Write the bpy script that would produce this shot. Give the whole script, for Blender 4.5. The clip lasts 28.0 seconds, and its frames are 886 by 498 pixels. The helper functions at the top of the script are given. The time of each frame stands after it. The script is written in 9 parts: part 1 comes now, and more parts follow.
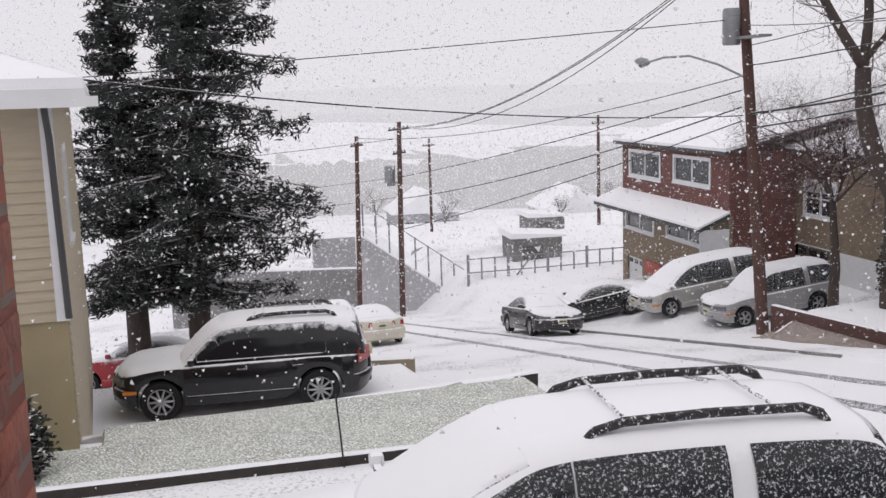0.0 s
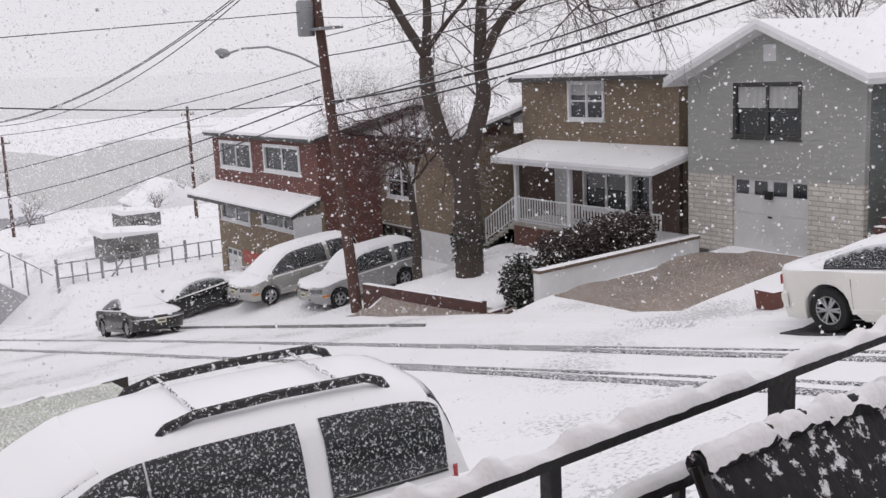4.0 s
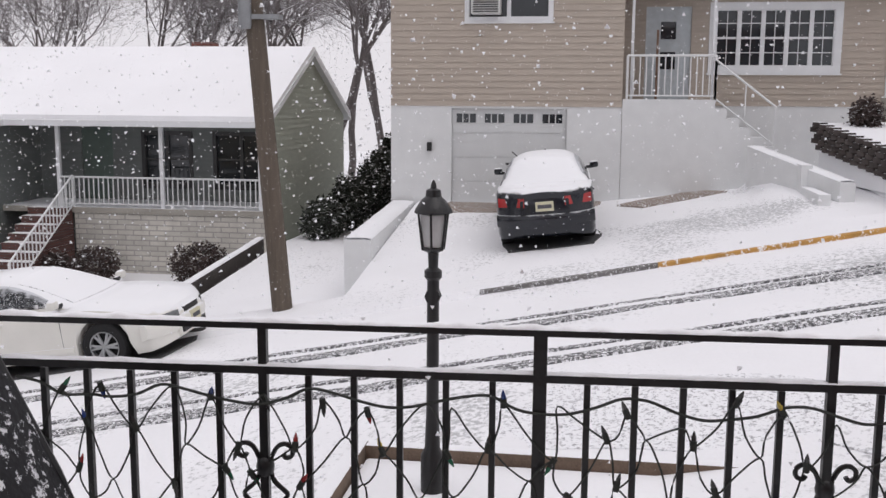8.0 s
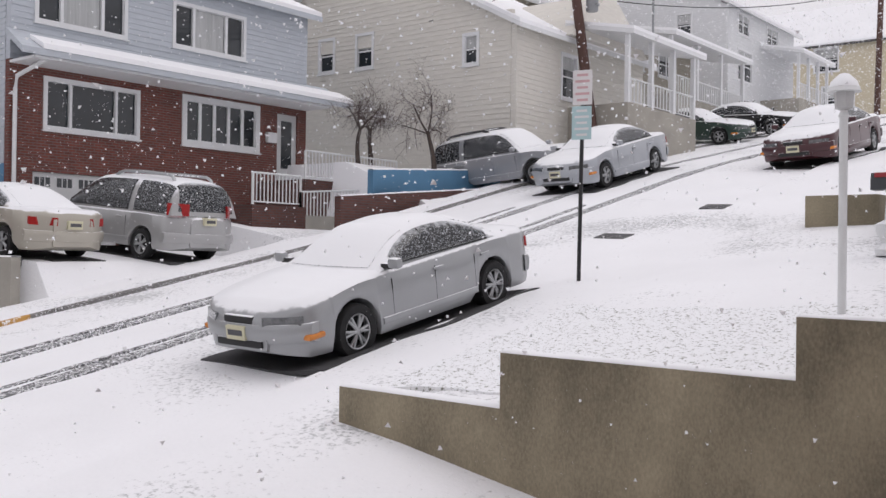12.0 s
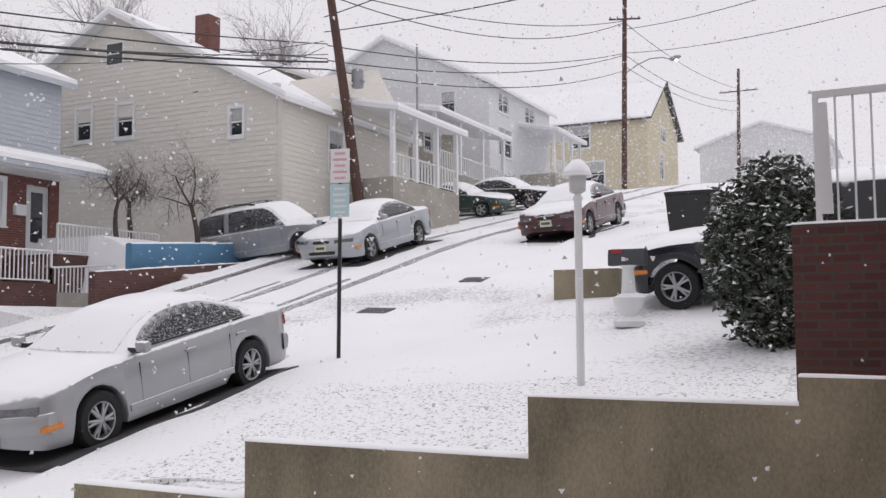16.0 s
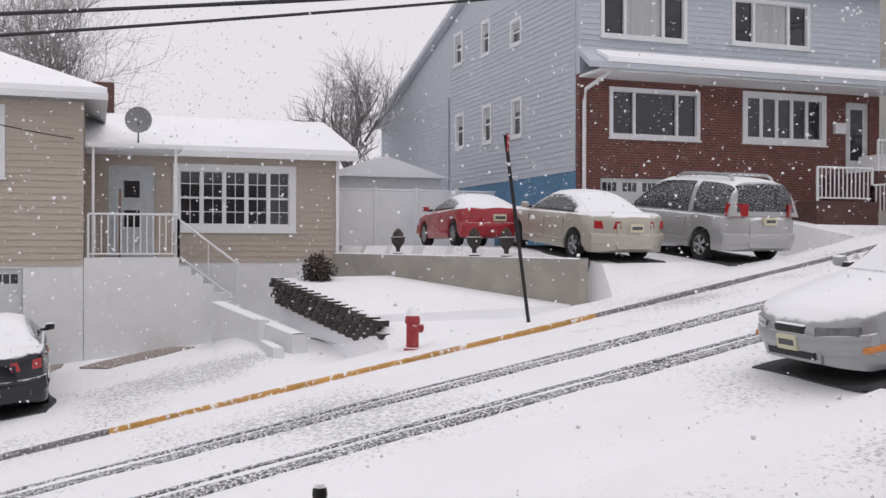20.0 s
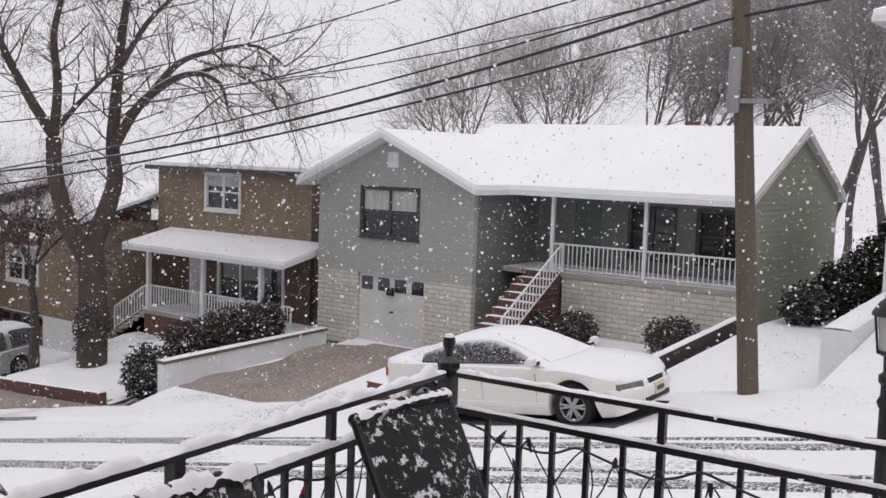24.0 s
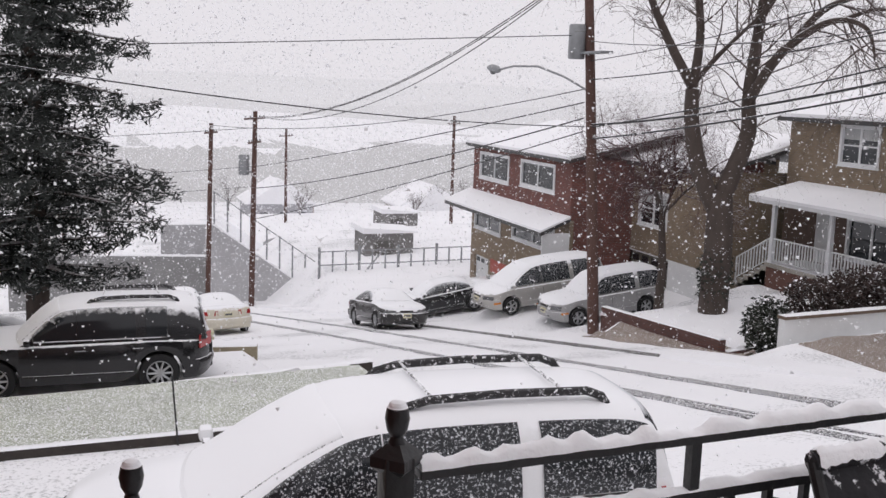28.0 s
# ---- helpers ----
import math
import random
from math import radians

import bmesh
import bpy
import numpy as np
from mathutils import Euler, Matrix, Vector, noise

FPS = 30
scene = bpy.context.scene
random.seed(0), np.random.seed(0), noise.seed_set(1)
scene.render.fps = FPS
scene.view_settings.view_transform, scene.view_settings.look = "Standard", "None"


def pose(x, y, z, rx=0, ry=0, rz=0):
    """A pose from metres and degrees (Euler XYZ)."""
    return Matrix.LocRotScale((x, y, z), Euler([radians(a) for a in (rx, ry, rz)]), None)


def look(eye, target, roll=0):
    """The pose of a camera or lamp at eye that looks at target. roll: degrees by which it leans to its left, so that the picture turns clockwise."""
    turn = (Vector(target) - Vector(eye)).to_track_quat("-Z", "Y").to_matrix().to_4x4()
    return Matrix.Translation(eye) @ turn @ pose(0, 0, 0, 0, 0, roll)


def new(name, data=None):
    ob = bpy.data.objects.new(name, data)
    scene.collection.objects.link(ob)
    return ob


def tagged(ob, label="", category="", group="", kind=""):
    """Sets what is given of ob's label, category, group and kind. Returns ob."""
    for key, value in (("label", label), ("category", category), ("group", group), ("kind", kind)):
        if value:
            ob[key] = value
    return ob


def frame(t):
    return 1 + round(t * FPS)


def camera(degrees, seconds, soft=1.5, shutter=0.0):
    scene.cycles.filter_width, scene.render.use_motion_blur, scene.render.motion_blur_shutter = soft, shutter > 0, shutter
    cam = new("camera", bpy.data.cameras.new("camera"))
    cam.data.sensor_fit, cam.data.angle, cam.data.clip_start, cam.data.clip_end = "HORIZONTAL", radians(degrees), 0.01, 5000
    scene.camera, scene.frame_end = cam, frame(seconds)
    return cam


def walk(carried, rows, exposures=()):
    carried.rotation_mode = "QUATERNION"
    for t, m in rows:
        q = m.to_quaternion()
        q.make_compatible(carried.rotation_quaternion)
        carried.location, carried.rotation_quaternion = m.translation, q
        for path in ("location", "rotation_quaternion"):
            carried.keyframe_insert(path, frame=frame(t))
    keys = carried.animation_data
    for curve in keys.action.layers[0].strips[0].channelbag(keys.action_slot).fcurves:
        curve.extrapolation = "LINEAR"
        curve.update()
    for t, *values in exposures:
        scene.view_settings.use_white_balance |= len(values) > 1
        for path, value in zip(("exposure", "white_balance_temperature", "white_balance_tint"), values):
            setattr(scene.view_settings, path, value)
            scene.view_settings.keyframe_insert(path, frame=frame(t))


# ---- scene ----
cam = camera(47.8, 28.0)
PATH = [
    (0, (-0.144, 0.614, -0.114), (0.2384, 2.5529, -0.4188), -1.84),
    (0.5, (-0.117, 0.584, -0.106), (0.2901, 2.5161, -0.4233), -2.52),
    (1, (-0.088, 0.553, -0.098), (0.4076, 2.4631, -0.4252), -2.95),
    (1.5, (-0.058, 0.519, -0.095), (0.5239, 2.4045, -0.4226), -3.16),
    (2, (-0.040, 0.495, -0.093), (0.6107, 2.3560, -0.4299), -2.97),
    (2.5, (-0.011, 0.470, -0.088), (0.7357, 2.2937, -0.4303), -2.94),
    (4.5, (0.160, 0.315, -0.097), (1.3709, 1.8635, -0.4658), -2.29),
    (5, (0.242, 0.252, -0.110), (1.5718, 1.6941, -0.4983), -1.67),
    (5.5, (0.315, 0.181, -0.116), (1.7932, 1.4672, -0.5171), -0.56),
    (6, (0.345, 0.142, -0.102), (1.9876, 1.2059, -0.5142), -0.44),
    (6.5, (0.357, 0.113, -0.096), (2.1196, 0.9807, -0.4717), -0.64),
    (7, (0.372, 0.075, -0.089), (2.2130, 0.7706, -0.4454), -0.77),
    (7.5, (0.388, 0.029, -0.082), (2.2903, 0.5467, -0.4169), -0.65),
    (8, (0.391, -0.022, -0.074), (2.3459, 0.2713, -0.3796), 0.37),
    (8.5, (0.394, -0.092, -0.067), (2.3768, -0.1222, -0.3279), 0.94),
    (9, (0.398, -0.165, -0.063), (2.3377, -0.5878, -0.3045), 1.23),
    (9.5, (0.403, -0.236, -0.060), (2.2270, -1.0275, -0.2722), 1.62),
    (10, (0.397, -0.307, -0.051), (2.0542, -1.4132, -0.2211), 1.29),
    (10.5, (0.367, -0.388, -0.023), (1.8800, -1.6922, -0.1254), 2.16),
    (11, (0.333, -0.445, -0.012), (1.7510, -1.8543, -0.0630), 1.87),
    (11.5, (0.301, -0.485, -0.005), (1.6381, -1.9727, -0.0225), 1.26),
    (12, (0.275, -0.509, 0.005), (1.5245, -2.0704, 0.0175), 0.76),
    (12.5, (0.243, -0.531, 0.022), (1.4099, -2.1552, 0.0480), 0.06),
    (13, (0.209, -0.554, 0.045), (1.3072, -2.2247, 0.1105), -0.28),
    (13.5, (0.178, -0.573, 0.066), (1.1984, -2.2893, 0.1789), -0.23),
    (15.5, (0.089, -0.595, 0.122), (0.9477, -2.3955, 0.2716), -0.45),
    (16, (0.069, -0.635, 0.123), (0.9399, -2.4294, 0.2743), -0.46),
    (16.5, (0.078, -0.685, 0.118), (0.9601, -2.4737, 0.2671), -0.15),
    (17, (0.089, -0.727, 0.118), (1.1793, -2.3953, 0.2846), -0.60),
    (17.5, (0.094, -0.762, 0.117), (1.4085, -2.2650, 0.2263), -0.45),
    (18, (0.097, -0.798, 0.117), (1.5927, -2.1237, 0.1943), -0.51),
    (18.5, (0.107, -0.818, 0.116), (1.7052, -2.0199, 0.1589), -0.81),
    (19, (0.125, -0.812, 0.117), (1.8185, -1.8757, 0.1436), -0.33),
    (19.5, (0.153, -0.787, 0.127), (1.9520, -1.6602, 0.1415), -0.17),
    (20, (0.174, -0.752, 0.136), (2.0606, -1.4169, 0.1285), 0.15),
    (20.5, (0.176, -0.714, 0.134), (2.1214, -1.1752, 0.1088), 0.75),
    (22.5, (0.106, -0.515, 0.063), (2.0325, 0.0135, -0.0264), 1.99),
    (23, (0.101, -0.454, 0.060), (1.9442, 0.3122, -0.0624), 1.98),
    (23.5, (0.096, -0.394, 0.056), (1.8348, 0.5818, -0.0947), 2.17),
    (24, (0.078, -0.354, 0.055), (1.6879, 0.8191, -0.1273), 1.94),
    (24.5, (0.056, -0.323, 0.056), (1.5152, 1.0292, -0.1483), 1.92),
    (25, (0.040, -0.300, 0.051), (1.3713, 1.1758, -0.1714), 1.54),
    (25.5, (0.022, -0.270, 0.046), (1.2516, 1.2905, -0.1840), 1.26),
    (26, (0.001, -0.235, 0.022), (1.0963, 1.4193, -0.2290), 1.30),
    (26.5, (-0.039, -0.192, 0.018), (0.9352, 1.5345, -0.2455), 1.87),
    (27, (-0.083, -0.167, 0.002), (0.7802, 1.6165, -0.2700), 2.03),
    (27.5, (-0.104, -0.156, -0.001), (0.6603, 1.6691, -0.2925), 2.21),
    (28, (-0.113, -0.154, -0.008), (0.5468, 1.7073, -0.3230), 1.90),
]
walk(cam, [(t, look(eye, target, roll)) for t, eye, target, roll in PATH], exposures=[(0, 0.0, 6500, 15), (28, 0.0, 6500, 15)])

# ---------- world and light: a bright, even snow sky ----------
world = bpy.data.worlds.new("snow_sky")
scene.world = world
world.use_nodes = True
wn = world.node_tree
wn.nodes.clear()
w_out = wn.nodes.new("ShaderNodeOutputWorld")
w_bg = wn.nodes.new("ShaderNodeBackground")
w_sky = wn.nodes.new("ShaderNodeTexSky")
w_sky.sky_type, w_sky.sun_disc = "NISHITA", False
w_sky.sun_elevation, w_sky.sun_rotation = radians(38), radians(200)
w_mul = wn.nodes.new("ShaderNodeMix")
w_mul.data_type = "RGBA"
w_mul.inputs[0].default_value = 0.985
w_mul.inputs[7].default_value = (7.4, 7.35, 7.55, 1)
wn.links.new(w_sky.outputs[0], w_mul.inputs[6])
wn.links.new(w_mul.outputs[2], w_bg.inputs[0])
w_bg.inputs[1].default_value = 0.105
wn.links.new(w_bg.outputs[0], w_out.inputs[0])
sun = new("sun", bpy.data.lights.new("sun", "SUN"))
sun.data.energy, sun.data.angle, sun.data.color = 0.6, radians(40), (1.0, 0.985, 0.96)
sun.matrix_world = look((0, -20, 60), (12, 0, 0))

# ---------- materials ----------
MATS = {}


def nd(tree, kind, **values):
    node = tree.nodes.new(kind)
    for key, value in values.items():
        node.inputs[key.replace("_", " ")].default_value = value
    return node


def mat(name, color, rough=0.7, var=0.12, scale=6.0, bump=0.15, metal=0.0, snow=0.0, speck=0.0, edge=0.12, fine=60.0, coat=0.0, stretch=(1, 1, 1), snow_tint=(0.90, 0.91, 0.93), rnd=0.0, flakes=26.0):
    """A plain surface with colour variation at two scales, fine relief and, where asked, snow that lies on its upward faces.
    snow: the steepness (normal z) above which snow lies; speck: share of flakes stuck to the surface."""
    if name in MATS:
        return MATS[name]
    m = bpy.data.materials.new(name)
    m.use_nodes = True
    t = m.node_tree
    b = t.nodes["Principled BSDF"]
    tc = t.nodes.new("ShaderNodeTexCoord")
    mp = t.nodes.new("ShaderNodeMapping")
    mp.inputs["Scale"].default_value = stretch
    t.links.new(tc.outputs["Object"], mp.inputs[0])
    n1 = nd(t, "ShaderNodeTexNoise", Scale=scale, Detail=4.0)
    n2 = nd(t, "ShaderNodeTexNoise", Scale=fine, Detail=3.0)
    for n in (n1, n2):
        t.links.new(mp.outputs[0], n.inputs["Vector"])
    add = t.nodes.new("ShaderNodeMath")
    add.operation = "MULTIPLY_ADD"
    add.inputs[1].default_value = 0.5
    t.links.new(n2.outputs[0], add.inputs[0])
    t.links.new(n1.outputs[0], add.inputs[2])
    rng = t.nodes.new("ShaderNodeMapRange")
    rng.inputs[1].default_value, rng.inputs[2].default_value = 0.45, 1.05
    rng.inputs[3].default_value, rng.inputs[4].default_value = 1 - var, 1 + var
    t.links.new(add.outputs[0], rng.inputs[0])
    hsv = t.nodes.new("ShaderNodeHueSaturation")
    hsv.inputs["Color"].default_value = (*color, 1)
    t.links.new(rng.outputs[0], hsv.inputs["Value"])
    col = hsv.outputs[0]
    if rnd:
        oi = t.nodes.new("ShaderNodeObjectInfo")
        r2 = t.nodes.new("ShaderNodeMapRange")
        r2.inputs[3].default_value, r2.inputs[4].default_value = 1 - rnd, 1 + rnd
        t.links.new(oi.outputs["Random"], r2.inputs[0])
        h2 = t.nodes.new("ShaderNodeHueSaturation")
        t.links.new(col, h2.inputs["Color"])
        t.links.new(r2.outputs[0], h2.inputs["Value"])
        col = h2.outputs[0]
    rough_out = None
    if snow or speck:
        geo = t.nodes.new("ShaderNodeNewGeometry")
        sep = t.nodes.new("ShaderNodeSeparateXYZ")
        t.links.new(geo.outputs["Normal"], sep.inputs[0])
        fac = None
        if snow:
            n3 = nd(t, "ShaderNodeTexNoise", Scale=9.0, Detail=5.0)
            t.links.new(tc.outputs["Object"], n3.inputs["Vector"])
            jig = t.nodes.new("ShaderNodeMath")
            jig.operation = "MULTIPLY_ADD"
            jig.inputs[1].default_value = 0.5
            t.links.new(n3.outputs[0], jig.inputs[0])
            t.links.new(sep.outputs[2], jig.inputs[2])
            ms = t.nodes.new("ShaderNodeMapRange")
            ms.inputs[1].default_value, ms.inputs[2].default_value = snow + 0.25 - edge, snow + 0.25 + edge
            t.links.new(jig.outputs[0], ms.inputs[0])
            fac = ms.outputs[0]
        if speck:
            n4 = nd(t, "ShaderNodeTexNoise", Scale=flakes, Detail=5.0, Roughness=0.75)
            t.links.new(tc.outputs["Object"], n4.inputs["Vector"])
            mk = t.nodes.new("ShaderNodeMapRange")
            mk.inputs[1].default_value, mk.inputs[2].default_value = 0.72 - 0.35 * speck, 0.76 - 0.35 * speck
            t.links.new(n4.outputs[0], mk.inputs[0])
            if fac is None:
                fac = mk.outputs[0]
            else:
                mx = t.nodes.new("ShaderNodeMath")
                mx.operation = "MAXIMUM"
                t.links.new(fac, mx.inputs[0])
                t.links.new(mk.outputs[0], mx.inputs[1])
                fac = mx.outputs[0]
        mix = t.nodes.new("ShaderNodeMix")
        mix.data_type = "RGBA"
        t.links.new(fac, mix.inputs[0])
        t.links.new(col, mix.inputs[6])
        mix.inputs[7].default_value = (*snow_tint, 1)
        col = mix.outputs[2]
        mr = t.nodes.new("ShaderNodeMapRange")
        mr.inputs[3].default_value, mr.inputs[4].default_value = rough, 0.85
        t.links.new(fac, mr.inputs[0])
        t.links.new(mr.outputs[0], b.inputs["Roughness"])
        if metal:
            mm = t.nodes.new("ShaderNodeMapRange")
            mm.inputs[3].default_value, mm.inputs[4].default_value = metal, 0
            t.links.new(fac, mm.inputs[0])
            t.links.new(mm.outputs[0], b.inputs["Metallic"])
    else:
        b.inputs["Roughness"].default_value = rough
        b.inputs["Metallic"].default_value = metal
    t.links.new(col, b.inputs["Base Color"])
    b.inputs["Coat Weight"].default_value = coat
    if bump:
        bp = t.nodes.new("ShaderNodeBump")
        bp.inputs["Strength"].default_value = bump
        bp.inputs["Distance"].default_value = 0.02
        t.links.new(add.outputs[0], bp.inputs["Height"])
        t.links.new(bp.outputs[0], b.inputs["Normal"])
    MATS[name] = m
    return m


def brick_mat(name, c1, c2, mortar, w=0.2, h=0.067, gap=0.01, axis="y", offset=0.5, bump=0.5, snow=0.0, speck=0.0):
    """Coursed masonry laid on the wall's own plane: brick colours, recessed joints, grain."""
    m = mat(name, c1, 0.85, 0.15, 3.0, 0.0, snow=snow, speck=speck)
    t = m.node_tree
    b = t.nodes["Principled BSDF"]
    tc = t.nodes.new("ShaderNodeTexCoord")
    sep = t.nodes.new("ShaderNodeSeparateXYZ")
    t.links.new(tc.outputs["Object"], sep.inputs[0])
    s = t.nodes.new("ShaderNodeMath")
    t.links.new(sep.outputs[0], s.inputs[0])
    t.links.new(sep.outputs[1], s.inputs[1])
    cmb = t.nodes.new("ShaderNodeCombineXYZ")
    t.links.new(s.outputs[0], cmb.inputs[0])
    t.links.new(sep.outputs[2], cmb.inputs[1])
    br = t.nodes.new("ShaderNodeTexBrick")
    br.offset = offset
    br.inputs["Color1"].default_value, br.inputs["Color2"].default_value, br.inputs["Mortar"].default_value = (*c1, 1), (*c2, 1), (*mortar, 1)
    br.inputs["Scale"].default_value, br.inputs["Mortar Size"].default_value = 1.0, gap
    br.inputs["Brick Width"].default_value, br.inputs["Row Height"].default_value = w, h
    t.links.new(cmb.outputs[0], br.inputs["Vector"])
    for n in t.nodes:
        if n.type == "HUE_SAT":
            t.links.new(br.outputs["Color"], n.inputs["Color"])
    bp = t.nodes.new("ShaderNodeBump")
    bp.inputs["Strength"].default_value, bp.inputs["Distance"].default_value = bump, 0.012
    bp.invert = True
    t.links.new(br.outputs["Fac"], bp.inputs["Height"])
    t.links.new(bp.outputs[0], b.inputs["Normal"])
    return m


SNOW = mat("snow", (0.91, 0.915, 0.935), 0.8, 0.03, 0.6, 0.35, fine=35)
SNOW_CAP = mat("snow_cap", (0.91, 0.92, 0.94), 0.8, 0.03, 8.0, 0.3, fine=90)
BLACK_IRON = mat("black_iron", (0.012, 0.012, 0.013), 0.4, 0.2, 20, 0.2, snow=0.6, edge=0.1)
IRON_DRY = mat("iron_dry", (0.012, 0.012, 0.013), 0.38, 0.2, 20, 0.2)
WHITE_PAINT = mat("white_paint", (0.72, 0.73, 0.73), 0.6, 0.05, 3, 0.08, snow=0.75)
WHITE_TRIM = mat("white_trim", (0.74, 0.75, 0.76), 0.5, 0.05, 3, 0.05)
GLASS = mat("window_glass", (0.025, 0.03, 0.035), 0.06, 0.3, 1.5, 0.0, coat=0.3)
CURTAIN = mat("curtain", (0.45, 0.46, 0.46), 0.9, 0.2, 2.0, 0.2, stretch=(8, 8, 0.5))
CONCRETE = mat("concrete", (0.36, 0.34, 0.30), 0.9, 0.18, 1.6, 0.4, snow=0.72)
WET_DRIVE = mat("wet_drive", (0.235, 0.185, 0.15), 0.6, 0.3, 0.8, 0.2, speck=0.46)
ASPHALT = mat("asphalt", (0.10, 0.10, 0.105), 0.75, 0.35, 1.4, 0.4, speck=0.62, stretch=(1, 0.25, 1))
YELLOW = mat("kerb_yellow", (0.50, 0.27, 0.07), 0.75, 0.3, 2.5, 0.2, speck=0.5, flakes=7.0)
KERB = mat("kerb_stone", (0.17, 0.165, 0.16), 0.85, 0.3, 2.0, 0.3, speck=0.45)
DARK = mat("dark_void", (0.012, 0.012, 0.013), 0.8, 0.1, 2, 0.0)


# ---------- mesh helpers ----------
def soften(me, angle=38):
    bm = bmesh.new()
    bm.from_mesh(me)
    c = radians(angle)
    for f in bm.faces:
        f.smooth = True
    for e in bm.edges:
        e.smooth = len(e.link_faces) == 2 and e.calc_face_angle(0) < c
    bm.to_mesh(me)
    bm.free()


def mesh(name, bm, material, smooth=38, fix=True):
    if fix:
        bmesh.ops.recalc_face_normals(bm, faces=bm.faces)
    me = bpy.data.meshes.new(name)
    bm.to_mesh(me)
    bm.free()
    if smooth:
        soften(me, smooth)
    for m in material if isinstance(material, (list, tuple)) else (material,):
        me.materials.append(m)
    return me


def part(name, bm, material, parent=None, label="", smooth=38, fix=True):
    """Links a bmesh as one mesh object, under a thing or a part if one is given."""
    ob = new(name, bm if isinstance(bm, bpy.types.Mesh) else mesh(name, bm, material, smooth, fix))
    if parent is not None:
        ob.parent = parent
    if label:
        ob["label"] = label
    return ob


def thing(name, m, label, category, group="", kind=""):
    """An empty at the thing's base that carries its parts."""
    ob = new(name)
    ob.matrix_world = m
    ob.empty_display_size = 0.2
    return tagged(ob, label, category, group, kind)


def solid(name, bm, material, label, category, group="", kind="", smooth=38, fix=True):
    return tagged(part(name, bm, material, None, "", smooth, fix), label, category, group, kind)


def box(bm, x0, x1, y0, y1, z0, z1, bevel=0.0):
    vs = [bm.verts.new((x, y, z)) for z in (z0, z1) for x, y in ((x0, y0), (x1, y0), (x1, y1), (x0, y1))]
    fs = [bm.faces.new([vs[i] for i in q]) for q in ((3, 2, 1, 0), (4, 5, 6, 7), (0, 1, 5, 4), (1, 2, 6, 5), (2, 3, 7, 6), (3, 0, 4, 7))]
    if bevel:
        es = list({e for f in fs for e in f.edges})
        bmesh.ops.bevel(bm, geom=es, offset=bevel, segments=2, profile=0.5, affect="EDGES")
    return bm


def bx(*a, bevel=0.0):
    return box(bmesh.new(), *a, bevel=bevel)


def hexa(bm, p):
    """A solid from eight corners: four below, four above, each going round."""
    vs = [bm.verts.new(v) for v in p]
    for q in ((3, 2, 1, 0), (4, 5, 6, 7), (0, 1, 5, 4), (1, 2, 6, 5), (2, 3, 7, 6), (3, 0, 4, 7)):
        bm.faces.new([vs[i] for i in q])
    return bm


def prism(bm, poly, axis, a, b):
    """A polygon in the plane across an axis, drawn out from a to b along it."""
    def at(p, s):
        return (s, p[0], p[1]) if axis == "x" else (p[0], s, p[1]) if axis == "y" else (p[0], p[1], s)
    lo, hi = [bm.verts.new(at(p, a)) for p in poly], [bm.verts.new(at(p, b)) for p in poly]
    n = len(poly)
    bm.faces.new(lo[::-1])
    bm.faces.new(hi)
    for i in range(n):
        bm.faces.new((lo[i], lo[(i + 1) % n], hi[(i + 1) % n], hi[i]))
    return bm


def rod(bm, points, radii, sides=8, cap=True, up=(0, 0, 1)):
    """A round bar along points, of one radius or one for each point."""
    pts = [Vector(p) for p in points]
    if not isinstance(radii, (list, tuple)):
        radii = [radii] * len(pts)
    rings = []
    for i, p in enumerate(pts):
        d = (pts[min(i + 1, len(pts) - 1)] - pts[max(i - 1, 0)]).normalized()
        ref = Vector(up) if abs(d.dot(Vector(up))) < 0.95 else Vector((1, 0, 0))
        s = d.cross(ref).normalized()
        u = s.cross(d)
        rings.append([bm.verts.new(p + radii[i] * (math.cos(a) * s + math.sin(a) * u)) for a in (2 * math.pi * k / sides for k in range(sides))])
    for r0, r1 in zip(rings, rings[1:]):
        for k in range(sides):
            bm.faces.new((r0[k], r0[(k + 1) % sides], r1[(k + 1) % sides], r1[k]))
    if cap and sides > 2:
        bm.faces.new(rings[0][::-1])
        bm.faces.new(rings[-1])
    return bm


def lathe(bm, profile, center=(0, 0, 0), sides=16, axis="z", cap=True):
    """A turned shape: rows of radius and height."""
    cx, cy, cz = center
    rings = []
    for r, h in profile:
        ring = []
        for k in range(sides):
            a = 2 * math.pi * k / sides
            c, s = r * math.cos(a), r * math.sin(a)
            ring.append(bm.verts.new((cx + c, cy + s, cz + h) if axis == "z" else (cx + c, cy + h, cz + s) if axis == "y" else (cx + h, cy + c, cz + s)))
        rings.append(ring)
    for r0, r1 in zip(rings, rings[1:]):
        for k in range(sides):
            bm.faces.new((r0[k], r0[(k + 1) % sides], r1[(k + 1) % sides], r1[k]))
    if cap:
        bm.faces.new(rings[0][::-1])
        bm.faces.new(rings[-1])
    return bm


def quad(bm, *p):
    bm.faces.new([bm.verts.new(v) for v in p])
    return bm


# ---------- the lie of the land ----------
YS = [-130, -90, -55, -25, -16, -8.8, 9.6, 28, 57, 90, 140]
ZS = [12.6, 11.2, 7.6, 2.25, 0.15, -1.25, -4.42, -7.65, -12.7, -14.2, -15.0]
KY = [-130, -55, -10, -4, 0, 10, 22, 33, 57, 140]
KX = [16.1, 16.1, 16.1, 15.6, 15.1, 14.0, 12.8, 11.5, 8.0, -6.0]


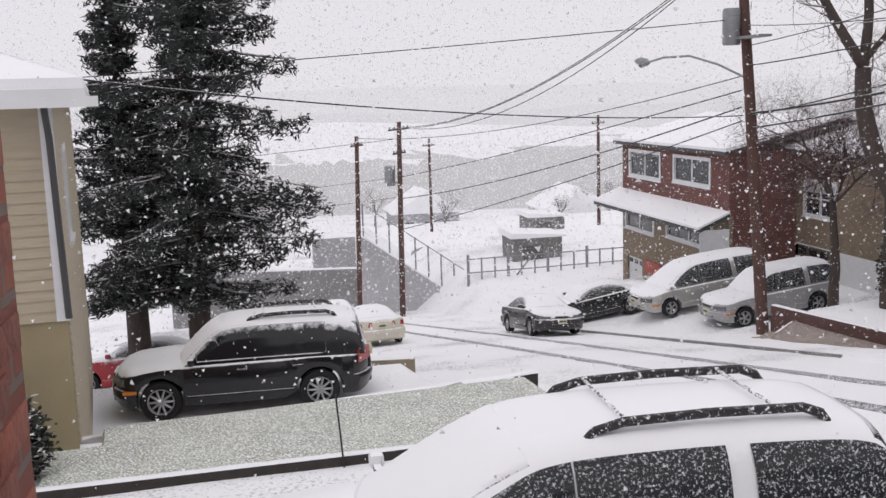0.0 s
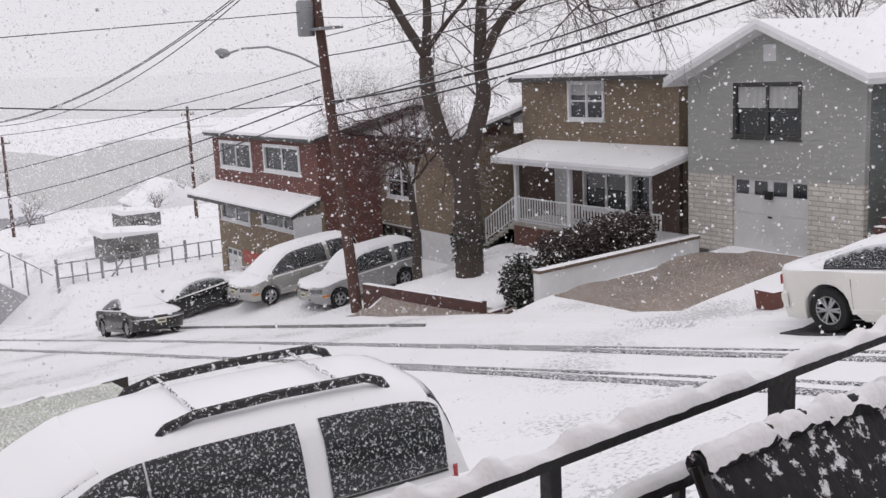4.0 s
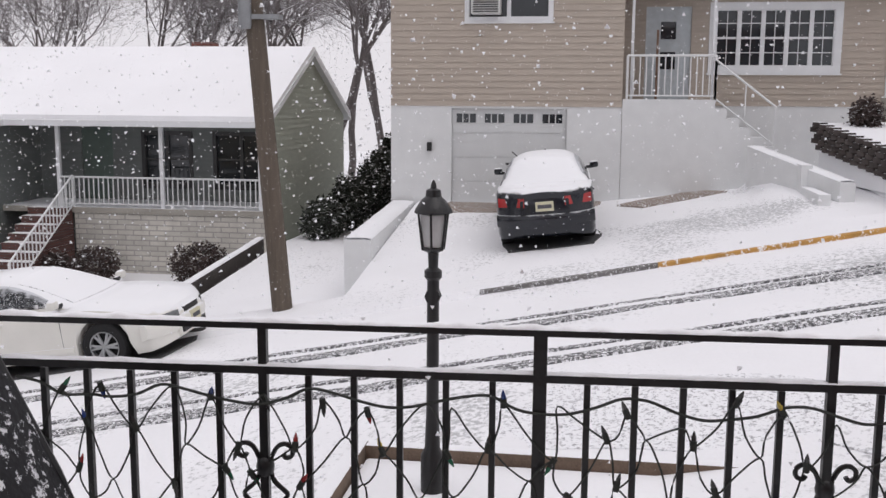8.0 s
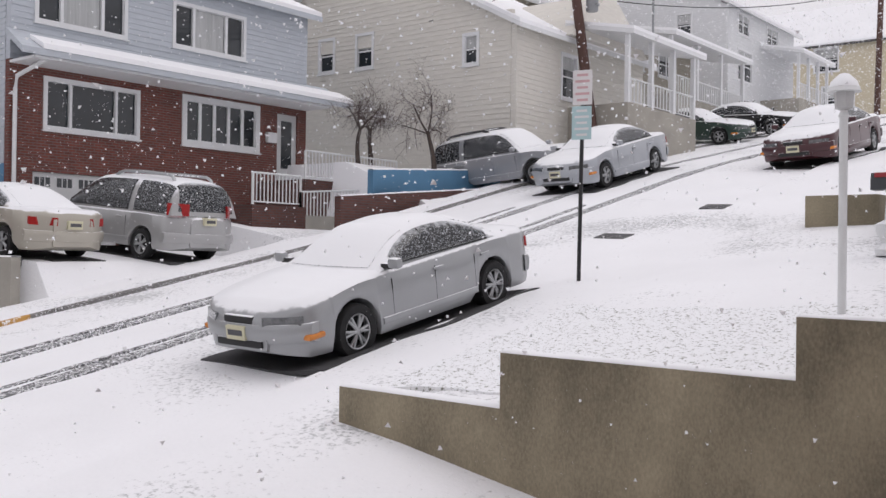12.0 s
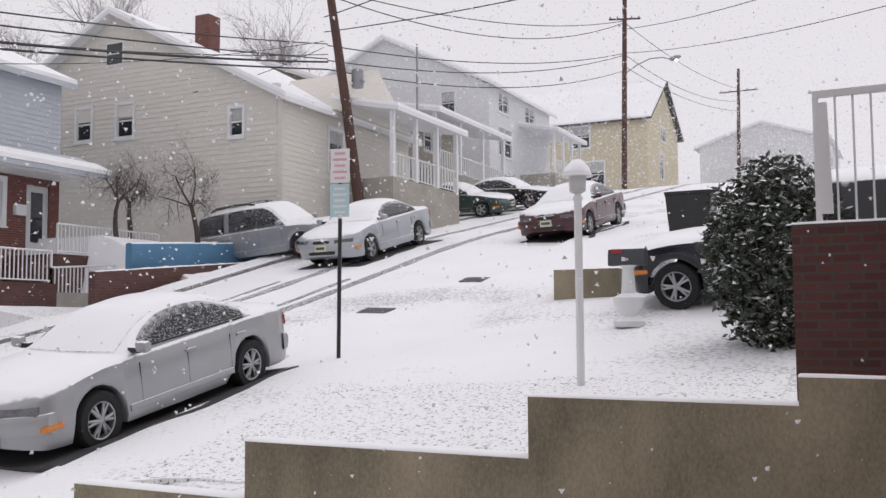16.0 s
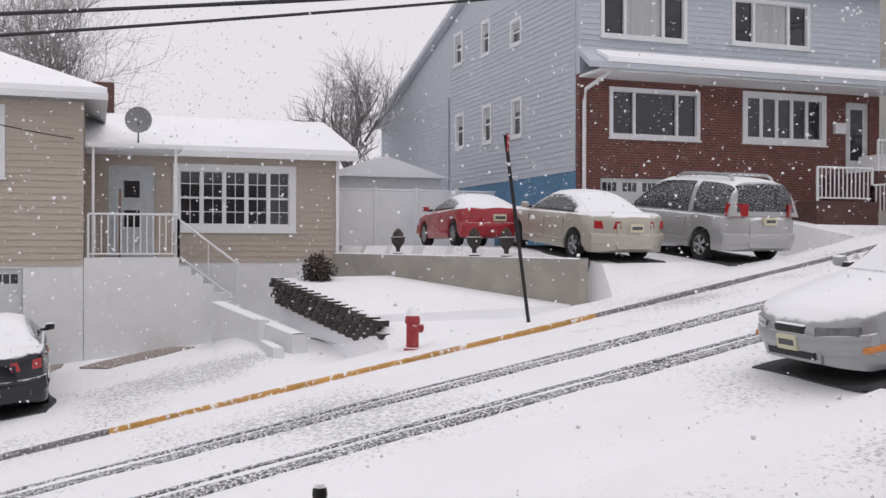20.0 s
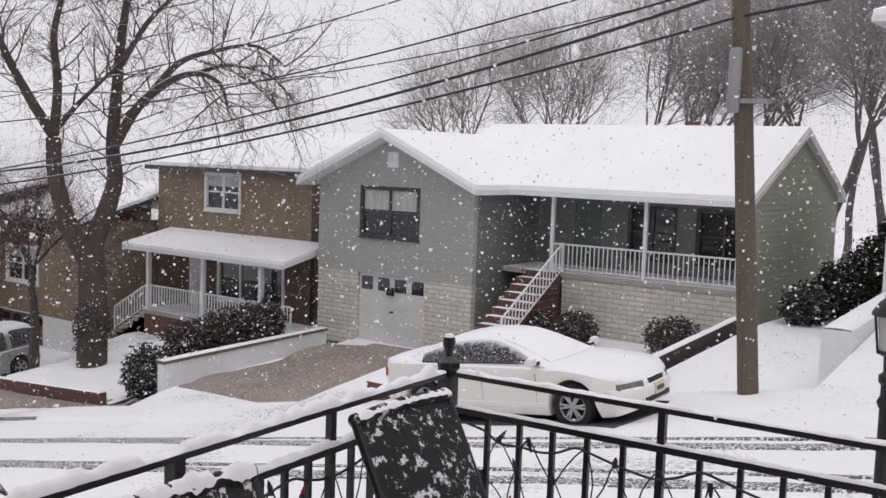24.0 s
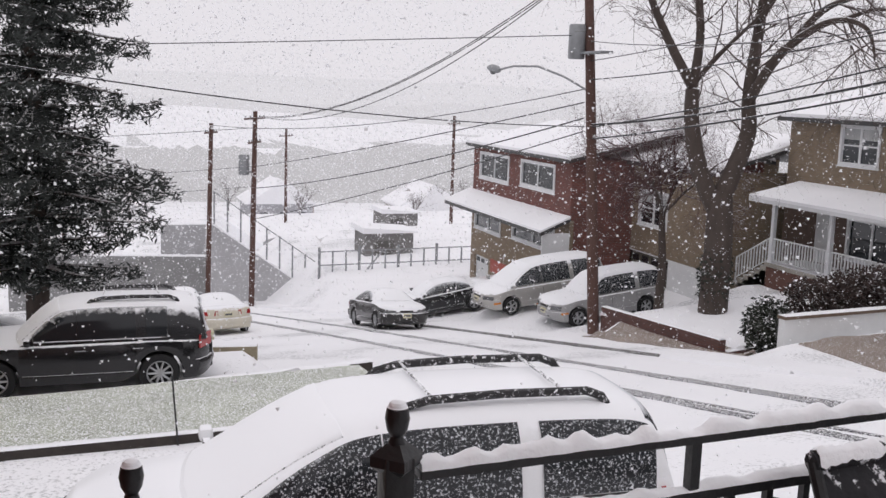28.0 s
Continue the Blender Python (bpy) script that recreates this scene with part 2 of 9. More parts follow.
def smooth_interp(v, xs, ys, r=2.0):
    return sum(float(np.interp(v + d, xs, ys)) for d in (-r, -r / 2, 0, r / 2, r)) / 5


def road_z(y):
    return smooth_interp(y, YS, ZS)


def kerb_far(y):
    return smooth_interp(y, KY, KX)


def kerb_near(y):
    return kerb_far(y) - 7.9


# far side lots: from y, to y, level at the kerbside edge of the lot, level at the back, x of front edge, x of back edge
LOTS_FAR = [
    (43, 70, -10.2, -9.6, 12, 24),
    (34.0, 43, -8.9, -8.4, 14, 20),
    (28.3, 34.0, -7.9, -7.3, 14.0, 20),
    (25.6, 28.3, -7.3, -6.3, 16.3, 21),
    (19.3, 25.6, -6.35, -5.95, 15.0, 20),
    (14.2, 19.3, -5.75, -5.42, 15.5, 22),
    (7.6, 14.2, -4.75, -4.6, 18.0, 22),
    (4.3, 7.6, -3.95, -3.62, 16.6, 22.5),
    (-5.45, -3.6, -2.0, -1.75, 17.4, 22.5),
    (-9.9, -5.45, -1.3, -0.8, 17.4, 22.5),
    (-16.0, -9.9, -0.25, 0.12, 17.5, 21.5),
    (-20.5, -16.0, 0.35, 0.9, 17.4, 21.0),
    (-34, -20.5, 1.5, 2.6, 17.4, 20),
]


def far_lot(x, y):
    side = road_z(y) + 0.1
    k = kerb_far(y) + 1.3
    edge = -10.35 + (x - 17.6) * 0.433  # the slanting wall between the lawn and the steep drive
    q = y
    if x > 17.5 and -16 < y < -4.2:
        q = -7.0 if y > edge else -12.0
        q = q if y < -5.45 or y < edge else y
    if -3.6 <= y < 4.3:  # the wide driveway falls from the kerb to the garage
        w = min(1, max(0, (x - k) / (22.5 - k)))
        return side * (1 - w) + float(np.interp(y, [-3.4, 0.5], [-2.05, -2.52])) * w
    for y0, y1, z0, z1, x0, x1 in LOTS_FAR:
        if y0 <= q < y1:
            if x < k:
                return side
            x0 = max(x0, k)
            if x < x0:
                w = (x - k) / (x0 - k + 1e-6)
                return side * (1 - w) + z0 * w
            w = min(1, (x - x0) / (x1 - x0))
            return z0 + (z1 - z0) * w
    return side + 0.03 * max(0, min(x - k, 20))


def near_lot(x, y):
    side = road_z(y) + 0.1
    d = kerb_near(y) - x
    if y < -7.0:
        return side + 0.035 * max(0, d - 1.3) + (0.1 if d > 1.3 else 0)
    if y < 3.6:
        return side - 0.02 * d - 0.15 * max(0, d - 1.5) * min(1.0, max(0.0, (-2.5 - y) / 3.0))
    if y < 9.8:
        return -4.05 + max(0, 0.0 * d) if d > 1.0 else side * (1 - d) + -4.05 * d if d > 0 else side
    if y < 13.95 + 0.19 * x:
        return -4.25 if d > 1.5 else side
    if y < 21.5:
        return -5.75 if d > 1.5 else side
    return side - 0.02 * min(d, 20)


def ground_z(x, y):
    if y > 75 or y < -110 or x > 80 or x < -60:
        z = road_z(max(min(y, 140), -130))
        if x > 60:
            z -= 0.05 * (x - 60) if y > 0 else 0
        return z
    kn, kf = kerb_near(y), kerb_far(y)
    if kn <= x <= kf:
        crown = 0.08 * (1 - ((x - (kn + kf) / 2) / 3.95) ** 2)
        return road_z(y) + crown
    return far_lot(x, y) if x > kf else near_lot(x, y)


def axis_values(stops):
    out = []
    for a, b, step in stops:
        n = max(1, round((b - a) / step))
        out += [a + (b - a) * i / n for i in range(n)]
    return out + [stops[-1][1]]


def build_ground():
    ys = axis_values([(-1500, -150, 270), (-150, -60, 9), (-60, -30, 1.2), (-30, 45, 0.42), (45, 80, 2.5), (80, 200, 12), (200, 1500, 260)])
    rel = axis_values([(-1500, -100, 280), (-100, -25, 7.5), (-25, -9.2, 0.8), (-9.2, -7.92, 0.32), (-7.92, -7.86, 0.06), (-7.86, -0.04, 0.4), (-0.04, 0.02, 0.06), (0.02, 1.3, 0.32), (1.3, 12, 0.45), (12, 40, 2.0), (40, 100, 10), (100, 1500, 280)])
    verts, faces = [], []
    for y in ys:
        kf = kerb_far(max(min(y, 140), -130))
        for r in rel:
            x = kf + r
            z = ground_z(x, y) + 0.02 * noise.noise((x * 0.7, y * 0.7, 0)) + 0.008 * noise.noise((x * 3, y * 3, 4))
            verts.append((x, y, z))
    n = len(rel)
    for i in range(len(ys) - 1):
        for j in range(n - 1):
            faces.append((i * n + j, i * n + j + 1, (i + 1) * n + j + 1, (i + 1) * n + j))
    me = bpy.data.meshes.new("ground")
    me.from_pydata(verts, [], faces)
    me.materials.append(SNOW_GROUND)
    soften(me, 30)
    return tagged(new("ground", me), "snow-covered street, pavements, lawns and driveways on a steep hill", "ground", kind="structure")


def snow_ground_material():
    """Fresh snow, thin in places: grass blades show through on the lawns as a fine dark stipple."""
    m = mat("snow_ground", (0.90, 0.905, 0.925), 0.8, 0.035, 0.7, 0.5, fine=28)
    t = m.node_tree
    b = t.nodes["Principled BSDF"]
    hs = [n for n in t.nodes if n.type == "HUE_SAT"][0]
    tc = t.nodes.new("ShaderNodeTexCoord")
    big = nd(t, "ShaderNodeTexNoise", Scale=0.35, Detail=3.0)
    small = nd(t, "ShaderNodeTexNoise", Scale=16.0, Detail=4.0, Roughness=0.7)
    for n in (big, small):
        t.links.new(tc.outputs["Object"], n.inputs["Vector"])
    a = t.nodes.new("ShaderNodeMath")
    a.operation = "MULTIPLY"
    t.links.new(big.outputs[0], a.inputs[0])
    t.links.new(small.outputs[0], a.inputs[1])
    r = t.nodes.new("ShaderNodeMapRange")
    r.inputs[1].default_value, r.inputs[2].default_value = 0.30, 0.38
    t.links.new(a.outputs[0], r.inputs[0])
    mix = t.nodes.new("ShaderNodeMix")
    mix.data_type = "RGBA"
    t.links.new(r.outputs[0], mix.inputs[0])
    t.links.new(hs.outputs[0], mix.inputs[6])
    mix.inputs[7].default_value = (0.52, 0.53, 0.54, 1)
    t.links.new(mix.outputs[2], b.inputs["Base Color"])
    return m


SNOW_GROUND = snow_ground_material()
build_ground()


def strip(name, path, half, lift, material, label, category, ragged=0.0, step=0.5, seed=1, kind="structure"):
    """A thin layer that follows the ground along a path of (x, y), with a wavering edge."""
    pts = []
    for (x0, y0), (x1, y1) in zip(path, path[1:]):
        n = max(1, int(math.hypot(x1 - x0, y1 - y0) / step))
        pts += [(x0 + (x1 - x0) * i / n, y0 + (y1 - y0) * i / n) for i in range(n)]
    pts.append(path[-1])
    bm = bmesh.new()
    rows = []
    for i, (x, y) in enumerate(pts):
        a, b = pts[max(i - 1, 0)], pts[min(i + 1, len(pts) - 1)]
        d = Vector((b[0] - a[0], b[1] - a[1])).normalized()
        nx, ny = d.y, -d.x
        row = []
        for s in (-1, -0.33, 0.33, 1):
            h = half * (1 + ragged * noise.noise((x * 0.9, y * 0.9, seed + s)))
            px, py = x + nx * s * h, y + ny * s * h
            row.append(bm.verts.new((px, py, ground_z(px, py) + lift)))
        rows.append(row)
    for r0, r1 in zip(rows, rows[1:]):
        for k in range(3):
            bm.faces.new((r0[k], r0[k + 1], r1[k + 1], r1[k]))
    bmesh.ops.recalc_face_normals(bm, faces=bm.faces)
    ext = bmesh.ops.extrude_face_region(bm, geom=bm.faces[:])
    for v in ext["geom"]:
        if isinstance(v, bmesh.types.BMVert):
            v.co.z -= 0.05
    return solid(name, bm, material, label, category, kind=kind)


def along(f, y0, y1, step=2.0):
    n = max(1, int(abs(y1 - y0) / step))
    return [(f(y0 + (y1 - y0) * i / n), y0 + (y1 - y0) * i / n) for i in range(n + 1)]


# wheel tracks melted through to wet asphalt
for k, off in enumerate((-4.75, -2.85)):
    tagged(strip("tyre_track", along(lambda y: kerb_far(y) + off + 0.25 * (y > 6) * min(1, (y - 6) / 10) if y > 6 else kerb_far(y) + off, -62, 60), 0.13, 0.022, ASPHALT,
                 "dark slushy wheel track worn through the snow on the road", "tyre track", 0.5, 0.4, k), group="wheel tracks")
    tagged(strip("tyre_track", along(lambda y: kerb_far(y) + off + 0.42 + 0.1 * math.sin(y * 0.2), -20, 30), 0.05, 0.02, ASPHALT,
                 "faint second wheel track in the road snow", "tyre track", 0.7, 0.4, k + 5), group="wheel tracks")


def kerb(y0, y1, off, material, label, side=1):
    bm = bmesh.new()
    rows = []
    for x, y in along(lambda v: kerb_far(v) + off, y0, y1, 0.8):
        z = road_z(y)
        rows.append([bm.verts.new((x + dx * side, y, z + dz)) for dx, dz in ((-0.03, -0.1), (-0.03, 0.075), (-0.015, 0.09), (0.03, 0.098), (0.04, -0.1))])
    for r0, r1 in zip(rows, rows[1:]):
        for k in range(4):
            bm.faces.new((r0[k], r0[k + 1], r1[k + 1], r1[k]))
    bm.faces.new(rows[0])
    bm.faces.new(rows[-1])
    return solid("kerb", bm, material, label, "kerb", "kerbs", "structure")


kerb(-9.2, -1.0, 0, YELLOW, "yellow-painted kerb with thin snow beside the hydrant")
kerb(-60, -9.2, 0, KERB, "dark stone kerb edged with snow")
kerb(-1.0, 1.6, 0, KERB, "low dropped kerb at a driveway")
kerb(20.5, 40, 0, KERB, "dark stone kerb edged with snow")


# ---------- houses: local x runs right along the front, local y goes in from it, z is the height ----------
class House:
    def __init__(self, name, x, y, zb, label, turn=0.0):
        self.zb = zb
        self.ob = thing(name, pose(x, y, zb, 0, 0, -90 + turn), label, "house", "houses along the street")

    def part(self, name, bm, material, label="", parent=None, smooth=30, fix=True):
        bmesh.ops.translate(bm, verts=bm.verts, vec=(0, 0, -self.zb))
        return part(name, bm, material, parent or self.ob, label, smooth, fix)


def spans(a, b, cuts):
    """What is left of a..b once the cuts are taken out."""
    out, p = [], a
    for c0, c1 in sorted(cuts):
        if c0 > p:
            out.append((p, min(c0, b)))
        p = max(p, c1)
    if p < b:
        out.append((p, b))
    return [(s, e) for s, e in out if e - s > 1e-4]


def wall(h, name, at, way, w, z0, z1, holes=(), material=None, thick=0.18, course=0.0, label="", peak=None):
    """A wall with real openings. at: its left foot seen from outside; way: the direction to its right; holes: (u0, u1, z0, z1).
    course: the height of its clapboards; peak: (u, z) of a gable on top."""
    bm = bmesh.new()
    if way in ((0, 1), (0, -1)):  # side walls butt against the back of the front wall
        cut = thick + 0.005
        at, w = ((at[0], at[1] + cut) if way[1] > 0 else at), w - cut
        if way[1] > 0:
            holes = [(q[0] - cut, q[1] - cut, q[2], q[3]) for q in holes]
    a, u = Vector((at[0], at[1], 0)), Vector((way[0], way[1], 0))
    n = Vector((u.y, -u.x, 0))

    def p(s, z, d=0.0):
        v = a + u * s + n * d
        return (v.x, v.y, z)
    us = sorted({0, w, *[v for q in holes for v in q[:2]]})
    zs = sorted({z0, z1, *[v for q in holes for v in q[2:]]})

    def full(i, j):
        if not (0 <= i < len(us) - 1 and 0 <= j < len(zs) - 1):
            return False
        cu, cz = (us[i] + us[i + 1]) / 2, (zs[j] + zs[j + 1]) / 2
        return not any(q[0] < cu < q[1] and q[2] < cz < q[3] for q in holes)
    for i in range(len(us) - 1):
        for j in range(len(zs) - 1):
            if not full(i, j):
                continue
            s0, s1, b0, b1 = us[i], us[i + 1], zs[j], zs[j + 1]
            quad(bm, p(s0, b0), p(s1, b0), p(s1, b1), p(s0, b1))
            quad(bm, p(s1, b0, -thick), p(s0, b0, -thick), p(s0, b1, -thick), p(s1, b1, -thick))
            if not full(i - 1, j):
                quad(bm, p(s0, b0, -thick), p(s0, b0), p(s0, b1), p(s0, b1, -thick))
            if not full(i + 1, j):
                quad(bm, p(s1, b0), p(s1, b0, -thick), p(s1, b1, -thick), p(s1, b1))
            if not full(i, j - 1):
                quad(bm, p(s0, b0, -thick), p(s1, b0, -thick), p(s1, b0), p(s0, b0))
            if not full(i, j + 1):
                quad(bm, p(s0, b1), p(s1, b1), p(s1, b1, -thick), p(s0, b1, -thick))
    if peak:
        f = [bm.verts.new(p(*q)) for q in ((0, z1), (w, z1), peak)]
        g = [bm.verts.new(p(*q, -thick)) for q in ((0, z1), (w, z1), peak)]
        bm.faces.new(f)
        bm.faces.new(g[::-1])
        for k in range(3):
            bm.faces.new((f[k], g[k], g[(k + 1) % 3], f[(k + 1) % 3]))
    top = peak[1] if peak else z1
    bmesh.ops.remove_doubles(bm, verts=bm.verts[:], dist=0.0005)
    ob = h.part(name, bm, material, label, smooth=0, fix=False)
    if course:
        k = 0
        while z0 + k * course < top - 0.02:
            b0, b1 = z0 + k * course, min(z0 + (k + 1) * course, top)
            k += 1
            lo, hi = 0.0, w
            if b0 >= z1 and peak:
                f = (b0 - z1) / (peak[1] - z1)
                lo, hi = peak[0] * f, w - (w - peak[0]) * f
            for s0, s1 in spans(lo, hi, [(q[0], q[1]) for q in holes if q[2] < b1 - 0.01 and q[3] > b0 + 0.01]):
                warp = 0.003 * noise.noise((s0, b0 * 7.0, w))
                board = hexa(bmesh.new(), [p(s0, b0, 0.001), p(s1, b0, 0.001), p(s1, b0, 0.022 + warp), p(s0, b0, 0.022), p(s0, b1 + 0.001, 0.0008), p(s1, b1 + 0.001, 0.0008), p(s1, b1 + 0.001, 0.004), p(s0, b1 + 0.001, 0.004)])
                h.part("clapboard", board, material, "", ob, smooth=0)
    return ob


def window(h, at, way, u0, u1, z0, z1, cols=1, sash=True, frame=None, label="", curtain=0.0, grid=0, name="window", depth=0.09, trim=0.07):
    """A window in its opening: casing, sill, sashes with panes of their own, and what hangs behind them."""
    frame = frame or WHITE_TRIM
    a, u = Vector((at[0], at[1], 0)), Vector((way[0], way[1], 0))
    n = Vector((u.y, -u.x, 0))

    def blk(bm, s0, s1, b0, b1, d0, d1):
        c = [a + u * s + n * d for s, d in ((s0, d0), (s1, d0), (s1, d1), (s0, d1))]
        return hexa(bm, [(v.x, v.y, b0) for v in c] + [(v.x, v.y, b1) for v in c])
    w = h.part(name, blk(blk(blk(blk(bmesh.new(), u0 - trim, u0 + 0.03, z0 - trim, z1 + trim, -depth, 0.04), u1 - 0.03, u1 + trim, z0 - trim, z1 + trim, -depth, 0.04), u0 + 0.03, u1 - 0.03, z1 - 0.03, z1 + trim, -depth, 0.04), u0 + 0.03, u1 - 0.03, z0 - trim, z0 + 0.03, -depth, 0.04), frame, label)
    h.part("sill", blk(bmesh.new(), u0 - trim - 0.03, u1 + trim + 0.03, z0 - trim - 0.04, z0 - trim, -0.02, 0.08), frame, "", w)
    cw = (u1 - u0) / cols
    for c in range(cols):
        s0, s1 = u0 + c * cw, u0 + (c + 1) * cw
        bm = bmesh.new()
        t = 0.045 if cols < 4 else 0.05
        blk(bm, s0, s0 + t, z0, z1, -depth, -0.01)
        blk(bm, s1 - t, s1, z0, z1, -depth, -0.01)
        blk(bm, s0 + t, s1 - t, z0, z0 + t, -depth, -0.01)
        blk(bm, s0 + t, s1 - t, z1 - t, z1, -depth, -0.01)
        if sash:
            blk(bm, s0 + t, s1 - t, (z0 + z1) / 2 - 0.025, (z0 + z1) / 2 + 0.025, -depth, -0.015)
        for g in range(1, grid):
            zz = z0 + (z1 - z0) * g / grid
            blk(bm, s0 + t, s1 - t, zz - 0.01, zz + 0.01, -0.05, -0.02)
        if grid:
            blk(bm, (s0 + s1) / 2 - 0.008, (s0 + s1) / 2 + 0.008, z0 + t, z1 - t, -0.05, -0.022)
        h.part("sash", bm, frame, "", w)
        h.part("pane", blk(bmesh.new(), s0 + t, s1 - t, z0 + t, z1 - t, -0.06, -0.052), GLASS, "", w)
        if curtain and curtain > 0:
            h.part("blind", blk(bmesh.new(), s0 + t, s1 - t, z1 - t - (z1 - z0) * curtain, z1 - t, -0.05, -0.045), CURTAIN, "", w)
    return w


def roof(h, x0, x1, y0, y1, ze, zr, ridge="x", over=0.35, thick=0.14, trim=None, snow=0.12, label="snow-covered roof", hip=0.0, shed=False):
    """A pitched roof over a rectangle: boards with a fascia, and the snow that lies on it. ridge: the axis along which the ridge runs."""
    trim = trim or WHITE_TRIM

    def slab(lift, t, out):
        bm = bmesh.new()
        a0, a1, b0, b1 = (x0, x1, y0, y1) if ridge == "x" else (y0, y1, x0, x1)
        a0, a1, b0, b1 = a0 - out, a1 + out, b0 - out, b1 + out
        mid = (b0 + b1) / 2
        run = (b1 - b0) / 2 if not shed else (b1 - b0)
        drop = (zr - ze) / (run - out + 1e-6) * out if not hip else 0
        e = ze - drop

        def pt(a, b, z):
            return (a, b, z + lift) if ridge == "x" else (b, a, z + lift)
        if shed:
            c = [(a0, b0, e), (a1, b0, e), (a1, b1, zr), (a0, b1, zr)]
            hexa(bm, [pt(*q) for q in c] + [pt(q[0], q[1], q[2] + t) for q in c])
            return bm
        r0, r1 = a0 + hip, a1 - hip
        sides = [[(a0, b0, e), (a1, b0, e), (r1, mid, zr), (r0, mid, zr)], [(a1, b1, e), (a0, b1, e), (r0, mid, zr), (r1, mid, zr)]]
        for c in sides:
            hexa(bm, [pt(*q) for q in c] + [pt(q[0], q[1], q[2] + t) for q in c])
        if hip:
            for aa, rr, s in ((a0, r0, 1), (a1, r1, -1)):
                lo = [bm.verts.new(pt(aa, b, e)) for b in (b1, b0)] + [bm.verts.new(pt(rr, mid, zr))]
                hi = [bm.verts.new(pt(aa, b, e + t)) for b in (b1, b0)] + [bm.verts.new(pt(rr, mid, zr + t))]
                bm.faces.new(lo)
                bm.faces.new(hi)
                for k in range(3):
                    bm.faces.new((lo[k], lo[(k + 1) % 3], hi[(k + 1) % 3], hi[k]))
        return bm
    r = h.part("roof", slab(0, thick, over), trim, label)
    h.part("roof_snow", slab(thick + 0.002, snow, over - 0.02), SNOW, "", r)
    return r


def garage_door(h, at, way, u0, u1, z0, z1, material, panes=4, strip_h=0.32, arch=False, rows=4, label="closed panelled garage door"):
    a, u = Vector((at[0], at[1], 0)), Vector((way[0], way[1], 0))
    n = Vector((u.y, -u.x, 0))

    def blk(bm, s0, s1, b0, b1, d0, d1):
        c = [a + u * s + n * d for s, d in ((s0, d0), (s1, d0), (s1, d1), (s0, d1))]
        return hexa(bm, [(v.x, v.y, b0) for v in c] + [(v.x, v.y, b1) for v in c])
    d = h.part("garage_door", blk(bmesh.new(), u0, u1, z0, z1, -0.14, -0.1), material, label)
    for r in range(rows):
        b0, b1 = z0 + (z1 - z0) * r / rows + 0.012, z0 + (z1 - z0) * (r + 1) / rows - 0.012
        h.part("panel", blk(bmesh.new(), u0 + 0.02, u1 - 0.02, b0, b1, -0.1, -0.085), material, "", d)
    w = (u1 - u0) / panes
    for k in range(panes):
        s0, s1 = u0 + k * w + w * 0.16, u0 + (k + 1) * w - w * 0.16
        b1 = z1 - 0.12
        b0 = b1 - strip_h
        h.part("pane", blk(bmesh.new(), s0, s1, b0, b1, -0.085, -0.075), GLASS, "", d)
        for q in (0.33, 0.66) if arch else ():
            s = s0 + (s1 - s0) * q
            h.part("muntin", blk(bmesh.new(), s - 0.012, s + 0.012, b0, b1, -0.075, -0.068), material, "", d)
    h.part("door_handle", blk(bmesh.new(), (u0 + u1) / 2 - 0.06, (u0 + u1) / 2 + 0.06, z0 + 0.95, z0 + 1.0, -0.085, -0.05), IRON_DRY, "", d)
    return d


def picket_rail(h, p0, p1, z0a, z0b, high, material, gap=0.115, r=0.012, name="railing", label=""):
    """A handrail with uprights between two points that may differ in height."""
    a, b = Vector((*p0, 0)), Vector((*p1, 0))
    n = max(2, int((b - a).length / gap))
    top = bmesh.new()
    rod(top, [(a.x, a.y, z0a + high), (b.x, b.y, z0b + high)], 0.028, 6)
    rail = h.part(name, top, material, label)
    low = bmesh.new()
    rod(low, [(a.x, a.y, z0a + 0.08), (b.x, b.y, z0b + 0.08)], 0.02, 6)
    h.part("lower_rail", low, material, "", rail)
    for i in range(n + 1):
        q = a.lerp(b, i / n)
        z = z0a + (z0b - z0a) * i / n
        rr = 0.025 if i in (0, n) else r
        bm = bmesh.new()
        box(bm, q.x - rr, q.x + rr, q.y - rr, q.y + rr, z - (0.02 if i in (0, n) else -0.08), z + high)
        h.part("picket", bm, material, "", rail, smooth=0)
    return rail


def hb(h, name, x0, x1, y0, y1, z0, z1, material, label="", bevel=0.0, parent=None):
    return h.part(name, bx(x0, x1, y0, y1, z0, z1, bevel=bevel), material, label, parent)


F, R, L, BK = (1, 0), (0, 1), (0, -1), (-1, 0)
GREY_SIDING = mat("grey_siding", (0.37, 0.38, 0.36), 0.75, 0.1, 2.5, 0.1, stretch=(1, 1, 6))
GREEN_SIDING = mat("green_siding", (0.42, 0.45, 0.38), 0.75, 0.1, 2.5, 0.1, stretch=(1, 1, 6))
BEIGE_SIDING = mat("beige_siding", (0.45, 0.39, 0.33), 0.75, 0.1, 2.5, 0.1, stretch=(1, 1, 6))
CREAM_SIDING = mat("cream_siding", (0.68, 0.655, 0.60), 0.75, 0.08, 2.5, 0.1, stretch=(1, 1, 6))
BLUE_SIDING = mat("pale_blue_siding", (0.50, 0.535, 0.58), 0.75, 0.08, 2.5, 0.1, stretch=(1, 1, 6))
WHITE_SIDING = mat("white_siding", (0.70, 0.71, 0.72), 0.75, 0.08, 2.5, 0.1, stretch=(1, 1, 6))
YELLOW_SIDING = mat("pale_yellow_siding", (0.60, 0.54, 0.40), 0.75, 0.08, 2.5, 0.1, stretch=(1, 1, 6))
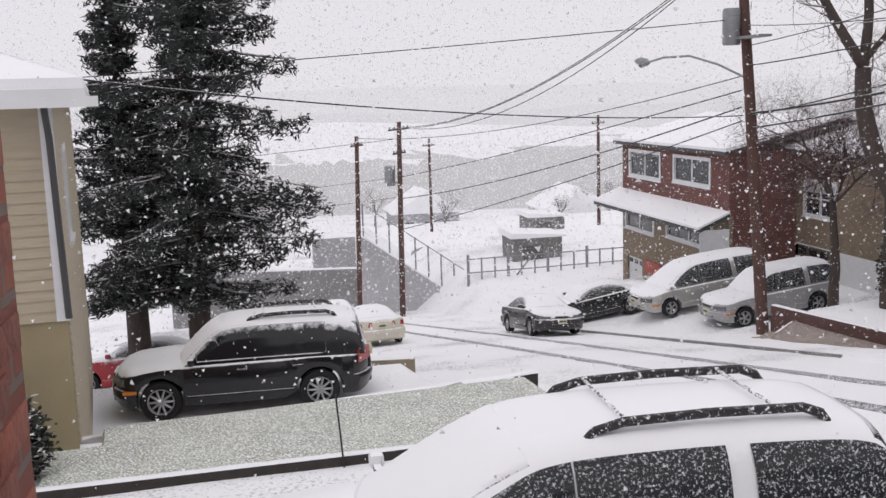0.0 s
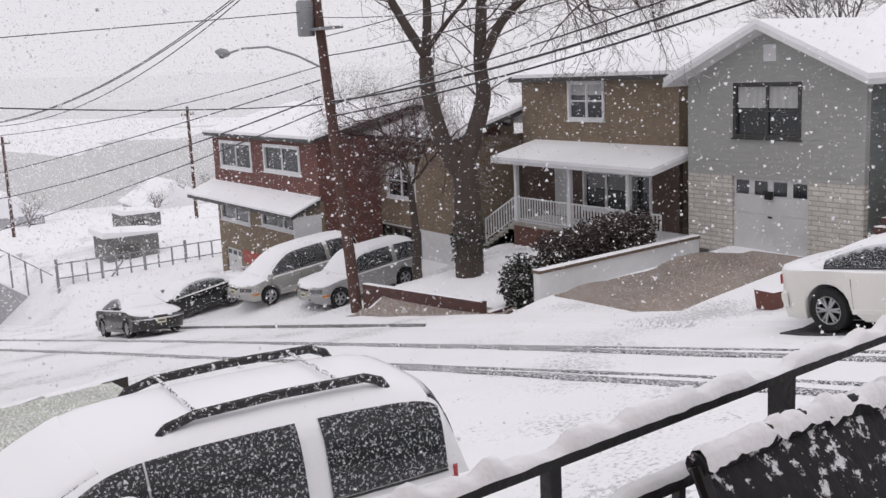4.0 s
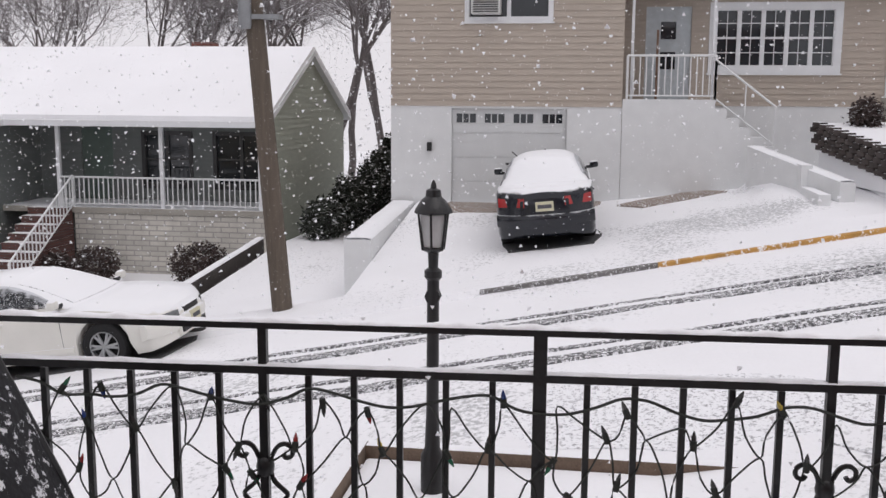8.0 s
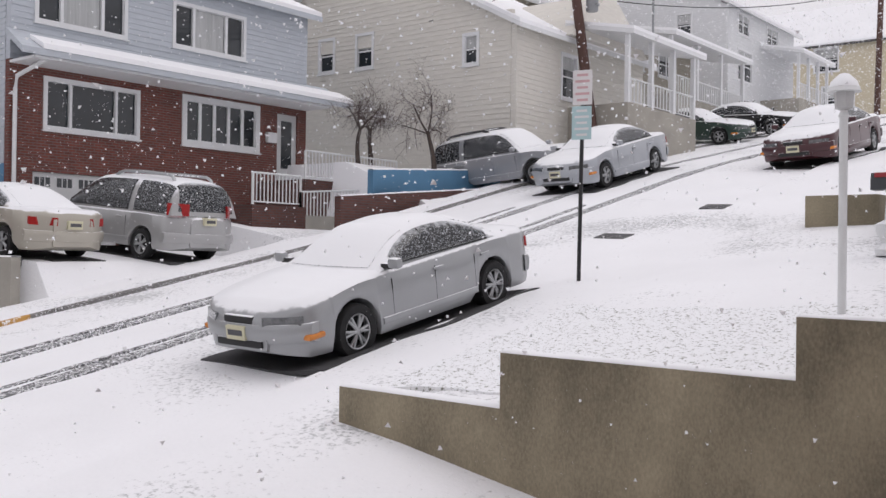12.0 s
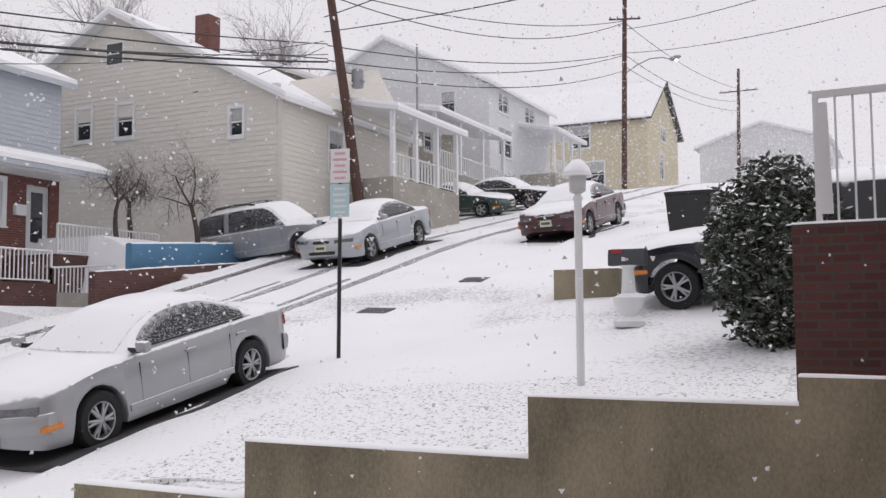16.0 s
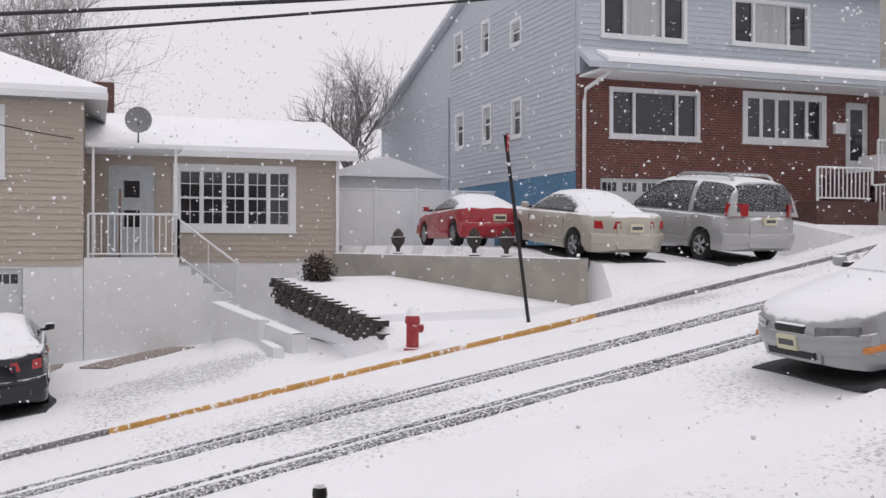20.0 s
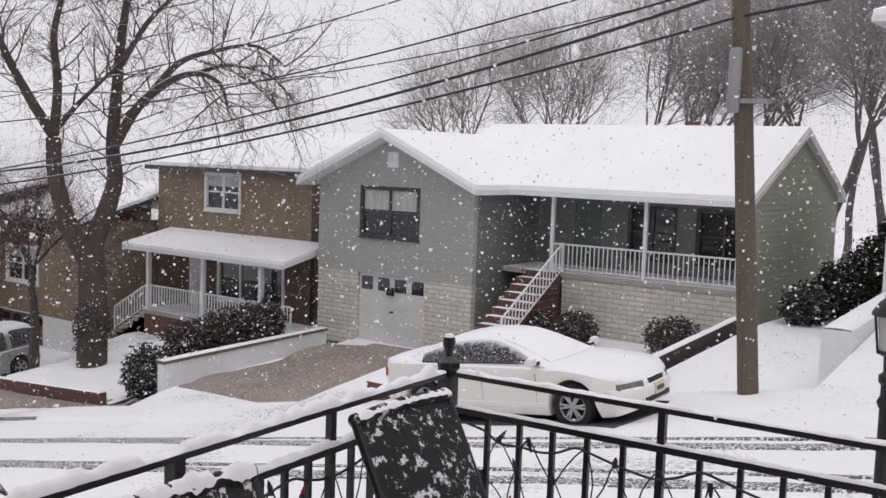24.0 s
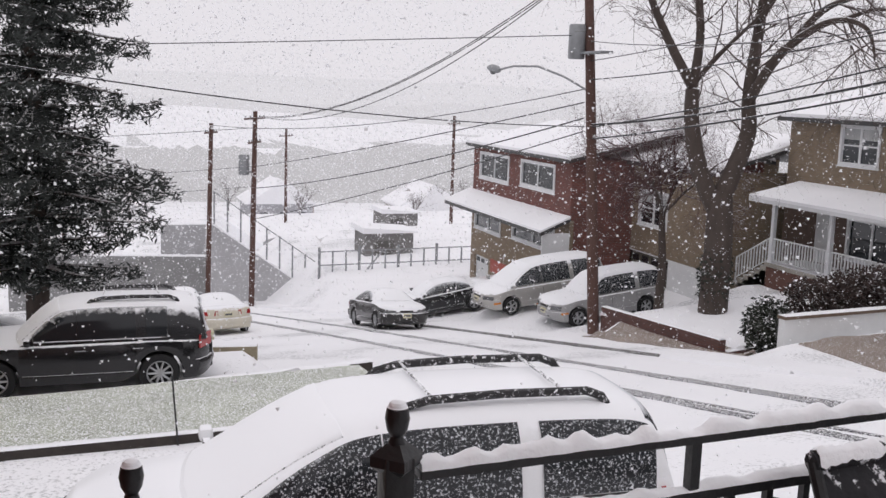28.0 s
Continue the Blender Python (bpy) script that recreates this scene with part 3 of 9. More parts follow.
BLUE_PAINT = mat("blue_paint", (0.09, 0.22, 0.36), 0.7, 0.12, 2.0, 0.15)
TAN_STUCCO = mat("tan_brick", (0.26, 0.205, 0.14), 0.85, 0.15, 2.0, 0.2)
RED_BRICK = brick_mat("red_brick", (0.20, 0.058, 0.042), (0.13, 0.04, 0.032), (0.16, 0.12, 0.11))
DARK_BRICK = brick_mat("dark_brick", (0.13, 0.05, 0.04), (0.09, 0.035, 0.03), (0.09, 0.07, 0.065), snow=0.7)
TAN_BRICK = brick_mat("tan_face_brick", (0.27, 0.20, 0.13), (0.22, 0.16, 0.10), (0.22, 0.19, 0.16))
STONE = brick_mat("pale_stone", (0.66, 0.63, 0.57), (0.55, 0.53, 0.48), (0.40, 0.38, 0.35), w=0.42, h=0.13, gap=0.016, bump=0.8)
DOOR_WHITE = mat("door_white", (0.62, 0.63, 0.63), 0.6, 0.06, 2, 0.08)
DARK_FRAME = mat("dark_frame", (0.05, 0.05, 0.05), 0.5, 0.15, 3, 0.05)
# siding darkened for the porch recess: its shade is put into the colour
PORCH_SHADED = mat("porch_wall", (0.19, 0.205, 0.20), 0.8, 0.12, 2.0, 0.15, stretch=(1, 1, 6))


def grey_house():
    h = House("grey_house", 22.4, 20.6, -5.45, "grey-sided hillside house with a stone garage base, porch and snowy roof")
    w = 5.7
    win = (1.72, 3.78, -2.26, -0.9)
    door = (1.6, 4.1, -5.45, -3.38)
    wall(h, "garage_wall", (0, 0), F, w, -5.6, -3.4, [door], STONE, label="pale split-stone garage wall")
    wall(h, "front_wall", (0, 0), F, w, -3.4, -0.72, [win], GREY_SIDING, course=0.135, label="grey clapboard gable wall", peak=(w / 2, 0.5))
    # this wall faces the recess and takes the painted shade too
    wall(h, "side_wall", (w, 0), R, 3.4, -5.6, -0.72, [], PORCH_SHADED, course=0.135)
    wall(h, "left_wall", (0, 9), L, 9, -5.6, -0.72, [], GREY_SIDING, course=0.27)
    window(h, (0, 0), F, *win, cols=2, frame=DARK_FRAME, label="dark-framed double sash window with pale blinds", curtain=0.42)
    garage_door(h, (0, 0), F, *door, DOOR_WHITE, panes=4, strip_h=0.38, label="white garage door with a band of four dark panes")
    hb(h, "door_sign", 2.72, 2.94, -0.02, 0.07, -3.98, -3.76, DARK, "small dark triangular plaque on the garage door")
    vent = hb(h, "gable_vent", 2.66, 3.04, -0.05, 0.0, -0.28, 0.16, WHITE_TRIM, "white louvred gable vent")
    for k in range(5):
        hb(h, "slat", 2.69, 3.01, -0.075, -0.05, -0.24 + k * 0.08, -0.19 + k * 0.08, WHITE_TRIM, "", 0, vent)
    roof(h, 0, w, -0.2, 8.5, -0.72, 0.56, ridge="y", over=0.42, label="snow-covered front gable roof with white bargeboards")
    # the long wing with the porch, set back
    wall(h, "wing_wall", (w, 3.4), F, 7.04, -4.9, -0.75, [(1.2, 2.1, -3.05, -1.0), (3.0, 4.3, -2.5, -1.15), (5.0, 6.4, -2.5, -1.15)], PORCH_SHADED, course=0.135, label="porch wall with the porch shade put into its colour")
    window(h, (w, 3.4), F, 3.0, 4.3, -2.5, -1.15, cols=2, frame=DARK_FRAME)
    window(h, (w, 3.4), F, 5.0, 6.4, -2.5, -1.15, cols=2, frame=DARK_FRAME)
    hb(h, "door", w + 1.2, w + 2.1, 3.45, 3.5, -3.05, -1.0, mat("door_green", (0.12, 0.16, 0.14), 0.5, 0.1), "dark front door on the porch")
    wall(h, "end_wall", (12.75, 1.6), R, 7.4, -4.9, -0.75, [], GREEN_SIDING, course=0.135, label="pale green clapboard end wall", peak=(3.9, 0.95))
    hb(h, "porch_floor", w + 0.02, 12.73, 1.45, 3.4, -3.08, -2.94, CONCRETE, "concrete porch floor")
    wall(h, "porch_base", (w + 1.95, 1.5), F, 5.1, -5.2, -3.08, [], STONE, label="pale stone porch base")
    for x in (w + 1.55, w + 4.3, 12.55):
        hb(h, "porch_post", x - 0.05, x + 0.05, 1.52, 1.62, -2.94, -0.78, WHITE_TRIM, "slim pale metal porch post", 0.008)
    picket_rail(h, (w + 1.55, 1.56), (w + 4.3, 1.56), -2.94, -2.94, 0.75, WHITE_PAINT, 0.13, label="white metal porch railing")
    picket_rail(h, (w + 4.3, 1.56), (12.55, 1.56), -2.94, -2.94, 0.75, WHITE_PAINT, 0.13, label="white metal porch railing")
    roof(h, w - 2.6, 12.6, 1.4, 9.0, -0.75, 0.95, ridge="x", over=0.33, label="long snow-covered roof over the porch wing")
    n = 10
    for i in range(n):
        d = 1.5 - (n - i) * 0.3 + 0.3
        z = -4.76 + (i + 1) * 0.182
        hb(h, "step", w + 0.85, w + 1.9, d - 0.31, 1.5, z - 0.18, z - 0.002, DARK_BRICK, "")
    picket_rail(h, (w + 1.93, -1.45), (w + 1.93, 1.5), -4.7, -2.95, 0.8, WHITE_PAINT, 0.16, label="white sloping stair railing")
    hb(h, "chimney", 9.2, 9.8, 5.6, 6.2, 0.5, 1.35, RED_BRICK, "short red-brick chimney above the ridge", 0.02)
    return h


def tan_house():
    h = House("tan_house", 23.2, 29.3, -6.3, "two-storey tan house with a white-railed front porch")
    w = 7.6
    wn_ = (2.6, 4.28, -1.97, -0.78)
    wall(h, "upper_wall", (0, 0), F, w, -3.0, -0.6, [wn_], TAN_BRICK, label="tan upper wall")
    window(h, (0, 0), F, *wn_, cols=2, label="white double sash window", curtain=0.3)
    low = (3.3, 6.4, -5.0, -3.75)
    dr = (1.7, 2.6, -5.42, -3.4)
    wall(h, "porch_wall", (0, 0), F, w, -6.6, -3.0, [low, dr], mat("porch_brick", (0.12, 0.085, 0.07), 0.85, 0.2), label="dark brick wall behind the porch")
    window(h, (0, 0), F, *low, cols=3, sash=False, label="wide white porch window")
    hb(h, "door", dr[0], dr[1], 0.02, 0.08, dr[2], dr[3], DOOR_WHITE, "white front door")
    wall(h, "left_wall", (0, 8), L, 8, -6.6, -0.6, [], TAN_BRICK, peak=(4, 0.5))
    wall(h, "right_wall", (w, 0), R, 8, -6.6, -0.6, [], TAN_BRICK, peak=(4, 0.5))
    roof(h, 0, w, 0, 8, -0.6, 0.55, ridge="x", over=0.35, trim=DARK_FRAME, label="low snow-covered roof with a dark eave")
    hb(h, "porch_floor", 1.35, w + 0.7, -1.7, 0, -5.6, -5.45, CONCRETE)
    hb(h, "porch_base", 1.4, w + 0.65, -1.65, 0, -6.7, -5.6, mat("porch_brick2", (0.14, 0.07, 0.055), 0.85, 0.2), "")
    x0, x1 = 0.7, 8.45
    r = h.part("porch_roof", hexa(bmesh.new(), [(x0, -2.05, -3.42), (x1, -2.05, -3.42), (x1, 0, -2.98), (x0, 0, -2.98), (x0, -2.05, -3.3), (x1, -2.05, -3.3), (x1, 0, -2.85), (x0, 0, -2.85)]), WHITE_TRIM, "sloping porch roof under snow")
    h.part("roof_snow", hexa(bmesh.new(), [(x0, -2.05, -3.298), (x1, -2.05, -3.298), (x1, 0, -2.848), (x0, 0, -2.848), (x0, -2.05, -3.2), (x1, -2.05, -3.2), (x1, 0, -2.75), (x0, 0, -2.75)]), SNOW, "", r)
    for x in (1.5, 4.3, 7.0):
        hb(h, "porch_post", x - 0.07, x + 0.07, -1.62, -1.48, -5.45, -3.4, WHITE_TRIM, "white porch post", 0.01)
    for a, b in ((1.5, 4.3), (4.3, 7.0), (7.0, 8.3)):
        picket_rail(h, (a, -1.55), (b, -1.55), -5.45, -5.45, 0.82, WHITE_PAINT, 0.14, 0.018, label="white wooden porch railing")
    for i in range(6):
        hb(h, "step", -0.5 + i * 0.3, 1.4, -1.6, -0.5, -6.6, -6.47 + i * 0.17, CONCRETE)
    picket_rail(h, (-0.35, -1.58), (1.4, -1.58), -6.4, -5.45, 0.82, WHITE_PAINT, 0.15, 0.018, label="white stair railing")
    return h


def brown_house():
    h = House("brown_house", 20.6, 36.9, -7.4, "brown brick house with white garage piers behind a bare tree")
    w = 7.0
    wn_ = (2.1, 4.1, -5.0, -3.72)
    gar = (1.6, 4.6, -7.2, -6.0)
    wall(h, "front_wall", (0, 0), F, w, -6.15, -2.6, [wn_], TAN_BRICK, label="brown brick front wall")
    wall(h, "garage_wall", (0, 0), F, w, -7.6, -6.15, [(1.5, 4.4, -7.6, -6.2)], WHITE_PAINT, label="white painted garage piers")
    garage_door(h, (0, 0), F, 1.5, 4.4, -7.6, -6.2, mat("garage_dark", (0.10, 0.09, 0.07), 0.6), panes=4, strip_h=0.25)
    window(h, (0, 0), F, *wn_, cols=2, label="white double sash window", curtain=0.3)
    wall(h, "right_wall", (w, 0), R, 8, -7.6, -2.6, [], TAN_BRICK)
    wall(h, "left_wall", (0, 8), L, 8, -7.6, -2.6, [], TAN_BRICK)
    roof(h, 0, w, 0, 8, -2.6, -1.5, ridge="x", over=0.4, trim=DARK_FRAME)
    return h


def red_house():
    h = House("red_brick_house", 17.8, 46.2, -9.6, "two-storey red brick house with a snowy awning roof")
    w = 10.8
    ups = [(0.95, 4.4, -4.1, -3.0), (5.9, 9.2, -4.0, -3.0)]
    lows = [(0.5, 3.7, -6.6, -5.66), (5.2, 9.4, -6.45, -5.6)]
    wall(h, "upper_wall", (0, 0), F, w, -5.0, -2.6, ups, RED_BRICK, label="red brick upper wall")
    wall(h, "lower_wall", (0, 0), F, w, -9.9, -5.0, lows + [(0.6, 2.4, -9.6, -8.0)], TAN_BRICK, label="brownish brick lower wall")
    for q in ups + lows:
        window(h, (0, 0), F, *q, cols=2, sash=False, label="white-framed window", curtain=0.0, trim=0.1)
    garage_door(h, (0, 0), F, 0.6, 2.4, -9.6, -8.0, DOOR_WHITE, panes=3, strip_h=0.2)
    hb(h, "banner", 2.8, 4.6, -0.06, -0.01, -8.5, -7.9, mat("banner_red", (0.4, 0.1, 0.08), 0.7), "faded red and white banner on the wall")
    wall(h, "right_wall", (w, 0), R, 9, -9.9, -2.6, [], RED_BRICK)
    wall(h, "left_wall", (0, 9), L, 9, -9.9, -2.6, [], RED_BRICK)
    roof(h, 0, w, 0, 9, -2.62, -1.6, ridge="x", over=0.35, trim=DARK_FRAME)
    r = h.part("awning_roof", hexa(bmesh.new(), [(-0.5, -1.3, -5.6), (w + 0.1, -1.3, -5.6), (w + 0.1, 0, -5.02), (-0.5, 0, -5.02), (-0.5, -1.3, -5.45), (w + 0.1, -1.3, -5.45), (w + 0.1, 0, -4.9), (-0.5, 0, -4.9)]), DARK_FRAME, "dark awning roof with snow on it")
    h.part("roof_snow", hexa(bmesh.new(), [(-0.5, -1.3, -5.448), (w + 0.1, -1.3, -5.448), (w + 0.1, 0, -4.898), (-0.5, 0, -4.898), (-0.5, -1.3, -5.36), (w + 0.1, -1.3, -5.36), (w + 0.1, 0, -4.82), (-0.5, 0, -4.82)]), SNOW, "", r)
    hb(h, "awning_side", w, w + 0.06, -1.2, 0, -7.2, -5.5, WHITE_TRIM, "white side panel of the entrance")
    return h


def garage_house():
    """The house with the white garage storey, beige siding, and a lower wing with a bay window."""
    h = House("beige_house", 23.05, 4.6, -2.6, "beige-sided house with white garage base, bay window and stairs")
    w = 5.2
    win = (1.75, 3.58, 1.6, 3.0)
    door = (1.4, 4.0, -2.6, -0.38)
    wall(h, "garage_wall", (0, 0), F, w, -2.9, -0.33, [door], WHITE_PAINT, label="white painted garage wall")
    wall(h, "front_wall", (0, 0), F, w, -0.33, 3.2, [win], BEIGE_SIDING, course=0.14, label="beige clapboard wall")
    wall(h, "left_wall", (0, 9), L, 9, -2.9, 3.2, [], BEIGE_SIDING, course=0.14)
    wall(h, "right_wall", (w, 0), R, 9, -2.9, 3.2, [], BEIGE_SIDING, course=0.14)
    window(h, (0, 0), F, *win, cols=2, label="white double sash window", curtain=0.25)
    ac = hb(h, "air_conditioner", 1.85, 2.5, -0.3, 0.05, 1.68, 2.05, mat("ac_white", (0.6, 0.6, 0.58), 0.5), "white window air conditioner", 0.02)
    for k in range(6):
        hb(h, "louvre", 1.9, 2.45, -0.315, -0.3, 1.72 + k * 0.05, 1.745 + k * 0.05, DARK_FRAME, "", 0, ac)
    garage_door(h, (0, 0), F, *door, DOOR_WHITE, panes=4, strip_h=0.2, arch=True, label="white garage door with small arched lights")
    roof(h, 0, w, 0, 9, 3.2, 4.75, ridge="x", over=0.5, hip=2.6, label="snow-covered hip roof")
    hb(h, "wall_lamp", 0.85, 0.95, -0.1, 0.0, -1.35, -1.15, IRON_DRY, "small dark wall lamp")
    # landing wall, stairs and porch
    hb(h, "landing_wall", w + 0.01, w + 2.0, 0.0, 0.2, -2.9, -0.15, WHITE_PAINT, "white painted landing wall")
    for i in range(5):
        hb(h, "stair_wall", w + 2.0 + i * 0.26, w + 2.26 + i * 0.26, 0.0, 0.2, -2.9, -0.15 - (i + 1) * 0.2, WHITE_PAINT, "")
        hb(h, "step", w + 2.0 + i * 0.26, w + 2.26 + i * 0.26, 0.2, 1.3, -2.9, -0.2 - (i + 1) * 0.2, CONCRETE, "")
    hb(h, "low_wall", w + 3.3, w + 3.5, -3.0, 0.2, -2.9, -1.35, WHITE_PAINT, "low white wall beside the walk")
    hb(h, "low_wall_end", w + 3.3, w + 3.5, -4.6, -3.0, -2.9, -1.75, WHITE_PAINT, "")
    hb(h, "landing", w + 0.01, w + 2.0, 0.2, 1.9, -0.35, -0.2, CONCRETE)
    picket_rail(h, (w + 0.1, 0.1), (w + 2.0, 0.1), -0.15, -0.15, 0.95, WHITE_PAINT, 0.13, label="white iron landing railing")
    picket_rail(h, (w + 2.0, 0.1), (w + 3.3, 0.1), -0.2, -1.2, 0.9, WHITE_PAINT, 0.5, label="thin white stair rail")
    dd = (0.55, 1.6, -0.2, 2.0)
    bay = (2.15, 4.85, 0.6, 1.95)
    wall(h, "wing_wall", (w, 1.95), F, 6.1, -0.3, 2.3, [dd, bay], BEIGE_SIDING, course=0.14, label="beige clapboard wall of the low wing")
    wall(h, "wing_base", (w, 1.95), F, 6.1, -2.9, -0.3, [], WHITE_PAINT, label="white painted base wall")
    wall(h, "wing_end", (w + 6.1, 1.95), R, 7, -2.9, 2.3, [], BEIGE_SIDING, course=0.14, peak=(3.5, 3.2))
    hb(h, "storm_door", w + dd[0], w + dd[1], 1.98, 2.02, dd[2], dd[3], mat("storm_door", (0.5, 0.54, 0.56), 0.25), "pale glazed storm door")
    for z in (0.55, 1.25):
        hb(h, "door_pane", w + dd[0] + 0.35, w + dd[1] - 0.35, 1.955, 1.98, z, z + 0.4, GLASS)
    window(h, (w, 1.95), F, *bay, cols=5, sash=True, grid=4, label="five-light white bow window", trim=0.14)
    roof(h, w, w + 6.1, 1.9, 9, 2.35, 3.4, ridge="x", over=0.4, label="snow-covered roof of the low wing")
    hb(h, "downspout", w + 6.0, w + 6.08, 1.86, 1.94, -0.6, 2.3, WHITE_TRIM, "")
    for x in (w + 0.2, w + 1.95):
        hb(h, "porch_post", x - 0.03, x + 0.03, 0.25, 0.31, -0.2, 2.25, WHITE_TRIM, "")
    h.part("porch_roof", bx(w + 0.05, w + 2.1, 0.1, 2.0, 2.25, 2.36, bevel=0.02), WHITE_TRIM, "flat porch canopy with snow")
    hb(h, "chimney", w + 0.2, w + 0.75, 5.5, 6.1, 3.2, 4.5, DARK_BRICK, "dark brick chimney")
    dish = h.part("satellite_dish", lathe(bmesh.new(), [(0.02, 0.0), (0.2, -0.03), (0.3, -0.09), (0.31, -0.08), (0.2, -0.015), (0.02, 0.02)], (w + 1.2, 1.6, 3.05), 14, "y"), mat("dish_grey", (0.25, 0.25, 0.26), 0.5), "grey satellite dish on the roof edge")
    h.part("dish_arm", rod(bmesh.new(), [(w + 1.2, 1.6, 2.4), (w + 1.2, 1.6, 3.0)], 0.02, 6), IRON_DRY, "", dish)
    hb(h, "ladder", w + 0.75, w + 0.8, 0.9, 0.95, -0.2, 1.4, mat("ladder", (0.2, 0.12, 0.08), 0.7), "folded stepladder by the door")
    return h


def blue_house():
    h = House("blue_house", 22.4, -12.15, 0.1, "pale blue house with red brick front and snowy pent roof")
    w = 9.3
    w1, w2 = (0.9, 3.4, 2.92, 4.05), (4.9, 7.35, 2.98, 4.1)
    gar = (0.6, 2.9, 0.1, 1.85)
    dr = (8.15, 8.95, 2.1, 4.1)
    u1, u2 = (0.65, 3.0, 5.42, 6.5), (4.5, 6.85, 5.49, 6.6)
    wall(h, "brick_front", (0, 0), F, w, -0.6, 4.4, [w1, w2, gar, dr], RED_BRICK, label="dark red brick lower front")
    wall(h, "upper_front", (0, 0), F, w, 4.4, 7.1, [u1, u2], BLUE_SIDING, course=0.14, label="pale blue clapboard upper front")
    window(h, (0, 0), F, *w1, cols=1, sash=False, name="picture_window", label="white-framed picture window with side lights")
    hb(h, "mullion", 1.5, 1.57, -0.03, 0.05, 2.95, 4.03, WHITE_TRIM)
    hb(h, "mullion", 2.75, 2.82, -0.03, 0.05, 2.95, 4.03, WHITE_TRIM)
    hb(h, "drapes", 1.57, 2.75, 0.068, 0.075, 2.95, 4.0, CURTAIN, "pale drawn drapes")
    window(h, (0, 0), F, *w2, cols=5, sash=False, label="five-light white bow window", trim=0.12)
    for q in (u1, u2):
        window(h, (0, 0), F, *q, cols=1, sash=False, label="white-framed triple window")
        for s in (0.62, 1.72):
            hb(h, "mullion", q[0] + s - 0.04, q[0] + s + 0.04, -0.03, 0.05, q[2] + 0.03, q[3] - 0.03, WHITE_TRIM)
        hb(h, "drapes", q[0] + 0.68, q[0] + 1.66, 0.04, 0.05, q[2] + 0.05, q[3] - 0.05, CURTAIN)
    garage_door(h, (0, 0), F, *gar, DOOR_WHITE, panes=4, strip_h=0.22, arch=True)
    hb(h, "front_door", dr[0], dr[1], 0.05, 0.1, dr[2], dr[3], DOOR_WHITE, "white front door", 0.01)
    hb(h, "door_light", dr[0] + 0.2, dr[1] - 0.2, 0.035, 0.05, dr[2] + 0.4, dr[3] - 0.2, GLASS)
    sd = [(3.5, 4.1, 3.26, 4.26), (5.75, 6.35, 3.3, 4.35), (8.1, 8.75, 3.35, 4.38), (3.55, 4.2, 5.88, 6.52), (5.9, 6.45, 6.0, 6.96), (8.25, 8.9, 6.1, 7.05)]
    # the side wall follows a roof that falls a long way to the rear
    wall(h, "side_wall", (0, 9.4), L, 9.4, 2.0, 7.1, [(9.4 - q[1], 9.4 - q[0], q[2], q[3]) for q in sd], BLUE_SIDING, course=0.14, label="pale blue clapboard side wall")
    for q in sd:
        window(h, (0, 9.4), L, 9.4 - q[1], 9.4 - q[0], q[2], q[3], label="narrow white sash window", curtain=0.3)
    wall(h, "rear_side_wall", (0, 17.8), L, 8.4, 2.0, 5.1, [], BLUE_SIDING, course=0.14)
    h.part("rear_gable", prism(bmesh.new(), [(9.4, 5.1), (17.8, 5.1), (9.4, 7.5)], "x", 0.0, 0.18), BLUE_SIDING, "pale blue clapboard under the long roof")
    h.part("side_gable", prism(bmesh.new(), [(0.0, 7.1), (9.4, 7.1), (9.4, 7.5), (4.2, 9.0)], "x", 0.0, 0.18), BLUE_SIDING, "pale blue clapboard gable")
    wall(h, "side_base", (0, 17.8), L, 17.8, -0.6, 2.0, [], BLUE_PAINT, label="bright blue painted foundation")
    wall(h, "right_wall", (w, 0), R, 9.4, -0.6, 7.1, [], BLUE_SIDING, course=0.28)
    for nm, (ya, za), (yb, zb2) in (("front_roof", (-0.4, 6.98), (4.2, 9.04)), ("rear_roof", (4.2, 9.04), (18.1, 5.06))):
        ro = h.part(nm, hexa(bmesh.new(), [(-0.25, ya, za), (w + 0.25, ya, za), (w + 0.25, yb, zb2), (-0.25, yb, zb2), (-0.25, ya, za + 0.16), (w + 0.25, ya, za + 0.16), (w + 0.25, yb, zb2 + 0.16), (-0.25, yb, zb2 + 0.16)]), BLUE_SIDING, "long roof slope with a pale edge board")
        h.part("roof_snow", hexa(bmesh.new(), [(-0.22, ya, za + 0.162), (w + 0.22, ya, za + 0.162), (w + 0.22, yb, zb2 + 0.162), (-0.22, yb, zb2 + 0.162), (-0.22, ya, za + 0.28), (w + 0.22, ya, za + 0.28), (w + 0.22, yb, zb2 + 0.28), (-0.22, yb, zb2 + 0.28)]), SNOW, "", ro)
    # pent roof over the brick storey
    r = h.part("pent_roof", hexa(bmesh.new(), [(-0.35, -1.2, 4.35), (w + 0.8, -1.2, 4.35), (w + 0.8, 0, 4.95), (-0.1, 0, 4.95), (-0.35, -1.2, 4.5), (w + 0.8, -1.2, 4.5), (w + 0.8, 0, 5.1), (-0.1, 0, 5.1)]), BLUE_SIDING, "blue pent roof with a roll of snow along its edge")
    h.part("roof_snow", hexa(bmesh.new(), [(0.15, -1.22, 4.502), (w + 0.8, -1.22, 4.502), (w + 0.8, -0.62, 4.802), (0.15, -0.62, 4.802), (0.15, -1.2, 4.63), (w + 0.8, -1.2, 4.63), (w + 0.8, -0.6, 4.9), (0.15, -0.6, 4.9)]), SNOW, "", r)
    hb(h, "soffit", 0, w, -1.1, 0, 4.3, 4.36, WHITE_TRIM)
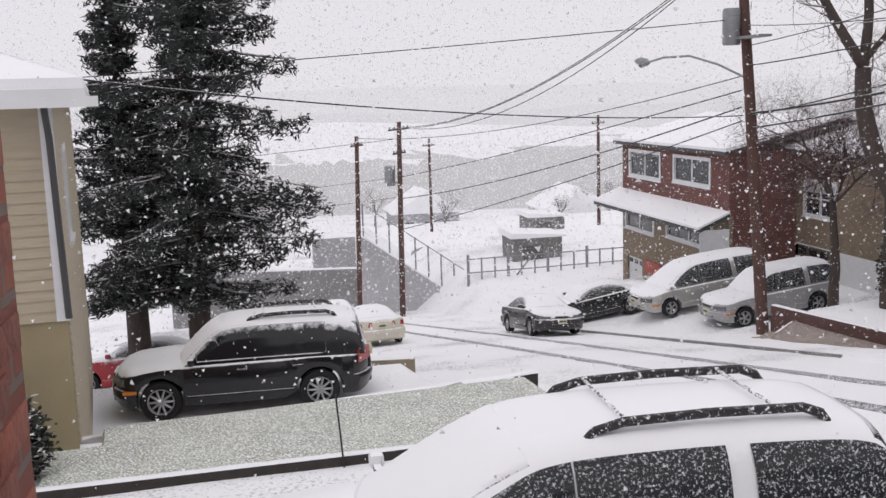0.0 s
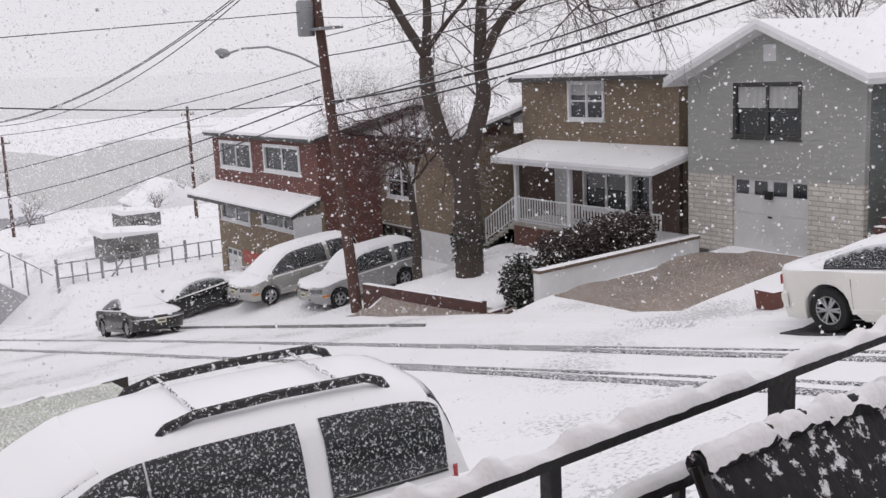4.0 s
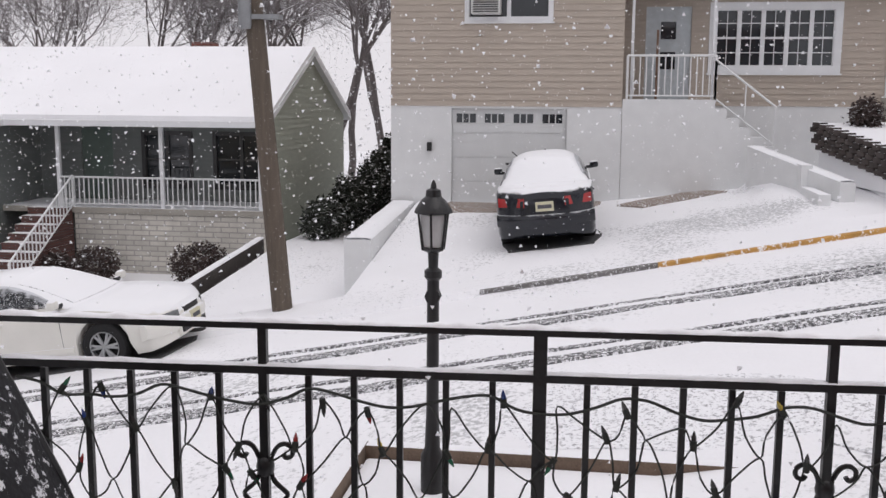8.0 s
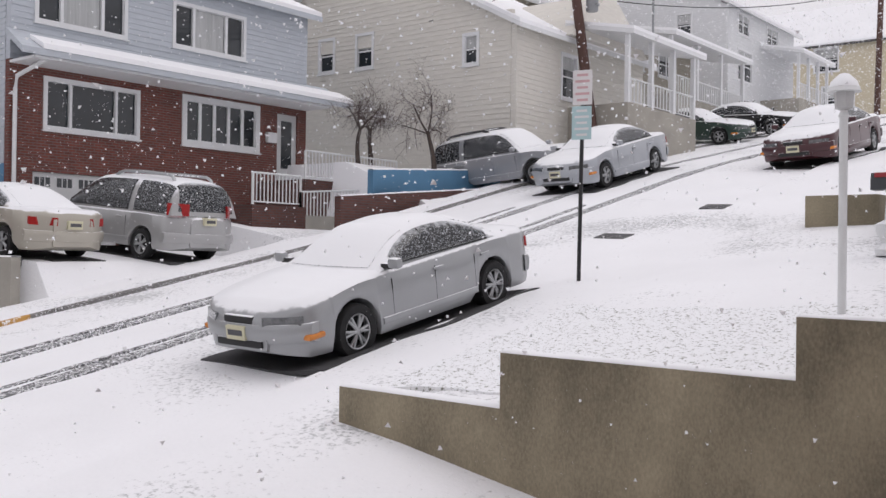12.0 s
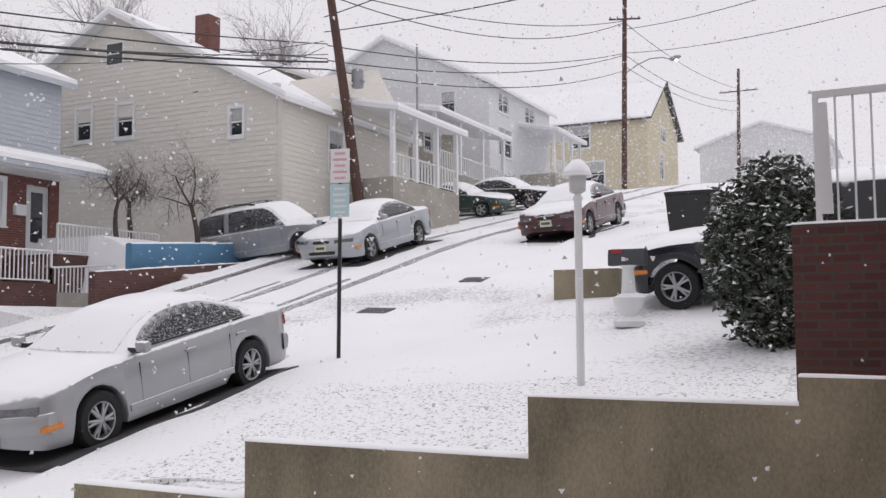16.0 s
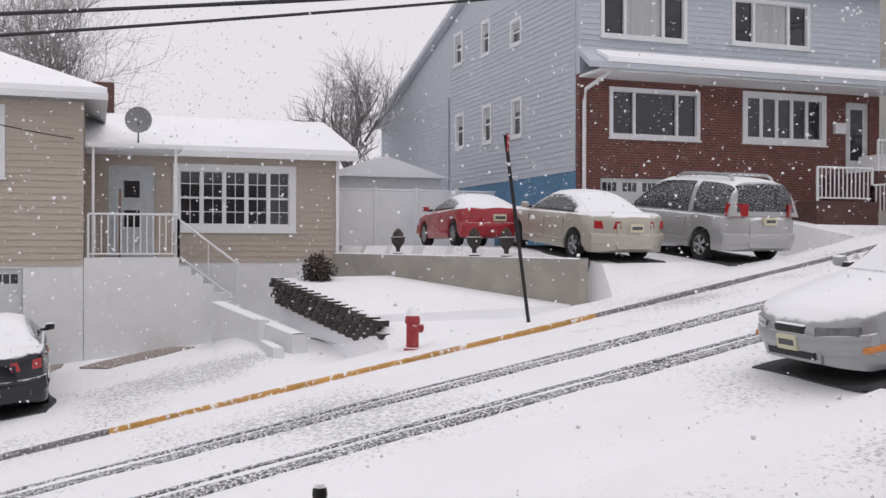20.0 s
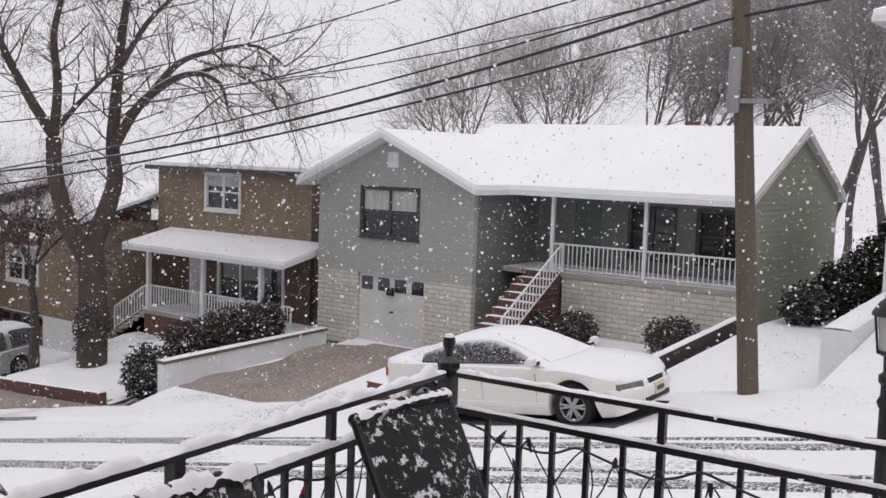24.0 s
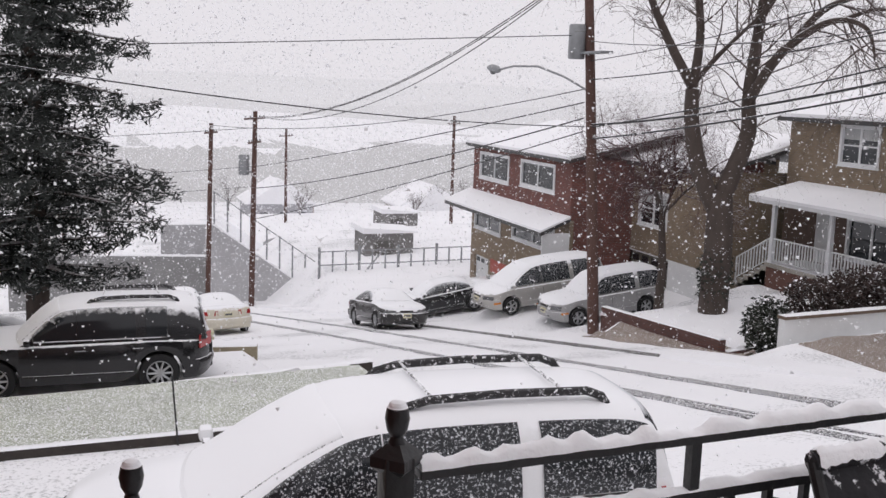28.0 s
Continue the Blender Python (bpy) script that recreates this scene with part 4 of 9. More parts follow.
    dn = h.part("downspout", rod(bmesh.new(), [(0.35, -0.95, 4.32), (0.12, -0.12, 4.0), (0.1, -0.08, 3.7), (0.1, -0.08, 0.3)], 0.05, 8), WHITE_TRIM, "white downspout")
    # entrance terrace, ramp and railings
    hb(h, "terrace", 7.4, 11.4, -2.0, 0.0, -0.6, 2.05, DARK_BRICK, "brick entrance terrace")
    picket_rail(h, (7.5, -1.9), (11.3, -1.9), 2.05, 2.05, 0.8, WHITE_PAINT, 0.13, label="white iron terrace railing")
    hb(h, "ramp_wall", 4.6, 6.4, -3.1, -2.0, -0.6, 1.2, DARK_BRICK, "low brick stair wall")
    hb(h, "planter_wall", 6.4, 9.6, -3.1, -2.02, -0.3, 1.0, CONCRETE, "concrete wall under the railing")
    picket_rail(h, (4.7, -3.0), (6.3, -3.0), 1.2, 1.2, 0.8, WHITE_PAINT, 0.12, label="white stair railing")
    picket_rail(h, (6.3, -3.0), (9.5, -3.0), 0.75, 1.0, 0.85, WHITE_PAINT, 0.12, label="white sloping railing")
    hb(h, "mailbox", 7.7, 8.05, -0.14, 0, 3.2, 3.5, WHITE_TRIM, "white wall mailbox", 0.02)
    return h


def far_house(name, x, y, zb, w, d, zfloor, ze, zr, material, label, gable="side", wins=(), side_wins=(), porch=None, trim=None, course=0.16, turn=0.0):
    """A house further up the hill: front wall to the street, its downhill wall in view, a pitched roof, windows and perhaps a porch."""
    h = House(name, x, y, zb, label, turn)
    gp = None
    wall(h, "front_wall", (0, 0), F, w, zb - 0.6, ze, list(wins), material, course=course, peak=(w / 2, zr) if gable == "front" else None)
    wall(h, "downhill_wall", (0, d), L, d, zb - 0.6, ze, list(side_wins), material, course=course, peak=(d / 2, zr) if gable == "side" else None)
    wall(h, "uphill_wall", (w, 0), R, d, zb - 0.6, ze, [], material, peak=(d / 2, zr) if gable == "side" else None)
    for q in wins:
        window(h, (0, 0), F, *q, cols=2 if q[1] - q[0] > 1.2 else 1, curtain=0.3)
    for q in side_wins:
        window(h, (0, d), L, *q, cols=1, curtain=0.4)
    roof(h, 0, w, 0, d, ze, zr, ridge="y" if gable == "front" else "x", over=0.4, trim=trim or WHITE_TRIM)
    if porch:
        x0, x1, dep, zf, zt = porch
        hb(h, "porch_floor", x0, x1, -dep, 0, zf - 2.6, zf, CONCRETE)
        r = h.part("porch_roof", hexa(bmesh.new(), [(x0 - 0.2, -dep - 0.3, zt), (x1 + 0.2, -dep - 0.3, zt), (x1 + 0.2, 0, zt + 0.5), (x0 - 0.2, 0, zt + 0.5), (x0 - 0.2, -dep - 0.3, zt + 0.14), (x1 + 0.2, -dep - 0.3, zt + 0.14), (x1 + 0.2, 0, zt + 0.64), (x0 - 0.2, 0, zt + 0.64)]), WHITE_TRIM, "porch roof under snow")
        h.part("roof_snow", hexa(bmesh.new(), [(x0 - 0.2, -dep - 0.3, zt + 0.142), (x1 + 0.2, -dep - 0.3, zt + 0.142), (x1 + 0.2, 0, zt + 0.642), (x0 - 0.2, 0, zt + 0.642), (x0 - 0.2, -dep - 0.3, zt + 0.24), (x1 + 0.2, -dep - 0.3, zt + 0.24), (x1 + 0.2, 0, zt + 0.74), (x0 - 0.2, 0, zt + 0.74)]), SNOW, "", r)
        n = 4
        for i in range(n):
            px = x0 + 0.1 + (x1 - x0 - 0.2) * i / (n - 1)
            hb(h, "porch_post", px - 0.07, px + 0.07, -dep, -dep + 0.14, zf, zt + 0.06, WHITE_TRIM)
        picket_rail(h, (x0 + 0.1, -dep + 0.07), (x1 - 0.1, -dep + 0.07), zf, zf, 0.8, WHITE_PAINT, 0.22, 0.02)
    return h


grey_house()
tan_house()
brown_house()
red_house()
garage_house()
blue_house()
cream = far_house("cream_house", 17.6, -25.6, 3.4, 8.2, 13.5, 4.4, 7.1, 10.6, CREAM_SIDING, "cream clapboard house with a steep snowy roof above the driveway",
                  wins=[(2.6, 3.5, 5.2, 6.6)], side_wins=[(13.5 - 8.5, 13.5 - 7.8, 6.46, 7.58), (13.5 - 6.68, 13.5 - 5.94, 6.43, 7.55), (13.5 - 1.99, 13.5 - 1.46, 6.06, 6.97)], porch=(3.0, 8.0, 2.2, 4.9, 7.0))
cream.part("chimney", bx(2.0, 2.65, 4.5, 5.1, 8.9, 10.95, bevel=0.03), RED_BRICK, "red brick chimney")
attic = cream.part("attic_window", bx(-0.03, 0.01, 6.4, 7.2, 8.9, 9.72, bevel=0.01), WHITE_TRIM, "small attic sash window")
for z0_, z1_ in ((8.96, 9.29), (9.33, 9.66)):
    cream.part("pane", bx(-0.04, -0.03, 6.46, 7.14, z0_, z1_), GLASS, "", attic)
cream.part("front_gable", prism(bmesh.new(), [(2.2, 7.1), (7.4, 7.1), (4.8, 9.0)], "y", -0.6, 3.0), CREAM_SIDING, "front dormer gable")
far_house("porch_house", 19.98, -35.8, 5.2, 8.0, 11, 6.2, 9.2, 11.4, mat("taupe_siding", (0.40, 0.37, 0.31), 0.75, 0.1, 2.5, 0.1), "taupe house with a white-posted front porch", gable="side",
          wins=[(1.0, 2.6, 7.9, 8.9), (4.0, 5.6, 7.9, 8.9)], porch=(0.3, 7.6, 2.4, 6.4, 8.6))
far_house("white_house", 19.82, -46.8, 7.0, 9.0, 12, 8.0, 12.4, 15.4, WHITE_SIDING, "tall white house with paired sash windows", gable="side",
          wins=[(1.2, 3.0, 8.9, 10.4), (5.0, 6.6, 11.2, 12.2), (1.2, 2.6, 11.2, 12.2)], side_wins=[(3, 3.8, 9, 10.4), (9.0, 9.9, 8.8, 10.3), (9.3, 10.1, 11.0, 12.2)], porch=(4.2, 8.8, 2.0, 8.2, 10.4))
far_house("yellow_house", 16.63, -66.25, 8.6, 9.0, 11, 9.6, 14.0, 17.2, YELLOW_SIDING, "pale yellow house with a dark-trimmed gable", gable="front",
          wins=[(3.2, 4.4, 10.2, 12.0), (3.8, 5.2, 13.0, 14.0)], side_wins=[(2, 3.4, 12.2, 13.7), (5.5, 7.0, 12.2, 13.7), (6.0, 8.0, 9.4, 11.2)], trim=DARK_FRAME)
far_house("hilltop_house", 6.76, -84.11, 10.8, 11.0, 10, 11.0, 14.6, 16.2, WHITE_SIDING, "grey-white house at the top of the hill", gable="side", wins=[(2, 3.5, 12.4, 13.6), (6, 7.5, 12.4, 13.6)], side_wins=[(3, 4.4, 12.2, 13.6), (6, 7.4, 12.2, 13.6)])


# ---------- the deck we stand on: iron railing, chairs, strings of lights, own house wall ----------
OWN_BRICK = brick_mat("own_brick", (0.24, 0.075, 0.045), (0.17, 0.05, 0.035), (0.15, 0.11, 0.09), bump=0.8)
DECK_Z, RAIL_Z = -1.56, -0.645
FABRIC = mat("black_sling_fabric", (0.013, 0.013, 0.016), 0.8, 0.25, 40, 0.35, speck=0.46, flakes=24.0, snow_tint=(0.76, 0.77, 0.8))
WIRE_GREEN = mat("light_wire", (0.018, 0.022, 0.018), 0.6, 0.2, 20, 0.1, speck=0.18)
BULBS = [mat("bulb_" + n, c, 0.25, 0.1, 20, 0.0, coat=0.4) for n, c in (("red", (0.32, 0.03, 0.03)), ("green", (0.02, 0.13, 0.07)), ("blue", (0.03, 0.06, 0.22)), ("yellow", (0.5, 0.38, 0.05)), ("clear", (0.05, 0.05, 0.05)))]


def own_house():
    bm = bx(-4.5, -0.51, -9.0, 2.28, -4.3, 3.2)
    wall_ = solid("own_house_wall", bm, OWN_BRICK, "red brick front wall of the house with the deck", "wall", kind="structure", smooth=0)
    brick = mesh("brick", bx(-0.02, 0.005, -0.1, 0.1, -0.03, 0.03, bevel=0.004), mat("loose_brick", (0.22, 0.07, 0.045), 0.85, 0.25, 14, 0.5, rnd=0.3))
    for r in range(44):
        for c in range(7):
            b = part("brick", brick, None, wall_)
            b.matrix_basis = Matrix.Translation((-0.511, 0.9 + c * 0.212 - 0.106 * (r % 2), -1.9 + r * 0.072))
    solid("deck_floor", bx(-0.55, 2.95, -1.55, 1.62, DECK_Z - 0.16, DECK_Z), CONCRETE, "snow-dusted concrete deck floor", "floor", kind="structure")
    solid("deck_base", bx(-0.55, 2.85, -1.45, 1.5, -4.2, DECK_Z - 0.165), OWN_BRICK, "brick base under the deck", "wall", kind="structure", smooth=0)


own_house()


def rail_run(name, p0, p1, bays, thick_posts, scrolls, label, snow_high=0.03, seed=1, per=6):
    """A run of wrought-iron railing: top bar, under bar, bottom bar, balusters, posts, scrollwork and the snow on its bars."""
    a, b = Vector((*p0, 0)), Vector((*p1, 0))
    d = (b - a).normalized()
    n = Vector((-d.y, d.x, 0))
    ln = (b - a).length
    ob = thing(name, Matrix.Translation((a.x, a.y, DECK_Z)), label, "railing", "deck railings")

    def bar(bm, s0, s1, z0, z1, half):
        c = [d * s + n * h for s, h in ((s0, -half), (s1, -half), (s1, half), (s0, half))]
        return hexa(bm, [(v.x, v.y, z0 - DECK_Z) for v in c] + [(v.x, v.y, z1 - DECK_Z) for v in c])
    part("top_rail", bar(bmesh.new(), 0, ln, RAIL_Z - 0.016, RAIL_Z, 0.017), BLACK_IRON, ob, smooth=0)
    part("under_rail", bar(bmesh.new(), 0, ln, RAIL_Z - 0.134, RAIL_Z - 0.114, 0.015), BLACK_IRON, ob, smooth=0)
    part("bottom_rail", bar(bmesh.new(), 0, ln, DECK_Z + 0.08, DECK_Z + 0.096, 0.014), BLACK_IRON, ob, smooth=0)
    total = bays * per
    for i in range(1, total):
        s = ln * i / total
        if i % per == 0:
            k = i // per
            h = 0.017 if k in thick_posts else 0.011
            part("post", bar(bmesh.new(), s - h, s + h, DECK_Z, RAIL_Z - 0.016, h), IRON_DRY, ob, smooth=0)
            if k in scrolls:
                part("scroll", scroll(d, s), IRON_DRY, ob, "wrought-iron scroll ornament")
        else:
            part("baluster", bar(bmesh.new(), s - 0.008, s + 0.008, DECK_Z + 0.08, RAIL_Z - 0.138, 0.008), IRON_DRY, ob, smooth=0)
    # snow lying on both bars, lumpy
    for z, half, high, nm in ((RAIL_Z, 0.017, snow_high, "snow_ridge"), (RAIL_Z - 0.114, 0.015, snow_high * 0.6, "snow_ridge")):
        bm = bmesh.new()
        rows = []
        m = int(ln / 0.018)
        for i in range(m + 1):
            s = ln * i / m
            q = a + d * s
            t = high * (0.6 + 0.8 * noise.noise((q.x * 9, q.y * 9, seed)) + 0.8 * noise.noise((q.x * 31, q.y * 31, seed + z)))
            t = max(t, 0.002)
            wv = half * (1.12 + 0.4 * noise.noise((q.x * 23, q.y * 23, seed + 3)))
            row = []
            for y, k in ((-1.0, 0.0), (-0.85, 0.65), (-0.3, 1.0), (0.3, 0.98), (0.85, 0.6), (1.0, 0.0)):
                v = d * s + n * (y * wv)
                row.append(bm.verts.new((v.x, v.y, z - DECK_Z + t * k + 0.0005)))
            rows.append(row)
        for r0, r1 in zip(rows, rows[1:]):
            for k in range(5):
                bm.faces.new((r0[k], r0[k + 1], r1[k + 1], r1[k]))
        part(nm, bm, SNOW_CAP, ob, smooth=70)
    return ob


def scroll(d, s):
    """Mirrored iron curls either side of an upright: ram's horns above a knob, S-bars and curls below."""
    bm = bmesh.new()
    arms = (((0.012, 0.0), (0.019, 0.03), (0.034, 0.055), (0.055, 0.062), (0.071, 0.05), (0.07, 0.031), (0.055, 0.025), (0.047, 0.036)),
            ((0.012, -0.005), (0.024, -0.04), (0.05, -0.065), (0.057, -0.078), (0.037, -0.105), (0.028, -0.15), (0.012, -0.2)),
            ((0.015, -0.205), (0.04, -0.15), (0.07, -0.128), (0.098, -0.14), (0.106, -0.165), (0.092, -0.182), (0.076, -0.172)),
            ((0.015, -0.205), (0.035, -0.235), (0.065, -0.245), (0.088, -0.228), (0.084, -0.204), (0.066, -0.203)))
    for sg in (1, -1):
        for arm in arms:
            q = [arm[0]] + list(arm) + [arm[-1]]
            pts = []
            for i in range(1, len(q) - 2):
                for j in range(5):
                    t = j / 5
                    u, z = [0.5 * (2 * q[i][c] + (q[i + 1][c] - q[i - 1][c]) * t + (2 * q[i - 1][c] - 5 * q[i][c] + 4 * q[i + 1][c] - q[i + 2][c]) * t * t + (3 * q[i][c] - q[i - 1][c] - 3 * q[i + 1][c] + q[i + 2][c]) * t ** 3) for c in (0, 1)]
                    v = d * (s + sg * u)
                    pts.append((v.x, v.y, 0.53 + z))
            rod(bm, pts, 0.0065, 6)
    v = d * s
    lathe(bm, [(0.008, -0.03), (0.021, -0.018), (0.024, 0.0), (0.021, 0.018), (0.008, 0.03)], (v.x, v.y, 0.53), 10)
    return bm


def corner_post(x, y, label, high=0.0):
    ob = thing("corner_post", Matrix.Translation((x, y, DECK_Z + high)), label, "post", "railing corner posts")
    part("shaft", bx(-0.026, 0.026, -0.026, 0.026, 0, RAIL_Z - DECK_Z + 0.03, bevel=0.004), IRON_DRY, ob)
    part("collar", lathe(bmesh.new(), [(0.03, 0.0), (0.046, 0.012), (0.046, 0.03), (0.03, 0.042), (0.018, 0.05)], (0, 0, RAIL_Z - DECK_Z + 0.0), 4), IRON_DRY, ob)
    part("finial", lathe(bmesh.new(), [(0.015, 0.0), (0.011, 0.014), (0.018, 0.026), (0.0215, 0.045), (0.018, 0.064), (0.005, 0.074)], (0, 0, RAIL_Z - DECK_Z + 0.048), 14), BLACK_IRON, ob)
    part("snow_cap", lathe(bmesh.new(), [(0.016, 0.002), (0.013, 0.008), (0.004, 0.011)], (0, 0, RAIL_Z - DECK_Z + 0.113), 12), SNOW_CAP, ob)
    return ob


CP0, CP1, CP2 = (0.36, 1.38), (2.73, 1.54), (2.89, -1.35)
rail_run("front_railing", (2.735, 1.5), (2.888, -1.31), 4, (2,), (1, 3), "black wrought-iron front railing with scrolls and thin snow", 0.011, 2)
rail_run("side_railing", (0.40, 1.383), (2.69, 1.537), 4, (2,), (3,), "black wrought-iron side railing with a thick ridge of snow", 0.027, 5)
rail_run("uphill_railing", (2.85, -1.355), (0.3, -1.46), 4, (2,), (), "black wrought-iron railing on the uphill side", 0.022, 9)
for p in (CP0, CP1, CP2):
    corner_post(*p, "square black iron post with a ball finial and snow cap")
corner_post(-0.06, 1.56, "black iron post with a ball finial by the steps", -0.13)


def light_net(p0, p1, rows, seed, label):
    """A net of unlit coloured bulbs: a lead wire tied under the top bar, and strands that cross from bulb to bulb below it."""
    rnd = random.Random(seed)
    a, b = Vector((*p0, 0)), Vector((*p1, 0))
    d = (b - a).normalized()
    n = Vector((-d.y, d.x, 0))
    ln = (b - a).length
    ob = thing("light_net", Matrix.Translation((a.x, a.y, DECK_Z)), label, "string lights", "string lights")
    top = RAIL_Z - 0.15 - DECK_Z
    cols = int(ln / 0.125)

    def curve(pts, sub=6):
        fine = []
        for i in range(len(pts) - 1):
            q0, q1, q2, q3 = pts[max(i - 1, 0)], pts[i], pts[i + 1], pts[min(i + 2, len(pts) - 1)]
            for k in range(sub):
                t = k / sub
                fine.append(0.5 * ((2 * q1) + (q2 - q0) * t + (2 * q0 - 5 * q1 + 4 * q2 - q3) * t * t + (3 * q1 - q0 - 3 * q2 + q3) * t ** 3))
        return fine + [pts[-1]]

    def at(s, z):
        v = d * s + n * rnd.uniform(-0.012, 0.012)
        return Vector((v.x, v.y, z))
    lead = [at(ln * i / (cols * 2), top - 0.055 * abs(math.sin(i * 0.52 + seed)) - 0.012 * rnd.random()) for i in range(cols * 2 + 1)]
    part("lead_wire", rod(bmesh.new(), curve(lead, 4), 0.0042, 5), WIRE_GREEN, ob)
    knots = []
    for r in range(rows + 1):
        line = []
        for c in range(cols + 1):
            s = min(ln, max(0, (c + 0.5 * (r % 2) + rnd.uniform(-0.26, 0.26)) * ln / cols))
            line.append(at(s, top - 0.05 - 0.105 * r + rnd.uniform(-0.035, 0.035)))
        knots.append(line)
    for r in range(rows):
        zig = []
        for c in range(cols):
            zig += [knots[r][c], knots[r + 1][c if r % 2 == 0 else min(c + 1, cols)]]
        soft = [zig[0]]
        for q0, q1 in zip(zig, zig[1:]):
            m = q0.lerp(q1, 0.5) + d * rnd.uniform(-0.018, 0.018) + Vector((0, 0, rnd.uniform(-0.02, 0.01)))
            soft += [m, q1]
        part("wire", rod(bmesh.new(), curve(soft, 4), 0.0026, 4), WIRE_GREEN, ob)
    for r, line in enumerate(knots):
        for p in line:
            if rnd.random() < 0.3:
                continue
            t = Vector((rnd.uniform(-0.5, 0.5), rnd.uniform(-0.5, 0.5), rnd.choice((-1, 1)) * rnd.uniform(0.6, 1))).normalized()
            sk = part("socket", rod(bmesh.new(), [p - t * 0.008, p + t * 0.018], 0.0085, 6), WIRE_GREEN, ob)
            part("bulb", rod(bmesh.new(), [p + t * 0.018, p + t * 0.026, p + t * 0.042], [0.006, 0.0065, 0.0015], 6), BULBS[rnd.choice((0, 1, 1, 2, 4, 4, 4, 4, 3))], sk)
    return ob


light_net((2.72, 1.45), (2.87, -1.28), 4, 3, "dark net of unlit coloured bulbs strung along the front railing")
light_net((0.6, 1.39), (2.65, 1.53), 3, 8, "dark net of unlit coloured bulbs on the side railing")
light_net((2.8, -1.36), (0.6, -1.45), 3, 21, "dark net of unlit bulbs on the uphill railing")


def sling_chair(x0, x1, y, z, label, seed, deep=0.008):
    """A folding garden chair pushed against the railing: sling back with a rolled top, frame, seat, legs."""
    ob = thing("sling_chair", Matrix.Translation((x0, y, DECK_Z)), label, "chair", "sling chairs")
    w, zt = x1 - x0, z - DECK_Z
    bm = bmesh.new()
    rows = []
    for i in range(19):
        t = i / 18
        row = []
        for j in range(11):
            u = j / 10
            yy = -0.31 * t ** 0.85 - 0.035 * math.sin(u * math.pi) * math.sin(t * math.pi)
            zz = zt - 0.66 * t + 0.01 * math.sin(u * math.pi)
            wav = 0.006 * noise.noise((u * 3, t * 4, seed))
            row.append(bm.verts.new((u * w + 0.03 * t * (u - 0.5), yy + wav, zz + wav)))
        rows.append(row)
    for r0, r1 in zip(rows, rows[1:]):
        for k in range(10):
            bm.faces.new((r0[k], r0[k + 1], r1[k + 1], r1[k]))
    bmesh.ops.recalc_face_normals(bm, faces=bm.faces)
    ext = bmesh.ops.extrude_face_region(bm, geom=bm.faces[:])
    for v in ext["geom"]:
        if isinstance(v, bmesh.types.BMVert):
            v.co += Vector((0, 0.012, -0.014))
    part("backrest", bm, FABRIC, ob, "black sling fabric flecked with snow", smooth=60)
    part("top_roll", rod(bmesh.new(), [(-0.005, 0.0, zt + 0.0), (w * 0.5, 0.0, zt + 0.012), (w + 0.005, 0.0, zt)], 0.02, 10), FABRIC, ob)
    bm = bmesh.new()
    m = 40
    rows = []
    for i in range(m + 1):
        u = i / m
        h = max(0.001, deep * (0.8 + 1.0 * noise.noise((u * 7, seed, 0)) + 0.9 * noise.noise((u * 23, seed, 3))))
        rows.append([bm.verts.new((u * w, yy, zt + 0.012 + h * k + 0.01 * math.sin(u * math.pi))) for yy, k in ((0.02, -0.8), (0.012, 0.6), (-0.004, 1.0), (-0.016, 0.4), (-0.022, -0.9))])
    for r0, r1 in zip(rows, rows[1:]):
        for k in range(4):
            bm.faces.new((r0[k], r0[k + 1], r1[k + 1], r1[k]))
    part("snow_ridge", bm, SNOW_CAP, ob, smooth=70)
    for x in (0.0, w):
        part("side_frame", rod(bmesh.new(), [(x, 0.0, zt), (x, -0.16, zt - 0.31), (x, -0.31, zt - 0.66), (x, -0.28, 0.0)], 0.013, 8), IRON_DRY, ob)
        part("front_leg", rod(bmesh.new(), [(x, -0.31, zt - 0.66), (x, -0.72, zt - 0.5), (x, -0.68, 0.0)], 0.013, 8), IRON_DRY, ob)
    part("seat", bx(0, w, -0.73, -0.33, zt - 0.56, zt - 0.53, bevel=0.01), FABRIC, ob)
    return ob


sling_chair(2.08, 2.5, 1.38, -0.66, "black sling garden chair leaning on the corner of the railing", 1)
sling_chair(1.18, 1.66, 1.33, -0.69, "black sling garden chair dusted with snow by the side railing", 7, 0.018)


def iron_chair():
    ob = thing("iron_chair", Matrix.Translation((2.22, 0.72, DECK_Z)), "black iron garden chair with a rounded snowy back", "chair")
    arc = [(0.0, 0.22 * math.cos(t), 0.42 + 0.18 * math.sin(t)) for t in [math.pi * k / 14 for k in range(15)]]
    part("backrest", rod(bmesh.new(), [(0, 0.22, 0.2)] + arc + [(0, -0.22, 0.2)], 0.013, 8), IRON_DRY, ob)
    snow = rod(bmesh.new(), [(p[0], p[1] * 1.0, p[2] + 0.012) for p in arc[2:-2]], [0.006] + [0.014] * 9 + [0.006], 8)
    part("snow_ridge", snow, SNOW_CAP, ob)
    part("seat", bx(-0.42, 0.0, -0.22, 0.22, 0.19, 0.22, bevel=0.01), BLACK_IRON, ob)
    for x in (-0.4, -0.02):
        for y in (-0.2, 0.2):
            part("leg", rod(bmesh.new(), [(x, y, 0.2), (x, y, 0.0)], 0.012, 8), IRON_DRY, ob)
    return ob


iron_chair()


# ---------- cars: local x is forward, y to the left, z up from the ground ----------
def paint(name, color, rough=0.3, metal=0.0, snow=0.52):
    return mat("paint_" + name, color, rough, 0.05, 2.0, 0.02, metal, snow=snow, speck=0.03, edge=0.1, coat=0.25)


